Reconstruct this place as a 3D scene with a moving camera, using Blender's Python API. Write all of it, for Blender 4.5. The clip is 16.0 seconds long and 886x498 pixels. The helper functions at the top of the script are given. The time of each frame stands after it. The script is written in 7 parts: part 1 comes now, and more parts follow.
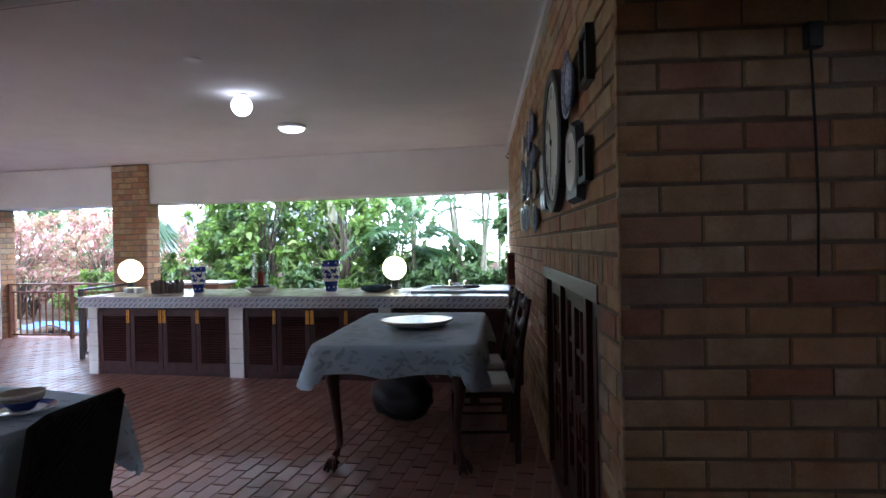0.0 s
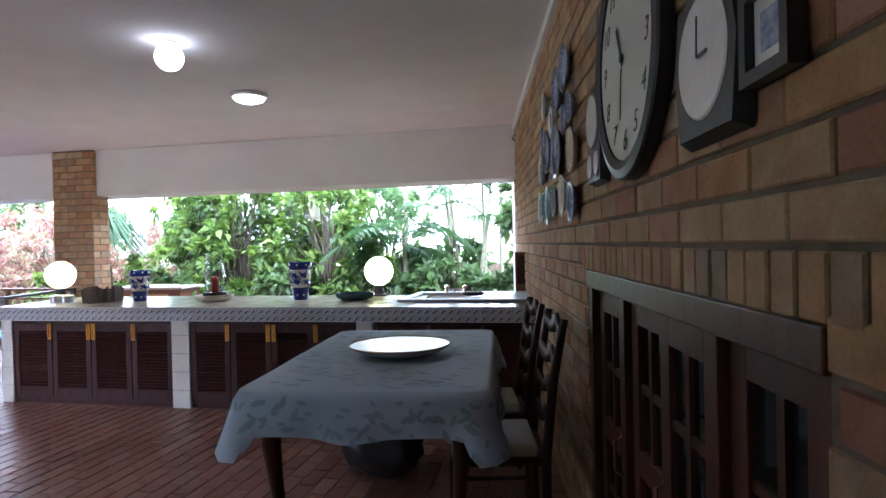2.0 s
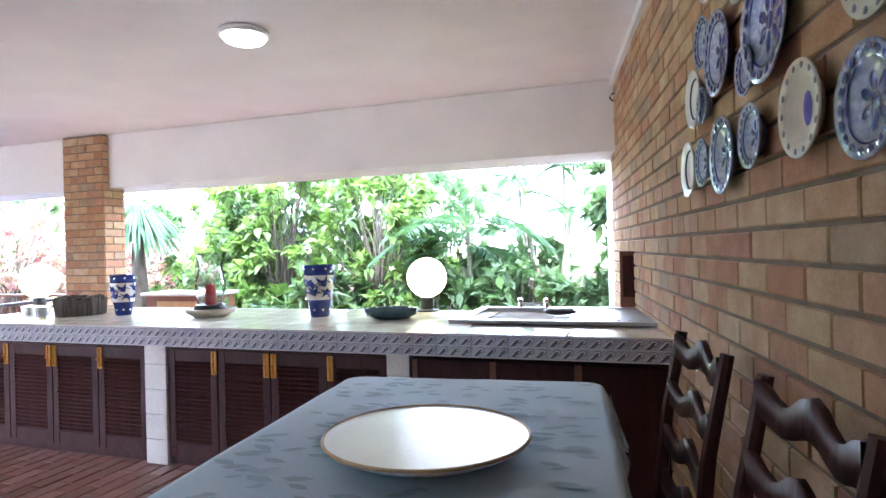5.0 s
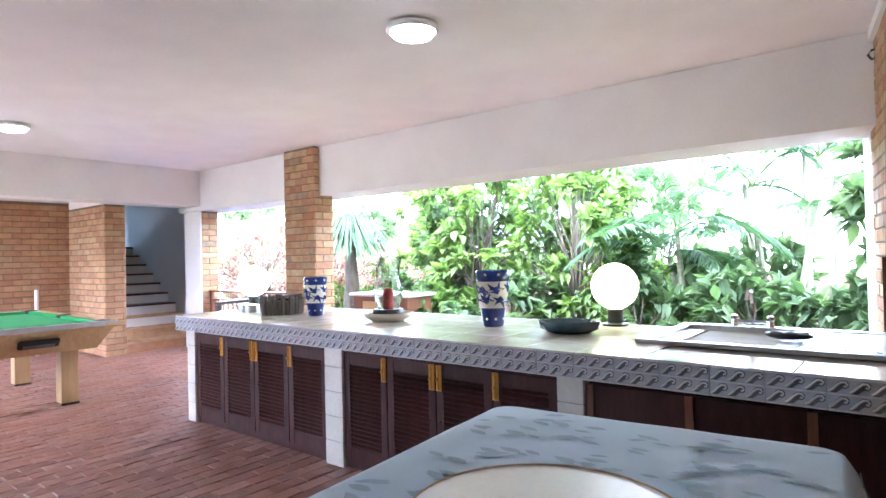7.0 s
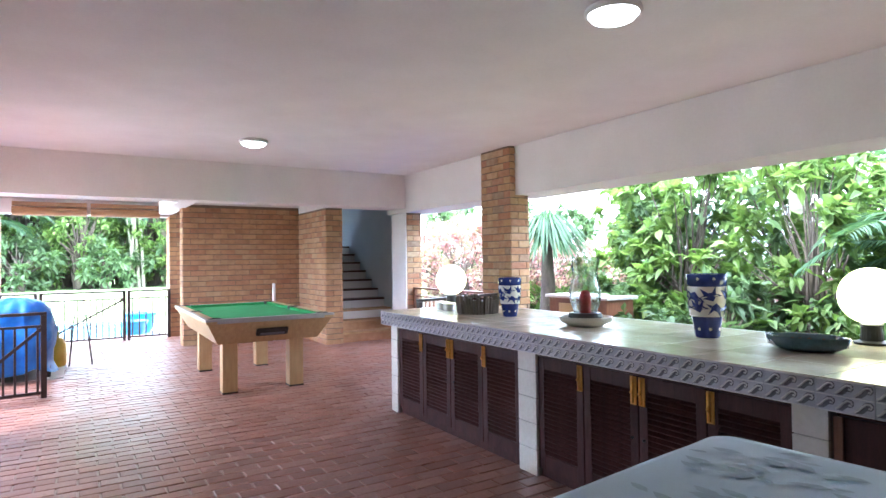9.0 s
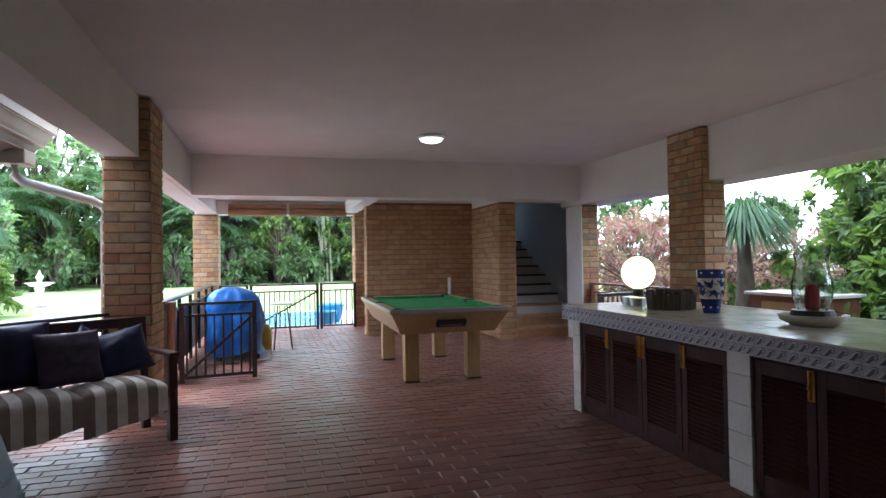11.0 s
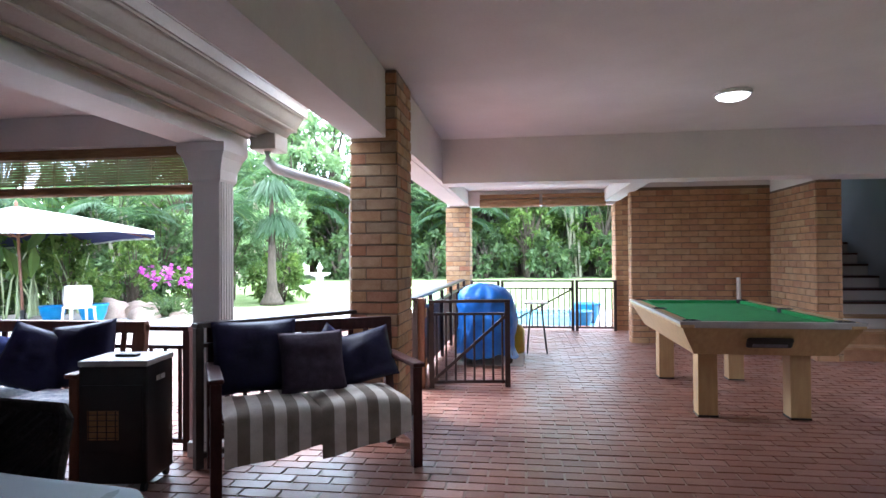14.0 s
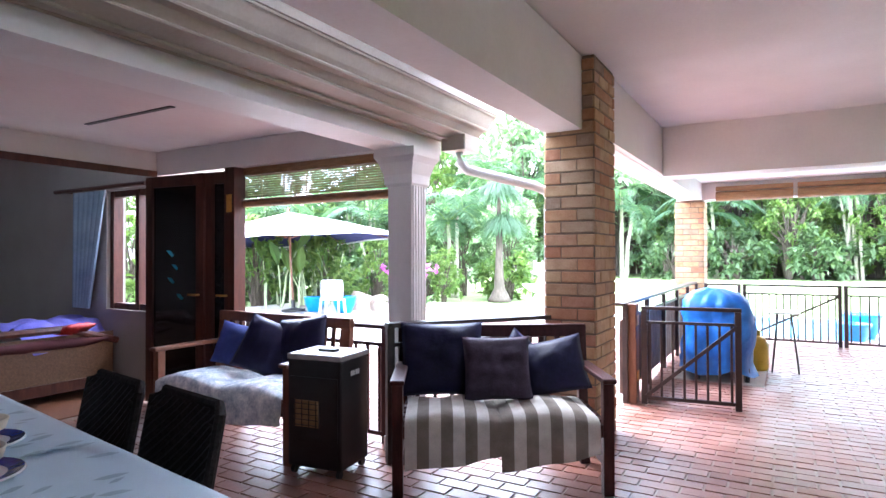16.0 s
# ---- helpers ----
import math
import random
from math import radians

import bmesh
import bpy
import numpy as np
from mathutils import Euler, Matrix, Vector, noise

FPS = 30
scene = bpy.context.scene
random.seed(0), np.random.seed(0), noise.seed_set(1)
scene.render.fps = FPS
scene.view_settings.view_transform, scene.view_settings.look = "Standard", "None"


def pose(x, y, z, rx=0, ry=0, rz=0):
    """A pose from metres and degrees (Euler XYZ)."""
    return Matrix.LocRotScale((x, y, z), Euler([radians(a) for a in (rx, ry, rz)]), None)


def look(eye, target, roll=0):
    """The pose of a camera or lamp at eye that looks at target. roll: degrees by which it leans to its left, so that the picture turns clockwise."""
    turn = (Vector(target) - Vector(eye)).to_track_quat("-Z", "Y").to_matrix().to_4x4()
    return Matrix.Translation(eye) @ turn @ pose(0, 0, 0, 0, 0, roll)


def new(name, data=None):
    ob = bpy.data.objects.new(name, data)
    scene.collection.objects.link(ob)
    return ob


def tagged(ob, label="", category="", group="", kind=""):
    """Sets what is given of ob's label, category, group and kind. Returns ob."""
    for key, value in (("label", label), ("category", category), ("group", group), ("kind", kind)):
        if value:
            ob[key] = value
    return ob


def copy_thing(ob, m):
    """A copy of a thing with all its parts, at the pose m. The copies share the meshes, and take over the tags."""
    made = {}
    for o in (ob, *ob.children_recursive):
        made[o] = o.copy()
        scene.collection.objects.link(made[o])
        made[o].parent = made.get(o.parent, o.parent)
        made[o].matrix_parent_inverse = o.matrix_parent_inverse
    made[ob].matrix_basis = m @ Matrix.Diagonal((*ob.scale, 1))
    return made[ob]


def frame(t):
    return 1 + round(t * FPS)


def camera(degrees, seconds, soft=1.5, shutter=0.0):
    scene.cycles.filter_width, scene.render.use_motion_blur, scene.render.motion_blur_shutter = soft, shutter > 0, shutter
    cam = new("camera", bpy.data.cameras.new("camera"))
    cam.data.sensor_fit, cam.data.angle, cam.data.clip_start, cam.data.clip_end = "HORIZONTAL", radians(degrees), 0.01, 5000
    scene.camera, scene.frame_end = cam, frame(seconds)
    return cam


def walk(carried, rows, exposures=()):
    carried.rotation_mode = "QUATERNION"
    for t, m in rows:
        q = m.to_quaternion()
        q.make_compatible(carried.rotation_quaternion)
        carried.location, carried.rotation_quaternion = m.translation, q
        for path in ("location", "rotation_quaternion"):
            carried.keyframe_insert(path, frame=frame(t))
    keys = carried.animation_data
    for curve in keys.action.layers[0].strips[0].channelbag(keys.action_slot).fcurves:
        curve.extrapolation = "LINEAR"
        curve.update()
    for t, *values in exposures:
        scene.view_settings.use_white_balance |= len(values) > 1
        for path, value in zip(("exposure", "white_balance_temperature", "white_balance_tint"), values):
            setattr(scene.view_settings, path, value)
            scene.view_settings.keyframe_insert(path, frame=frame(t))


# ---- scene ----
cam = camera(74.0, 16.0)
PATH = [
    (0, (0.348, 0.205, 1.413), (-0.062, 2.163, 1.395), -1.2),
    (0.5, (0.288, 0.474, 1.389), (-0.12, 2.431, 1.371), -1.3),
    (1, (0.24, 0.799, 1.382), (-0.158, 2.759, 1.368), -1.3),
    (1.5, (0.184, 1.127, 1.369), (-0.215, 3.087, 1.357), -1.3),
    (2, (0.106, 1.41, 1.383), (-0.289, 3.37, 1.367), -1.3),
    (2.5, (0.066, 1.739, 1.373), (-0.329, 3.7, 1.36), -1.3),
    (3, (0.009, 2.037, 1.348), (-0.384, 3.998, 1.338), -1.2),
    (5.5, (-0.225, 3.17, 1.335), (-0.99, 5.018, 1.34), -1.3),
    (6, (-0.215, 3.315, 1.333), (-1.134, 5.09, 1.346), -1.1),
    (6.5, (-0.217, 3.409, 1.303), (-1.302, 5.089, 1.33), -1.2),
    (7, (-0.199, 3.458, 1.344), (-1.455, 5.015, 1.368), -1.3),
    (7.5, (-0.206, 3.454, 1.341), (-1.57, 4.916, 1.37), -1.0),
    (8, (-0.228, 3.499, 1.342), (-1.71, 4.841, 1.375), -1.1),
    (8.5, (-0.266, 3.556, 1.334), (-1.863, 4.76, 1.372), -0.9),
    (9, (-0.294, 3.565, 1.347), (-1.989, 4.627, 1.383), -0.8),
    (11.3, (-0.594, 3.524, 1.298), (-2.532, 4.015, 1.339), -0.7),
    (11.5, (-0.68, 3.483, 1.298), (-2.627, 3.936, 1.343), -0.5),
    (12, (-0.831, 3.474, 1.299), (-2.81, 3.765, 1.337), -0.5),
    (12.5, (-1.009, 3.461, 1.304), (-3.004, 3.606, 1.337), -0.5),
    (13, (-1.234, 3.454, 1.293), (-3.234, 3.479, 1.329), -0.5),
    (13.5, (-1.445, 3.458, 1.307), (-3.442, 3.355, 1.338), -0.6),
    (14, (-1.625, 3.46, 1.299), (-3.607, 3.189, 1.326), -0.4),
    (14.5, (-1.781, 3.461, 1.299), (-3.74, 3.056, 1.328), -0.4),
    (15, (-1.888, 3.496, 1.304), (-3.8, 2.912, 1.331), -0.4),
    (15.5, (-1.948, 3.584, 1.327), (-3.782, 2.786, 1.348), -0.3),
    (16, (-1.951, 3.663, 1.329), (-3.676, 2.652, 1.352), -0.2),
]
EXPOSURE = [(t, stops, kelvin, tint) for t, stops, kelvin, tint in ((0.0, 2.1, 5100, 13), (1.0, 2.1, 5150, 13), (1.5, 2.3, 5150, 13), (2.0, 2.45, 5150, 13), (3.2, 2.9, 5150, 13), (4.6, 3.3, 5100, 13), (5.5, 3.66, 5100, 13), (6.1, 3.74, 5100, 13), (7.2, 3.46, 5150, 12), (8.0, 3.18, 5150, 12), (9.2, 2.8, 5200, 10), (10.3, 1.8, 5300, 9), (11.3, 1.0, 5400, 7), (12.5, 0.95, 5400, 7), (14.0, 1.66, 5350, 10), (16.0, 2.6, 5300, 13))]
walk(cam, [(t, look(eye, target, roll)) for t, eye, target, roll in PATH], EXPOSURE)

# ---- world and light ----
world = bpy.data.worlds.new("sky")
world.use_nodes = True
scene.world = world
wn = world.node_tree
sky = wn.nodes.new("ShaderNodeTexSky")
sky.sky_type = "NISHITA"
sky.sun_disc = False
sky.sun_elevation = radians(55)
sky.sun_rotation = radians(200)
sky.air_density, sky.dust_density, sky.ozone_density = 1.0, 6.0, 1.0
haze = wn.nodes.new("ShaderNodeMixRGB")
haze.inputs[0].default_value = 0.75
haze.inputs[2].default_value = (24.0, 24.6, 25.6, 1)
wn.links.new(sky.outputs[0], haze.inputs[1])
wn.links.new(haze.outputs[0], wn.nodes["Background"].inputs[0])
wn.nodes["Background"].inputs[1].default_value = 0.15
sun = new("sun", bpy.data.lights.new("sun", "SUN"))
sun.data.energy, sun.data.angle, sun.data.color = 1.5, radians(16), (1.0, 0.95, 0.88)
sun.matrix_world = look((0, 0, 10), (3.0, 5.0, 0))


# ---- materials ----
def ramp_node(nt, stops):
    r = nt.nodes.new("ShaderNodeValToRGB")
    els = r.color_ramp.elements
    while len(els) > 1:
        els.remove(els[0])
    els[0].position, els[0].color = stops[0][0], (*stops[0][1], 1)
    for p, c in stops[1:]:
        e = els.new(p)
        e.color = (*c, 1)
    return r


def surface(name, dark, light, scale=6.0, rough=0.6, bump=0.15, fine=60.0, metal=0.0, stretch=(1, 1, 1), spread=None, spec=0.5, rough2=None, coat=0.0):
    """Two-scale noise between two colours; spread adds colours picked piece by piece."""
    m = bpy.data.materials.new(name)
    m.use_nodes = True
    nt = m.node_tree
    b = nt.nodes["Principled BSDF"]
    tc = nt.nodes.new("ShaderNodeTexCoord")
    mp = nt.nodes.new("ShaderNodeMapping")
    mp.inputs["Scale"].default_value = stretch
    if spread:
        own = nt.nodes.new("ShaderNodeObjectInfo")
        shift = nt.nodes.new("ShaderNodeVectorMath")
        shift.operation = "MULTIPLY_ADD"
        shift.inputs[1].default_value = (37, 23, 51)
        nt.links.new(own.outputs["Random"], shift.inputs[0])
        nt.links.new(tc.outputs["Object"], shift.inputs[2])
        nt.links.new(shift.outputs[0], mp.inputs[0])
    else:
        nt.links.new(tc.outputs["Object"], mp.inputs[0])
    n1 = nt.nodes.new("ShaderNodeTexNoise")
    n1.inputs["Scale"].default_value, n1.inputs["Detail"].default_value = scale, 5
    n2 = nt.nodes.new("ShaderNodeTexNoise")
    n2.inputs["Scale"].default_value, n2.inputs["Detail"].default_value = fine, 4
    nt.links.new(mp.outputs[0], n1.inputs[0])
    nt.links.new(mp.outputs[0], n2.inputs[0])
    mixv = nt.nodes.new("ShaderNodeMath")
    mixv.operation = "MULTIPLY_ADD"
    mixv.inputs[1].default_value = 0.35
    nt.links.new(n2.outputs[0], mixv.inputs[0])
    half = nt.nodes.new("ShaderNodeMath")
    half.operation = "MULTIPLY"
    half.inputs[1].default_value = 0.65
    nt.links.new(n1.outputs[0], half.inputs[0])
    nt.links.new(half.outputs[0], mixv.inputs[2])
    r = ramp_node(nt, [(0.3, dark), (0.7, light)])
    nt.links.new(mixv.outputs[0], r.inputs[0])
    col = r.outputs[0]
    if spread:
        oi = nt.nodes.new("ShaderNodeObjectInfo")
        ge = nt.nodes.new("ShaderNodeNewGeometry")
        ad = nt.nodes.new("ShaderNodeMath")
        ad.operation = "ADD"
        nt.links.new(oi.outputs["Random"], ad.inputs[0])
        nt.links.new(ge.outputs["Random Per Island"], ad.inputs[1])
        fr = nt.nodes.new("ShaderNodeMath")
        fr.operation = "FRACT"
        nt.links.new(ad.outputs[0], fr.inputs[0])
        r2 = ramp_node(nt, [(i / max(1, len(spread) - 1), c) for i, c in enumerate(spread)])
        nt.links.new(fr.outputs[0], r2.inputs[0])
        mx = nt.nodes.new("ShaderNodeMixRGB")
        mx.blend_type = "MULTIPLY"
        mx.inputs[0].default_value = 1.0
        nt.links.new(col, mx.inputs[1])
        nt.links.new(r2.outputs[0], mx.inputs[2])
        col = mx.outputs[0]
    nt.links.new(col, b.inputs["Base Color"])
    b.inputs["Metallic"].default_value = metal
    b.inputs["Specular IOR Level"].default_value = spec
    b.inputs["Coat Weight"].default_value = coat
    if rough2 is not None:
        rr = ramp_node(nt, [(0.3, (rough,) * 3), (0.7, (rough2,) * 3)])
        nt.links.new(n1.outputs[0], rr.inputs[0])
        nt.links.new(rr.outputs[0], b.inputs["Roughness"])
    else:
        b.inputs["Roughness"].default_value = rough
    if bump:
        bp = nt.nodes.new("ShaderNodeBump")
        bp.inputs["Strength"].default_value, bp.inputs["Distance"].default_value = bump, 0.01
        nt.links.new(mixv.outputs[0], bp.inputs["Height"])
        nt.links.new(bp.outputs[0], b.inputs["Normal"])
    return m


def glowing(name, color, strength):
    m = bpy.data.materials.new(name)
    m.use_nodes = True
    b = m.node_tree.nodes["Principled BSDF"]
    b.inputs["Base Color"].default_value = (*color, 1)
    b.inputs["Emission Color"].default_value = (*color, 1)
    b.inputs["Emission Strength"].default_value = strength
    return m


def clear_glass(name, color=(1, 1, 1), rough=0.0, ior=1.3):
    m = bpy.data.materials.new(name)
    m.use_nodes = True
    b = m.node_tree.nodes["Principled BSDF"]
    b.inputs["Base Color"].default_value = (*color, 1)
    b.inputs["Roughness"].default_value = rough
    b.inputs["Transmission Weight"].default_value = 1.0
    b.inputs["IOR"].default_value = ior
    return m


BRICK = surface("buff_brick", (0.62, 0.50, 0.42), (1.0, 1.0, 1.0), 11, 0.9, 0.4, 110,
                spread=[(0.50, 0.36, 0.20), (0.53, 0.39, 0.23), (0.50, 0.31, 0.15), (0.54, 0.42, 0.27), (0.44, 0.22, 0.12), (0.52, 0.37, 0.20), (0.33, 0.26, 0.19), (0.52, 0.33, 0.17), (0.40, 0.20, 0.13), (0.54, 0.40, 0.24)])
BRICK_RED = surface("terracotta_brick", (0.6, 0.55, 0.5), (1.0, 1.0, 1.0), 7, 0.88, 0.5, 80,
                    spread=[(0.52, 0.30, 0.155), (0.54, 0.33, 0.175), (0.46, 0.24, 0.13), (0.54, 0.37, 0.21), (0.42, 0.21, 0.12), (0.50, 0.30, 0.165)])
MORTAR = surface("mortar", (0.12, 0.087, 0.06), (0.22, 0.165, 0.115), 12, 0.95, 0.4, 120)
PAVER = surface("clay_paver", (0.55, 0.48, 0.46), (1.0, 1.0, 1.0), 3, 0.28, 0.3, 60, rough2=0.5,
                spread=[(0.27, 0.115, 0.080), (0.32, 0.150, 0.110), (0.24, 0.105, 0.075), (0.36, 0.195, 0.150), (0.29, 0.135, 0.100)])
JOINT = surface("floor_joint", (0.24, 0.17, 0.14), (0.40, 0.32, 0.27), 8, 0.95, 0.3, 90)
PLASTER = surface("white_plaster", (0.70, 0.66, 0.65), (0.78, 0.745, 0.735), 2.5, 0.9, 0.12, 45)
WHITE_PAINT = surface("white_paint", (0.72, 0.70, 0.69), (0.80, 0.78, 0.77), 4, 0.55, 0.05, 70)
DARK_WOOD = surface("dark_stained_wood", (0.026, 0.008, 0.008), (0.072, 0.024, 0.021), 5, 0.45, 0.2, 40, stretch=(6, 6, 1), spec=0.25)
RED_WOOD = surface("mahogany", (0.040, 0.013, 0.009), (0.105, 0.036, 0.022), 4, 0.4, 0.15, 40, stretch=(6, 6, 1), coat=0.08, spec=0.35)
MID_WOOD = surface("brown_wood", (0.12, 0.045, 0.022), (0.22, 0.09, 0.045), 5, 0.45, 0.15, 40, stretch=(6, 6, 1))
PALE_WOOD = surface("light_oak_laminate", (0.40, 0.25, 0.11), (0.55, 0.37, 0.18), 4, 0.45, 0.08, 60, stretch=(8, 8, 1))
STEEL_BLACK = surface("brown_black_metal", (0.022, 0.013, 0.012), (0.05, 0.03, 0.026), 10, 0.4, 0.08, 70)
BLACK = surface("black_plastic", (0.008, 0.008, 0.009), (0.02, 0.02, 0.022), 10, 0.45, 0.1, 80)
WICKER = surface("dark_wicker", (0.012, 0.010, 0.010), (0.035, 0.028, 0.026), 60, 0.85, 0.5, 200, spec=0.15)
STEEL = surface("stainless_steel", (0.42, 0.42, 0.43), (0.56, 0.56, 0.57), 8, 0.34, 0.03, 90, metal=1.0, stretch=(1, 12, 1))
CHROME = surface("chrome", (0.7, 0.7, 0.7), (0.8, 0.8, 0.8), 8, 0.08, 0.0, 90, metal=1.0)
BRASS = surface("polished_brass", (0.58, 0.25, 0.035), (0.80, 0.43, 0.10), 14, 0.34, 0.05, 90, metal=0.6)
TILE = surface("cream_glazed_tile", (0.55, 0.49, 0.38), (0.72, 0.66, 0.54), 5, 0.12, 0.04, 40, rough2=0.22, spread=[(0.9, 0.9, 0.88), (1, 1, 1), (0.96, 0.94, 0.9)])
TILE_WHITE = surface("white_glazed_tile", (0.62, 0.58, 0.53), (0.76, 0.73, 0.68), 5, 0.22, 0.04, 40)
GROUT = surface("grout", (0.34, 0.32, 0.29), (0.45, 0.43, 0.4), 8, 0.9, 0.1, 90)
BLUE_GREY_TILE = surface("grey_blue_glaze", (0.42, 0.42, 0.50), (0.60, 0.60, 0.66), 14, 0.25, 0.05, 80)
WAVE_DARK = surface("slate_glaze", (0.08, 0.08, 0.105), (0.16, 0.16, 0.20), 20, 0.3, 0.05, 80)
WAVE_LIGHT = surface("white_glaze_relief", (0.66, 0.65, 0.66), (0.78, 0.77, 0.78), 20, 0.25, 0.05, 80)
CLOTH = surface("blue_tablecloth", (0.42, 0.52, 0.61), (0.53, 0.63, 0.71), 3, 0.85, 0.15, 220)
MOTIF = surface("grey_blue_print", (0.28, 0.36, 0.44), (0.38, 0.46, 0.53), 9, 0.85, 0.1, 120)
CERAMIC = surface("white_ceramic", (0.70, 0.68, 0.65), (0.82, 0.80, 0.77), 5, 0.15, 0.02, 40)
CREAM = surface("cream_stoneware", (0.50, 0.44, 0.34), (0.62, 0.57, 0.46), 8, 0.45, 0.05, 60)
COBALT = surface("cobalt_glaze", (0.012, 0.022, 0.14), (0.03, 0.05, 0.25), 10, 0.15, 0.02, 40)
PALE_BLUE = surface("pale_blue_glaze", (0.16, 0.20, 0.36), (0.50, 0.54, 0.66), 60, 0.15, 0.02, 90)
TEAL_GLAZE = surface("dark_teal_glaze", (0.02, 0.045, 0.06), (0.06, 0.11, 0.13), 12, 0.18, 0.05, 60)
PEWTER = surface("silver_lacquer", (0.72, 0.69, 0.67), (0.84, 0.82, 0.80), 3, 0.3, 0.01, 60, metal=0.3)
RED_WAX = surface("red_wax", (0.30, 0.012, 0.012), (0.45, 0.03, 0.025), 10, 0.5, 0.1, 50)
GREEN_FELT = surface("green_felt", (0.02, 0.22, 0.05), (0.035, 0.29, 0.075), 8, 0.95, 0.1, 300)
GREY_METAL = surface("grey_trim", (0.33, 0.31, 0.30), (0.42, 0.40, 0.39), 10, 0.35, 0.05, 60)
TARP = surface("blue_tarpaulin", (0.010, 0.09, 0.38), (0.035, 0.20, 0.60), 5, 0.42, 1.0, 16)
BLUE_PLASTIC = surface("bright_blue_glaze", (0.01, 0.17, 0.42), (0.03, 0.27, 0.56), 6, 0.3, 0.05, 50)
YELLOW = surface("yellow_paint", (0.45, 0.30, 0.02), (0.6, 0.42, 0.04), 8, 0.4, 0.05, 50)
NAVY = surface("navy_satin", (0.005, 0.005, 0.022), (0.015, 0.014, 0.06), 5, 0.55, 0.4, 60, spec=0.3)
PLUM = surface("plum_knit", (0.018, 0.010, 0.022), (0.05, 0.03, 0.055), 20, 0.85, 0.5, 120)
ROYAL = surface("royal_blue_cotton", (0.015, 0.025, 0.13), (0.04, 0.06, 0.26), 6, 0.75, 0.3, 120)
LILAC = surface("violet_throw", (0.10, 0.09, 0.38), (0.2, 0.18, 0.58), 7, 0.85, 0.3, 90)
FUR_LIGHT = surface("cream_wool", (0.44, 0.41, 0.37), (0.66, 0.63, 0.58), 12, 0.95, 0.6, 150)
FUR_DARK = surface("taupe_wool", (0.15, 0.125, 0.10), (0.25, 0.215, 0.18), 12, 0.95, 0.6, 150)
FLORAL = surface("blue_white_cotton", (0.20, 0.26, 0.38), (0.92, 0.91, 0.90), 14, 0.9, 0.2, 60)
BAMBOO = surface("bamboo", (0.20, 0.105, 0.045), (0.37, 0.215, 0.10), 5, 0.6, 0.2, 60, stretch=(2, 2, 14))
CANE = surface("woven_cane", (0.085, 0.04, 0.018), (0.16, 0.085, 0.038), 60, 0.6, 0.5, 200)
CANVAS = surface("white_canvas", (0.70, 0.69, 0.67), (0.82, 0.81, 0.8), 4, 0.9, 0.1, 100)
NAVY_CANVAS = surface("navy_canvas", (0.02, 0.02, 0.09), (0.04, 0.04, 0.15), 4, 0.9, 0.1, 100)
STONE = surface("pale_stone", (0.48, 0.46, 0.42), (0.70, 0.68, 0.63), 6, 0.85, 0.4, 40)
ROCK = surface("garden_rock", (0.24, 0.18, 0.14), (0.46, 0.36, 0.29), 3, 0.9, 0.8, 25)
GRASS = surface("lawn", (0.17, 0.25, 0.07), (0.29, 0.36, 0.14), 1.5, 0.95, 0.6, 60)
SOIL = surface("leaf_litter", (0.035, 0.022, 0.013), (0.12, 0.085, 0.05), 5, 0.95, 0.8, 40)
PAVING = surface("pale_paving", (0.42, 0.38, 0.34), (0.58, 0.54, 0.49), 2, 0.85, 0.3, 40)
POOL_WATER = surface("pool_water", (0.20, 0.48, 0.60), (0.34, 0.62, 0.72), 1.5, 0.06, 0.3, 8)
TRUNK = surface("tree_bark", (0.05, 0.038, 0.028), (0.14, 0.11, 0.082), 6, 0.95, 0.8, 40, stretch=(3, 3, 0.6))
PALE_TRUNK = surface("pale_palm_stem", (0.20, 0.19, 0.13), (0.38, 0.36, 0.26), 5, 0.85, 0.5, 30, stretch=(1, 1, 5))
ROOF_TILE = surface("grey_roof", (0.09, 0.095, 0.11), (0.2, 0.21, 0.23), 6, 0.85, 0.4, 30)
DARK_FENCE = surface("weathered_fence", (0.06, 0.035, 0.028), (0.14, 0.085, 0.065), 5, 0.9, 0.4, 40, stretch=(8, 8, 1))
MAGENTA = surface("magenta_petals", (0.36, 0.04, 0.30), (0.50, 0.10, 0.44), 20, 0.7, 0.1, 60)
# Cream mixed dark: the room's dimness is put into the paint colour.
DIMMED_WALL = surface("cream_interior_paint", (0.27, 0.24, 0.215), (0.34, 0.305, 0.275), 2, 0.9, 0.05, 60)
# White stairwell walls; their bluish shade is put into the colour.
STAIR_SHADE_WALL = surface("pale_blue_wall_paint", (0.50, 0.55, 0.60), (0.58, 0.62, 0.67), 2, 0.9, 0.05, 60)
GLASS = clear_glass("clear_glass")
DARK_GLASS = surface("dark_window_glass", (0.012, 0.012, 0.014), (0.02, 0.02, 0.024), 3, 0.06, 0.0, 30)
LAMP_GLASS = glowing("lit_opal_glass", (1.0, 0.97, 0.92), 1.4)
LAMP_GLASS_LOW = glowing("lit_opal_globe", (1.0, 0.93, 0.46), 1.1)
PAPER = surface("clock_paper", (0.58, 0.57, 0.52), (0.68, 0.67, 0.62), 3, 0.6, 0.0, 60)


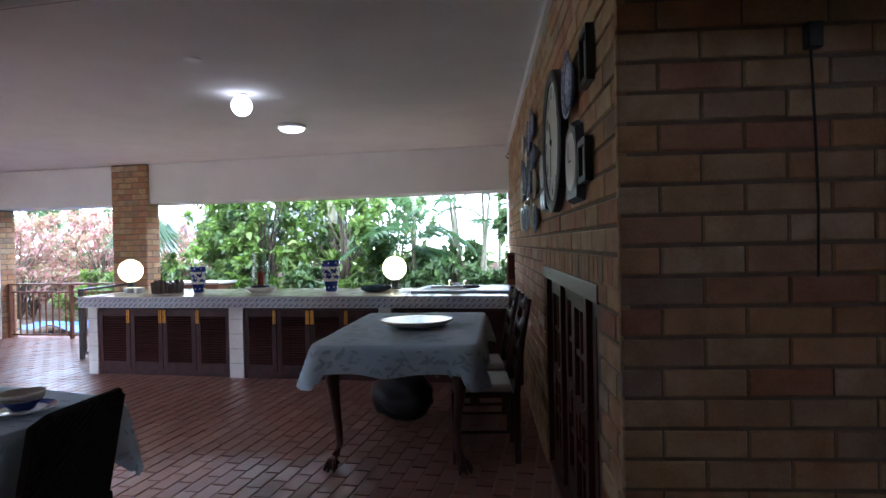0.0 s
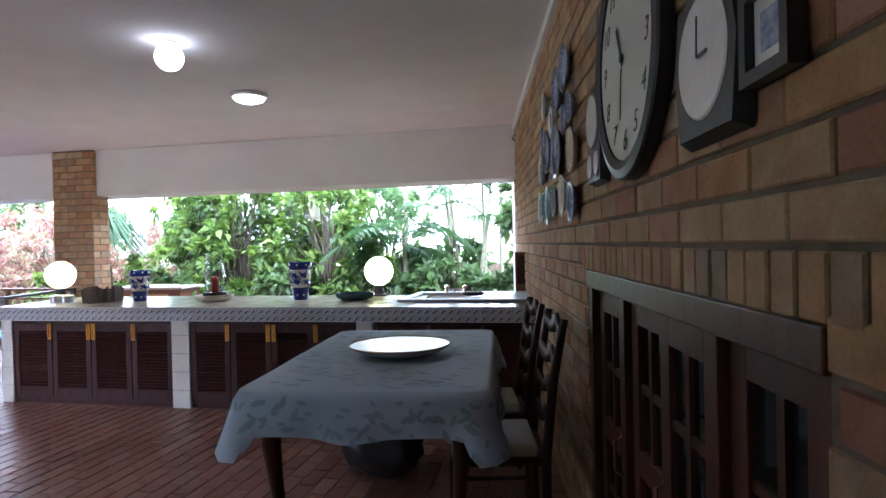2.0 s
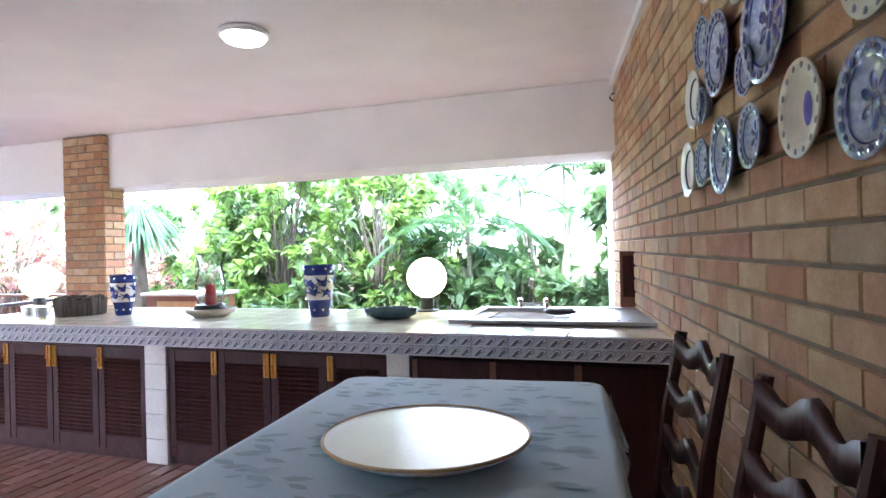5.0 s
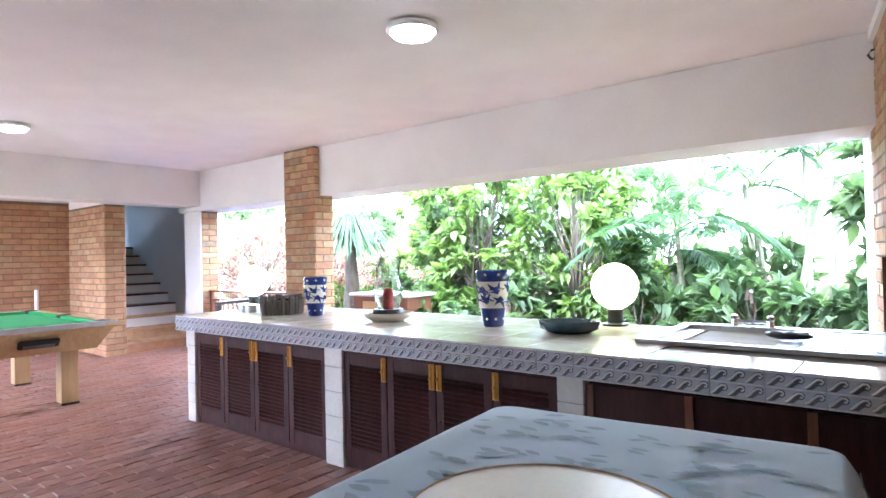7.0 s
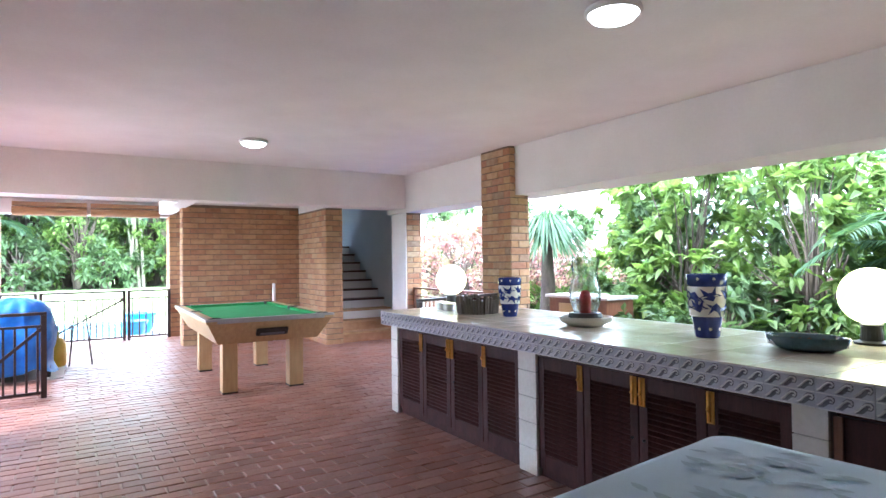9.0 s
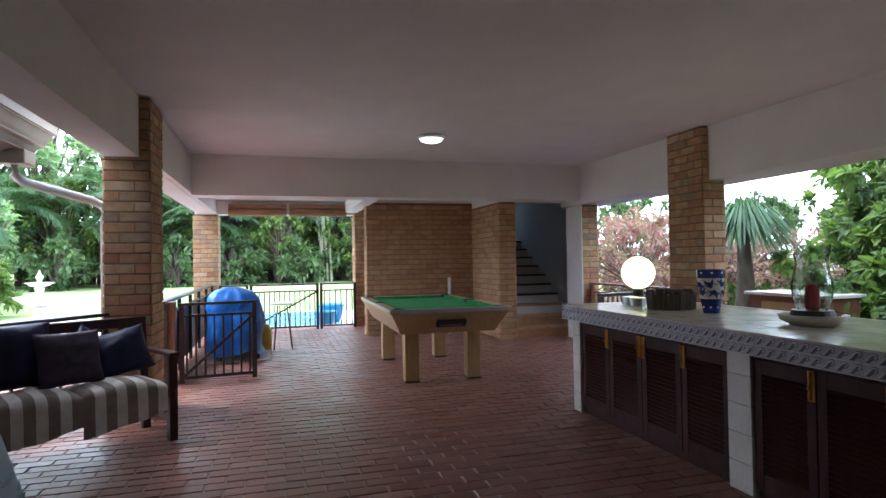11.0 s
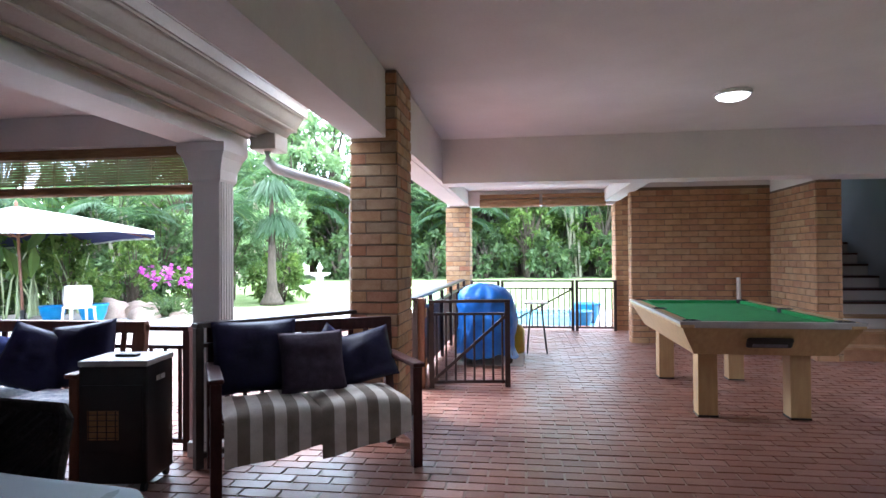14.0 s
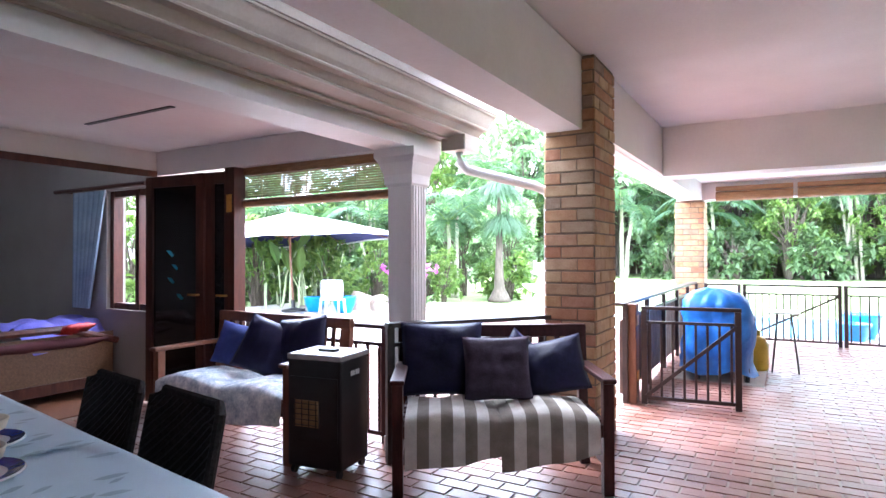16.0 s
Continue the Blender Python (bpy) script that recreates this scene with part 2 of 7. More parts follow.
def leaf_material(name, cols, rough=0.58):
    m = surface(name, (0.75, 0.75, 0.75), (1, 1, 1), 3, rough, 0.1, 30, spread=cols, spec=0.35)
    b = m.node_tree.nodes["Principled BSDF"]
    tr = m.node_tree.nodes.new("ShaderNodeBsdfTranslucent")
    mix = m.node_tree.nodes.new("ShaderNodeMixShader")
    mix.inputs[0].default_value = 0.38
    out = m.node_tree.nodes["Material Output"]
    src = b.inputs["Base Color"].links[0].from_socket
    gain = m.node_tree.nodes.new("ShaderNodeMixRGB")
    gain.blend_type = "MULTIPLY"
    gain.inputs[0].default_value = 1
    gain.inputs[2].default_value = (1.4, 1.5, 1.0, 1)
    m.node_tree.links.new(src, gain.inputs[1])
    m.node_tree.links.new(gain.outputs[0], tr.inputs[0])
    m.node_tree.links.new(b.outputs[0], mix.inputs[1])
    m.node_tree.links.new(tr.outputs[0], mix.inputs[2])
    m.node_tree.links.new(mix.outputs[0], out.inputs[0])
    return m


LEAF_BRIGHT = leaf_material("bright_leaves", [(0.115, 0.185, 0.04), (0.17, 0.245, 0.06), (0.075, 0.135, 0.035), (0.22, 0.285, 0.08)])
# Green lifted and greyed to stand for haze over the far garden.
LEAF_DEEP = leaf_material("deep_green_leaves", [(0.08, 0.13, 0.055), (0.12, 0.18, 0.08), (0.09, 0.145, 0.065), (0.17, 0.235, 0.10)])
LEAF_PALM = leaf_material("palm_leaflets", [(0.06, 0.115, 0.06), (0.09, 0.155, 0.08), (0.11, 0.18, 0.10), (0.055, 0.11, 0.05)])
LEAF_RED = leaf_material("copper_pink_leaves", [(0.26, 0.10, 0.11), (0.34, 0.16, 0.17), (0.20, 0.20, 0.10), (0.40, 0.24, 0.24)])
# Far-tree leaves: the haze of distance is mixed into the colour.
LEAF_HAZED = leaf_material("grey_green_leaves", [(0.26, 0.37, 0.21), (0.34, 0.44, 0.28), (0.29, 0.40, 0.19), (0.22, 0.33, 0.20)])


# ---- mesh helpers ----
def finish(name, bm, material, smooth=False):
    me = bpy.data.meshes.new(name)
    bmesh.ops.recalc_face_normals(bm, faces=bm.faces)
    bm.to_mesh(me)
    bm.free()
    me.materials.append(material)
    if smooth:
        me.shade_smooth()
    return me


def part(name, bm, material, parent=None, label="", at=None, smooth=False):
    ob = new(name, finish(name, bm, material, smooth))
    if parent:
        ob.parent = parent
    if at is not None:
        ob.matrix_basis = at
    if label:
        ob["label"] = label
    return ob


def thing(name, label, category, at=None, group="", kind=""):
    e = new(name)
    e.empty_display_size = 0.1
    if at is not None:
        e.matrix_basis = at
    return tagged(e, label, category, group, kind)


def add_box(bm, x0, x1, y0, y1, z0, z1, bevel=0.0, m=None):
    g = bmesh.ops.create_cube(bm, size=1.0)["verts"]
    for v in g:
        v.co = Vector((x0 + (v.co.x + 0.5) * (x1 - x0), y0 + (v.co.y + 0.5) * (y1 - y0), z0 + (v.co.z + 0.5) * (z1 - z0)))
    if bevel:
        es = list({e for v in g for e in v.link_edges})
        r = bmesh.ops.bevel(bm, geom=es, offset=bevel, segments=2, affect="EDGES", profile=0.6)
        g = list({v for f in r["faces"] for v in f.verts} | {v for v in g if v.is_valid})
    if m is not None:
        for v in g:
            v.co = m @ v.co
    return g


def box(x0, x1, y0, y1, z0, z1, bevel=0.0, m=None):
    bm = bmesh.new()
    add_box(bm, x0, x1, y0, y1, z0, z1, bevel, m)
    return bm


def add_lathe(bm, profile, seg=24, m=None, cap=True):
    rings = []
    for r, z in profile:
        rings.append([bm.verts.new((r * math.cos(2 * math.pi * i / seg), r * math.sin(2 * math.pi * i / seg), z)) for i in range(seg)])
    for a, b in zip(rings, rings[1:]):
        for i in range(seg):
            bm.faces.new((a[i], a[(i + 1) % seg], b[(i + 1) % seg], b[i]))
    if cap:
        if profile[0][0] > 1e-5:
            bm.faces.new(rings[0][::-1])
        if profile[-1][0] > 1e-5:
            bm.faces.new(rings[-1])
    if m is not None:
        for ring in rings:
            for v in ring:
                v.co = m @ v.co


def lathe(profile, seg=24, m=None, cap=True):
    bm = bmesh.new()
    add_lathe(bm, profile, seg, m, cap)
    return bm


def add_tube(bm, pts, radius, seg=8):
    pts = [Vector(p) for p in pts]
    rads = radius if isinstance(radius, (list, tuple)) else [radius] * len(pts)
    rings = []
    for i, p in enumerate(pts):
        d = (pts[min(i + 1, len(pts) - 1)] - pts[max(i - 1, 0)]).normalized()
        ref = Vector((0, 0, 1)) if abs(d.z) < 0.95 else Vector((1, 0, 0))
        u = d.cross(ref).normalized()
        w = d.cross(u)
        rings.append([bm.verts.new(p + rads[i] * (math.cos(2 * math.pi * k / seg) * u + math.sin(2 * math.pi * k / seg) * w)) for k in range(seg)])
    for a, b in zip(rings, rings[1:]):
        for k in range(seg):
            bm.faces.new((a[k], a[(k + 1) % seg], b[(k + 1) % seg], b[k]))
    bm.faces.new(rings[0][::-1])
    bm.faces.new(rings[-1])


def tube(pts, radius, seg=8):
    bm = bmesh.new()
    add_tube(bm, pts, radius, seg)
    return bm


def add_bar(bm, p, q, w, h, bevel=0.0):
    """A square bar from p to q; w across, h upwards."""
    p, q = Vector(p), Vector(q)
    d = q - p
    L = d.length
    d.normalize()
    ref = Vector((0, 0, 1)) if abs(d.z) < 0.95 else Vector((0, 1, 0))
    u = d.cross(ref).normalized()
    w2 = u.cross(d)
    m = Matrix((u, d, w2)).transposed().to_4x4()
    m.translation = p
    add_box(bm, -w / 2, w / 2, 0, L, -h / 2, h / 2, bevel, m)


def bar(p, q, w, h, bevel=0.0):
    bm = bmesh.new()
    add_bar(bm, p, q, w, h, bevel)
    return bm


def structure(name, bm, material, label, category="", parent=None, at=None):
    ob = part(name, bm, material, parent, "", at)
    return tagged(ob, label, category or name.split("_")[0], kind="structure")


# ---- masonry ----
COURSE, BRICK_L, GAP, PERPEND = 0.0875, 0.236, 0.012, 0.007
BRICK_STOCK = {}


def brick_mesh(length, height, depth, material):
    key = (round(length, 3), round(height, 3), material.name)
    if key not in BRICK_STOCK:
        BRICK_STOCK[key] = finish("brick", box(0, length, -depth, 0.02, 0, height), material)
        bmesh_edit = bmesh.new()
        bmesh_edit.from_mesh(BRICK_STOCK[key])
        fs = [e for e in bmesh_edit.edges if all(v.co.y < 0 for v in e.verts)]
        bmesh.ops.bevel(bmesh_edit, geom=fs, offset=0.004, segments=1, affect="EDGES")
        bmesh_edit.to_mesh(BRICK_STOCK[key])
        bmesh_edit.free()
    return BRICK_STOCK[key]


PENDING_BRICKS = []


def brick_face(parent, m, width, height, material, singles=(), holes=(), z0=0.0, depth=0.011, soldiers=()):
    """Queue the bricks of one face: local x along it, z up, -y out of it. singles: (x0, x1, z0, z1) in which bricks are parts."""
    PENDING_BRICKS.append((parent, m, width, height, material, singles, holes, z0, depth, soldiers))


def lay_bricks():
    rng = random.Random(5)
    rest = {}
    count = {}
    for parent, m, width, height, material, singles, holes, z0, depth, soldiers in PENDING_BRICKS:
        cells = []
        for sx0, sx1, sz0, sz1 in soldiers:
            n = max(1, round((sx1 - sx0) / 0.080))
            w = (sx1 - sx0) / n
            cells += [(sx0 + i * w, sx0 + i * w + w - PERPEND, sz0, sz1 - GAP) for i in range(n)]
        blocked = list(holes) + list(soldiers)
        rows = int((height - z0) / COURSE + 0.5)
        for r in range(rows):
            a, b = z0 + r * COURSE, min(height, z0 + (r + 1) * COURSE - GAP)
            x = -(BRICK_L / 2 if r % 2 else 0.0)
            while x < width - 0.02:
                c, d = max(0.0, x), min(width, x + BRICK_L - PERPEND)
                x += BRICK_L
                spans = [(c, d)]
                for h0, h1, g0, g1 in blocked:
                    if b > g0 + 0.02 and a < g1 - 0.02:
                        nxt = []
                        for s, e in spans:
                            if e <= h0 or s >= h1:
                                nxt.append((s, e))
                            else:
                                if s < h0:
                                    nxt.append((s, h0))
                                if e > h1:
                                    nxt.append((h1, e))
                        spans = nxt
                cells += [(s, e, a, b) for s, e in spans if e - s > 0.025]
        for c, d, a, b in cells:
            dep = depth + rng.uniform(-0.002, 0.0025)
            single = any(s0 <= (c + d) / 2 <= s1 and t0 <= (a + b) / 2 <= t1 for s0, s1, t0, t1 in singles)
            if single and count.get(parent, 0) < 300:
                count[parent] = count.get(parent, 0) + 1
                ob = new("brick", brick_mesh(d - c, b - a, depth, material))
                ob.parent = parent
                ob.matrix_basis = m @ Matrix.Translation((c, depth - dep, a)) @ pose(0, 0, 0, 0, rng.uniform(-0.25, 0.25), 0)
            else:
                vs, fs = rest.setdefault((parent, material), ([], []))
                k = len(vs)
                e = 0.003
                for px, py, pz in ((c, 0, a), (d, 0, a), (d, 0, b), (c, 0, b), (c + e, -dep, a + e), (d - e, -dep, a + e), (d - e, -dep, b - e), (c + e, -dep, b - e)):
                    vs.append(m @ Vector((px, py, pz)))
                fs += [(k + 4, k + 5, k + 6, k + 7), (k, k + 1, k + 5, k + 4), (k + 1, k + 2, k + 6, k + 5), (k + 2, k + 3, k + 7, k + 6), (k + 3, k, k + 4, k + 7)]
    for (parent, material), (vs, fs) in rest.items():
        me = bpy.data.meshes.new("brickwork")
        me.from_pydata(vs, [], fs)
        me.materials.append(material)
        ob = new("brickwork", me)
        ob.parent = parent
        tagged(ob, kind="stuff")


def brick_column(name, x0, x1, y0, y1, z1, material, label, faces="SENW", singles=None):
    """A pier of brick; faces S looks to -y, N to +y, W to -x, E to +x."""
    t = tagged(part(name, box(x0, x1, y0, y1, 0, z1), MORTAR), label, "column", kind="structure")
    area = ((-1, 9, 0.0, z1),) if singles is None else singles
    for f in faces:
        if f == "S":
            brick_face(t, pose(x0, y0, 0), x1 - x0, z1, material, area)
        if f == "N":
            brick_face(t, pose(x1, y1, 0, 0, 0, 180), x1 - x0, z1, material, area)
        if f == "E":
            brick_face(t, pose(x1, y0, 0, 0, 0, 90), y1 - y0, z1, material, area)
        if f == "W":
            brick_face(t, pose(x0, y1, 0, 0, 0, -90), y1 - y0, z1, material, area)
    return t


# ---- the covered room ----
CEIL, BEAM_Z = 2.73, 2.21
WALL = pose(0.505, 1.965, 0, 0, 0, 8.15)  # local y runs along the plate wall, x points out of the room

structure("floor", box(-12.9, 3.6, -1.5, 8.75, -0.25, -0.008), JOINT, "reddish brown clay brick paving in stretcher bond", "floor")
structure("ceiling", box(-8.8, 2.6, 2.2, 8.75, CEIL, CEIL + 0.2), PLASTER, "smooth white painted concrete ceiling", "ceiling")
structure("beam_window", box(-9.4, 0.1, 8.136, 8.70, 2.125, CEIL - 0.004), PLASTER, "white plastered beam above the garden opening", "beam")
structure("beam_cross", box(-9.08, -8.726, 2.49, 8.132, 2.192, CEIL + 0.15), PLASTER, "white plastered cross beam between two ceilings", "beam")
structure("beam_side_shallow", box(-2.398, 0.95, 2.19, 2.43, 2.62, CEIL - 0.004), PLASTER, "shallow white plastered beam at the ceiling edge", "beam")
structure("beam_side", box(-12.8, -2.4, 2.16, 2.43, BEAM_Z, CEIL - 0.004), PLASTER, "white plastered beam carried by brick columns", "beam")
structure("beam_side_upper", box(-12.8, -6.505, 2.432, 2.487, BEAM_Z + 0.004, CEIL - 0.006), PLASTER, "white plastered beam edge above the gate", "beam")
structure("ceiling_far", box(-12.8, -9.082, 2.0, 8.6, 2.47, 2.68), PLASTER, "white painted lower ceiling over the far bay", "ceiling")
structure("beam_far", box(-12.5, -12.2, 2.1, 5.2, 2.21, 2.468), PLASTER, "white beam above the far opening", "beam")
structure("beam_recess", box(-12.19, -9.084, 4.86, 5.1, 2.25, 2.468), PLASTER, "white beam beside the brick recess", "beam")
structure("beam_stair", box(-9.40, -9.082, 7.06, 8.72, 2.21, 2.469), PLASTER, "white lintel above the staircase opening", "beam")

# plate wall with its low glazed door, in its own skewed axes
plate_wall = thing("wall_east", "buff face-brick wall hung with plates and clocks", "wall", WALL, kind="structure")
OPEN0, OPEN1, OPEN_Z = 0.326, 2.03, 1.262
WALL_END = 6.55
part("mortar_bed", box(0.0, 0.23, 0.0, OPEN0, 0, CEIL), MORTAR, plate_wall)
part("mortar_bed", box(0.0, 0.23, OPEN1, WALL_END, 0, CEIL), MORTAR, plate_wall)
part("mortar_bed", box(0.0, 0.23, OPEN0, OPEN1, OPEN_Z, CEIL), MORTAR, plate_wall)
brick_face(plate_wall, pose(0, WALL_END, 0, 0, 0, -90), WALL_END, 2.66, BRICK, z0=-0.026, singles=((3.0, WALL_END, 1.2, 2.4),), depth=0.008,
           holes=((WALL_END - OPEN1, WALL_END - OPEN0, -1, OPEN_Z),), soldiers=((WALL_END - OPEN1 - 0.1, WALL_END, OPEN_Z, OPEN_Z + 0.112),))
part("ceiling_trim", box(-0.035, 0.0, 0.03, WALL_END - 0.05, 2.66, CEIL - 0.004), WHITE_PAINT, plate_wall, "white painted cornice strip")
near_wall = thing("wall_corner", "buff face-brick wall end in shade", "wall", WALL, kind="structure")
part("mortar_bed", box(0.231, 3.2, 0.0, 0.23, 0, CEIL), MORTAR, near_wall)
brick_face(near_wall, pose(-0.008, 0, 0), 3.2, CEIL, BRICK, singles=((0, 1.6, 0.3, 2.5),), depth=0.007)
# Unseen walls; dark brick cuts bounce, the slot on top lets in fill light.
structure("wall_start_east", box(3.3, 3.5, 0.6, 3.4, 0, 2.75), BRICK_RED, "unseen terracotta brick wall darkening the start area", "wall")
structure("wall_start_low", box(3.3, 3.5, -1.5, 0.598, 0, 2.17), BRICK_RED, "unseen terracotta brick wall with a light slot above", "wall")
structure("wall_jamb", box(0.0, 0.24, WALL_END + 0.002, 7.1, 0, CEIL), PLASTER, "pale plastered wall end at the garden opening", "wall", at=WALL)

# garden side: pier, corner pier, low wall under the counter opening
brick_column("column_garden", -6.50, -5.91, 8.06, 8.34, CEIL - 0.005, BRICK, "buff brick pier beside the garden opening", "SEW")
brick_column("column_corner", -9.25, -8.76, 8.17, 8.44, 2.12, BRICK, "buff brick corner pier beside the stairs", "E")
structure("pier_plaster", box(-9.25, -8.758, 8.150, 8.168, 0, 2.12), PLASTER, "white plaster face of the corner pier", "trim")
brick_column("column_bench", -6.50, -5.99, 2.158, 2.515, CEIL - 0.006, BRICK, "buff brick column behind the bench", "NESW")
brick_column("column_far", -12.62, -12.2, 2.08, 2.5, BEAM_Z - 0.005, BRICK, "buff brick column at the far corner", "NESW")
brick_column("column_door", -12.6, -12.2, 5.06, 5.3, BEAM_Z + 0.2, BRICK_RED, "narrow brick pier beside the far gate", "SE")

# brick recess and staircase
recess = tagged(part("wall_recess", box(-10.92, -10.67, 5.06, 7.0, 0, 2.466), MORTAR), "terracotta face-brick wall behind the pool table", "wall", kind="structure")
brick_face(recess, pose(-10.67, 5.06, 0, 0, 0, 90), 1.93, 2.3, BRICK_RED, singles=((0, 3, 0.8, 2.3),))
brick_face(recess, pose(-10.92, 5.06, 0), 0.25, 2.3, BRICK_RED)
structure("recess_band", box(-10.67, -10.655, 5.06, 7.0, 2.31, 2.466), PLASTER, "white plaster band above the brick wall", "trim")
side = tagged(part("wall_stair_side", box(-12.0, -9.33, 7.0, 7.28, 0, 2.208), MORTAR), "terracotta face-brick wall beside the stairs", "wall", kind="structure")
brick_face(side, pose(-10.67, 7.0, 0), 1.34, 2.2, BRICK_RED, singles=((0, 3, 0.6, 2.3),))
brick_face(side, pose(-9.33, 7.0, 0, 0, 0, 90), 0.28, 2.2, BRICK_RED, singles=((0, 3, 0.0, 2.3),))
structure("side_band", box(-10.67, -9.40, 6.995, 7.0, 2.21, 2.466), PLASTER, "white plaster band above the brick wall", "trim")
structure("wall_stair", box(-14.2, -9.30, 8.46, 8.66, 0, 4.0), STAIR_SHADE_WALL, "white plastered stairwell wall", "wall")
structure("wall_stair_back", box(-14.4, -14.2, 7.0, 8.66, 0, 4.0), STAIR_SHADE_WALL, "white stairwell end wall with blue shade in its colour", "wall")
structure("wall_stair_inner", box(-14.2, -12.0, 7.0, 7.28, 0, 4.0), STAIR_SHADE_WALL, "white plastered stairwell inner wall", "wall")
structure("wall_stair_head", box(-13.0, -9.42, 7.286, 8.455, 3.4, 3.6), STAIR_SHADE_WALL, "white stairwell ceiling", "ceiling")
stair = thing("staircase", "white plastered stairs with dark wooden nosings and brick lower steps", "stairs", kind="structure")
for i in range(10):
    x1 = -9.38 - 0.27 * i
    riser = 0.165
    wide0 = 7.29
    part("step", box(x1 - 0.27, x1, wide0, 8.455, 0, riser * (i + 1) - 0.03), PLASTER if i > 1 else BRICK_RED, stair)
    part("nosing", box(x1 - 0.27, x1 + 0.025, wide0, 8.45, riser * (i + 1) - 0.03, riser * (i + 1), 0.006), DARK_WOOD if i > 2 else BRICK_RED, stair, "dark wooden nosing" if i > 2 else "brick-on-edge nosing")

# ---- floor pavers: laid last ----
PAVE_L, PAVE_W, PAVE_GAP = 0.225, 0.112, 0.010


def lay_pavers():
    floor_ob = bpy.data.objects["floor"]
    stock = box(0, PAVE_W - PAVE_GAP, 0, PAVE_L - PAVE_GAP, -0.02, 0.0)
    bmesh.ops.bevel(stock, geom=[e for e in stock.edges if all(v.co.z > -0.01 for v in e.verts)], offset=0.004, segments=1, affect="EDGES")
    stock_me = finish("paver", stock, PAVER)
    rng = random.Random(9)
    vs, fs, singles = [], [], 0
    nx, ny = int(16.4 / PAVE_W), int(10.2 / PAVE_L)
    for i in range(nx):
        x = -12.85 + i * PAVE_W
        off = PAVE_L / 2 if i % 2 else 0.0
        for j in range(ny):
            y = -1.48 + off + j * PAVE_L
            dz = rng.uniform(-0.0025, 0.001)
            if -4.9 < x < -2.9 and 2.9 < y < 6.0 and singles < 300:
                singles += 1
                ob = new("paver", stock_me)
                ob.parent = floor_ob
                ob.matrix_basis = Matrix.Translation((x, y, dz))
                continue
            k, e = len(vs), 0.003
            a, b, c, d = x, x + PAVE_W - PAVE_GAP, y, y + PAVE_L - PAVE_GAP
            vs += [(a, c, -0.02), (b, c, -0.02), (b, d, -0.02), (a, d, -0.02), (a + e, c + e, dz), (b - e, c + e, dz), (b - e, d - e, dz), (a + e, d - e, dz)]
            fs += [(k + 4, k + 5, k + 6, k + 7), (k, k + 1, k + 5, k + 4), (k + 1, k + 2, k + 6, k + 5), (k + 2, k + 3, k + 7, k + 6), (k + 3, k, k + 4, k + 7)]
    me = bpy.data.meshes.new("paving_field")
    me.from_pydata(vs, [], fs)
    me.materials.append(PAVER)
    ob = new("paving_field", me)
    ob.parent = floor_ob
    tagged(ob, kind="stuff")


# ---- veranda of the house ----
structure("ceiling_veranda", box(-5.6, 3.3, -1.4, 1.28, 2.30, 2.42), PLASTER, "white veranda ceiling with narrow slots", "ceiling")
structure("beam_veranda", box(-5.62, 3.3, 1.22, 1.50, 2.06, 2.298), WHITE_PAINT, "white painted veranda edge beam", "beam")
# Three unseen slabs added to keep sky light off the start area.
structure("roof_valley", box(-2.6, 3.3, 1.502, 1.898, 2.56, 2.60), ROOF_TILE, "unseen grey sheet keeping sky light off the start area", "roof")
structure("roof_flashing", box(-5.25, 3.3, 1.90, 2.185, 2.56, 2.62), ROOF_TILE, "unseen grey sheet blocking light in the roof gap", "roof")
structure("ceiling_start", box(0.96, 3.3, 2.19, 3.3, 2.60, 2.72), PLASTER, "unseen white slab blocking light above the wall corner", "ceiling")
# Unseen stub, kept short and dark to return less bounce light.
structure("wall_house", box(1.6, 3.3, -1.6, -1.4, 0, 2.30), BRICK_RED, "unseen terracotta brick wall kept short against bounce light", "wall")
structure("wall_house_head", box(-5.55, 1.6, -1.6, -1.4, 2.09, 2.30), PLASTER, "white plastered band above folding doors", "wall")
structure("ceiling_slot", box(-4.35, -4.315, -0.75, 0.25, 2.294, 2.302), BLACK, "dark narrow slot in the veranda ceiling", "trim")
structure("ceiling_slot_second", box(-3.3, -3.265, -0.75, 0.25, 2.294, 2.302), BLACK, "dark narrow slot in the veranda ceiling", "trim")
structure("beam_blind", box(-5.6, -5.32, -1.4, 1.218, 2.08, 2.298), WHITE_PAINT, "white beam above the bamboo blind", "beam")
# room behind the folding doors
structure("floor_room", box(-5.6, 3.3, -6.0, -1.502, -0.1, 0.0), MID_WOOD, "dark wooden floor of the sitting room", "floor")
structure("wall_room_back", box(-5.6, 3.3, -6.2, -6.0, 0, 2.8), DIMMED_WALL, "cream sitting room wall with dimness in its colour", "wall")
structure("ceiling_room", box(-5.6, 3.3, -6.2, -1.602, 2.6, 2.7), DIMMED_WALL, "cream sitting room ceiling", "ceiling")
structure("wall_room_west", box(-5.6, -5.4, -6.0, -2.35, 0, 2.6), DIMMED_WALL, "cream sitting room wall with a window", "wall")
structure("wall_room_sill", box(-5.6, -5.4, -2.35, -1.45, 0, 0.80), DIMMED_WALL, "cream wall below the window", "wall")
structure("wall_room_over", box(-5.6, -5.4, -2.35, -1.45, 2.0, 2.6), DIMMED_WALL, "cream wall above the window", "wall")
structure("wall_room_east", box(3.3, 3.5, -6.0, -1.5, 0, 2.6), DIMMED_WALL, "cream sitting room wall", "wall")

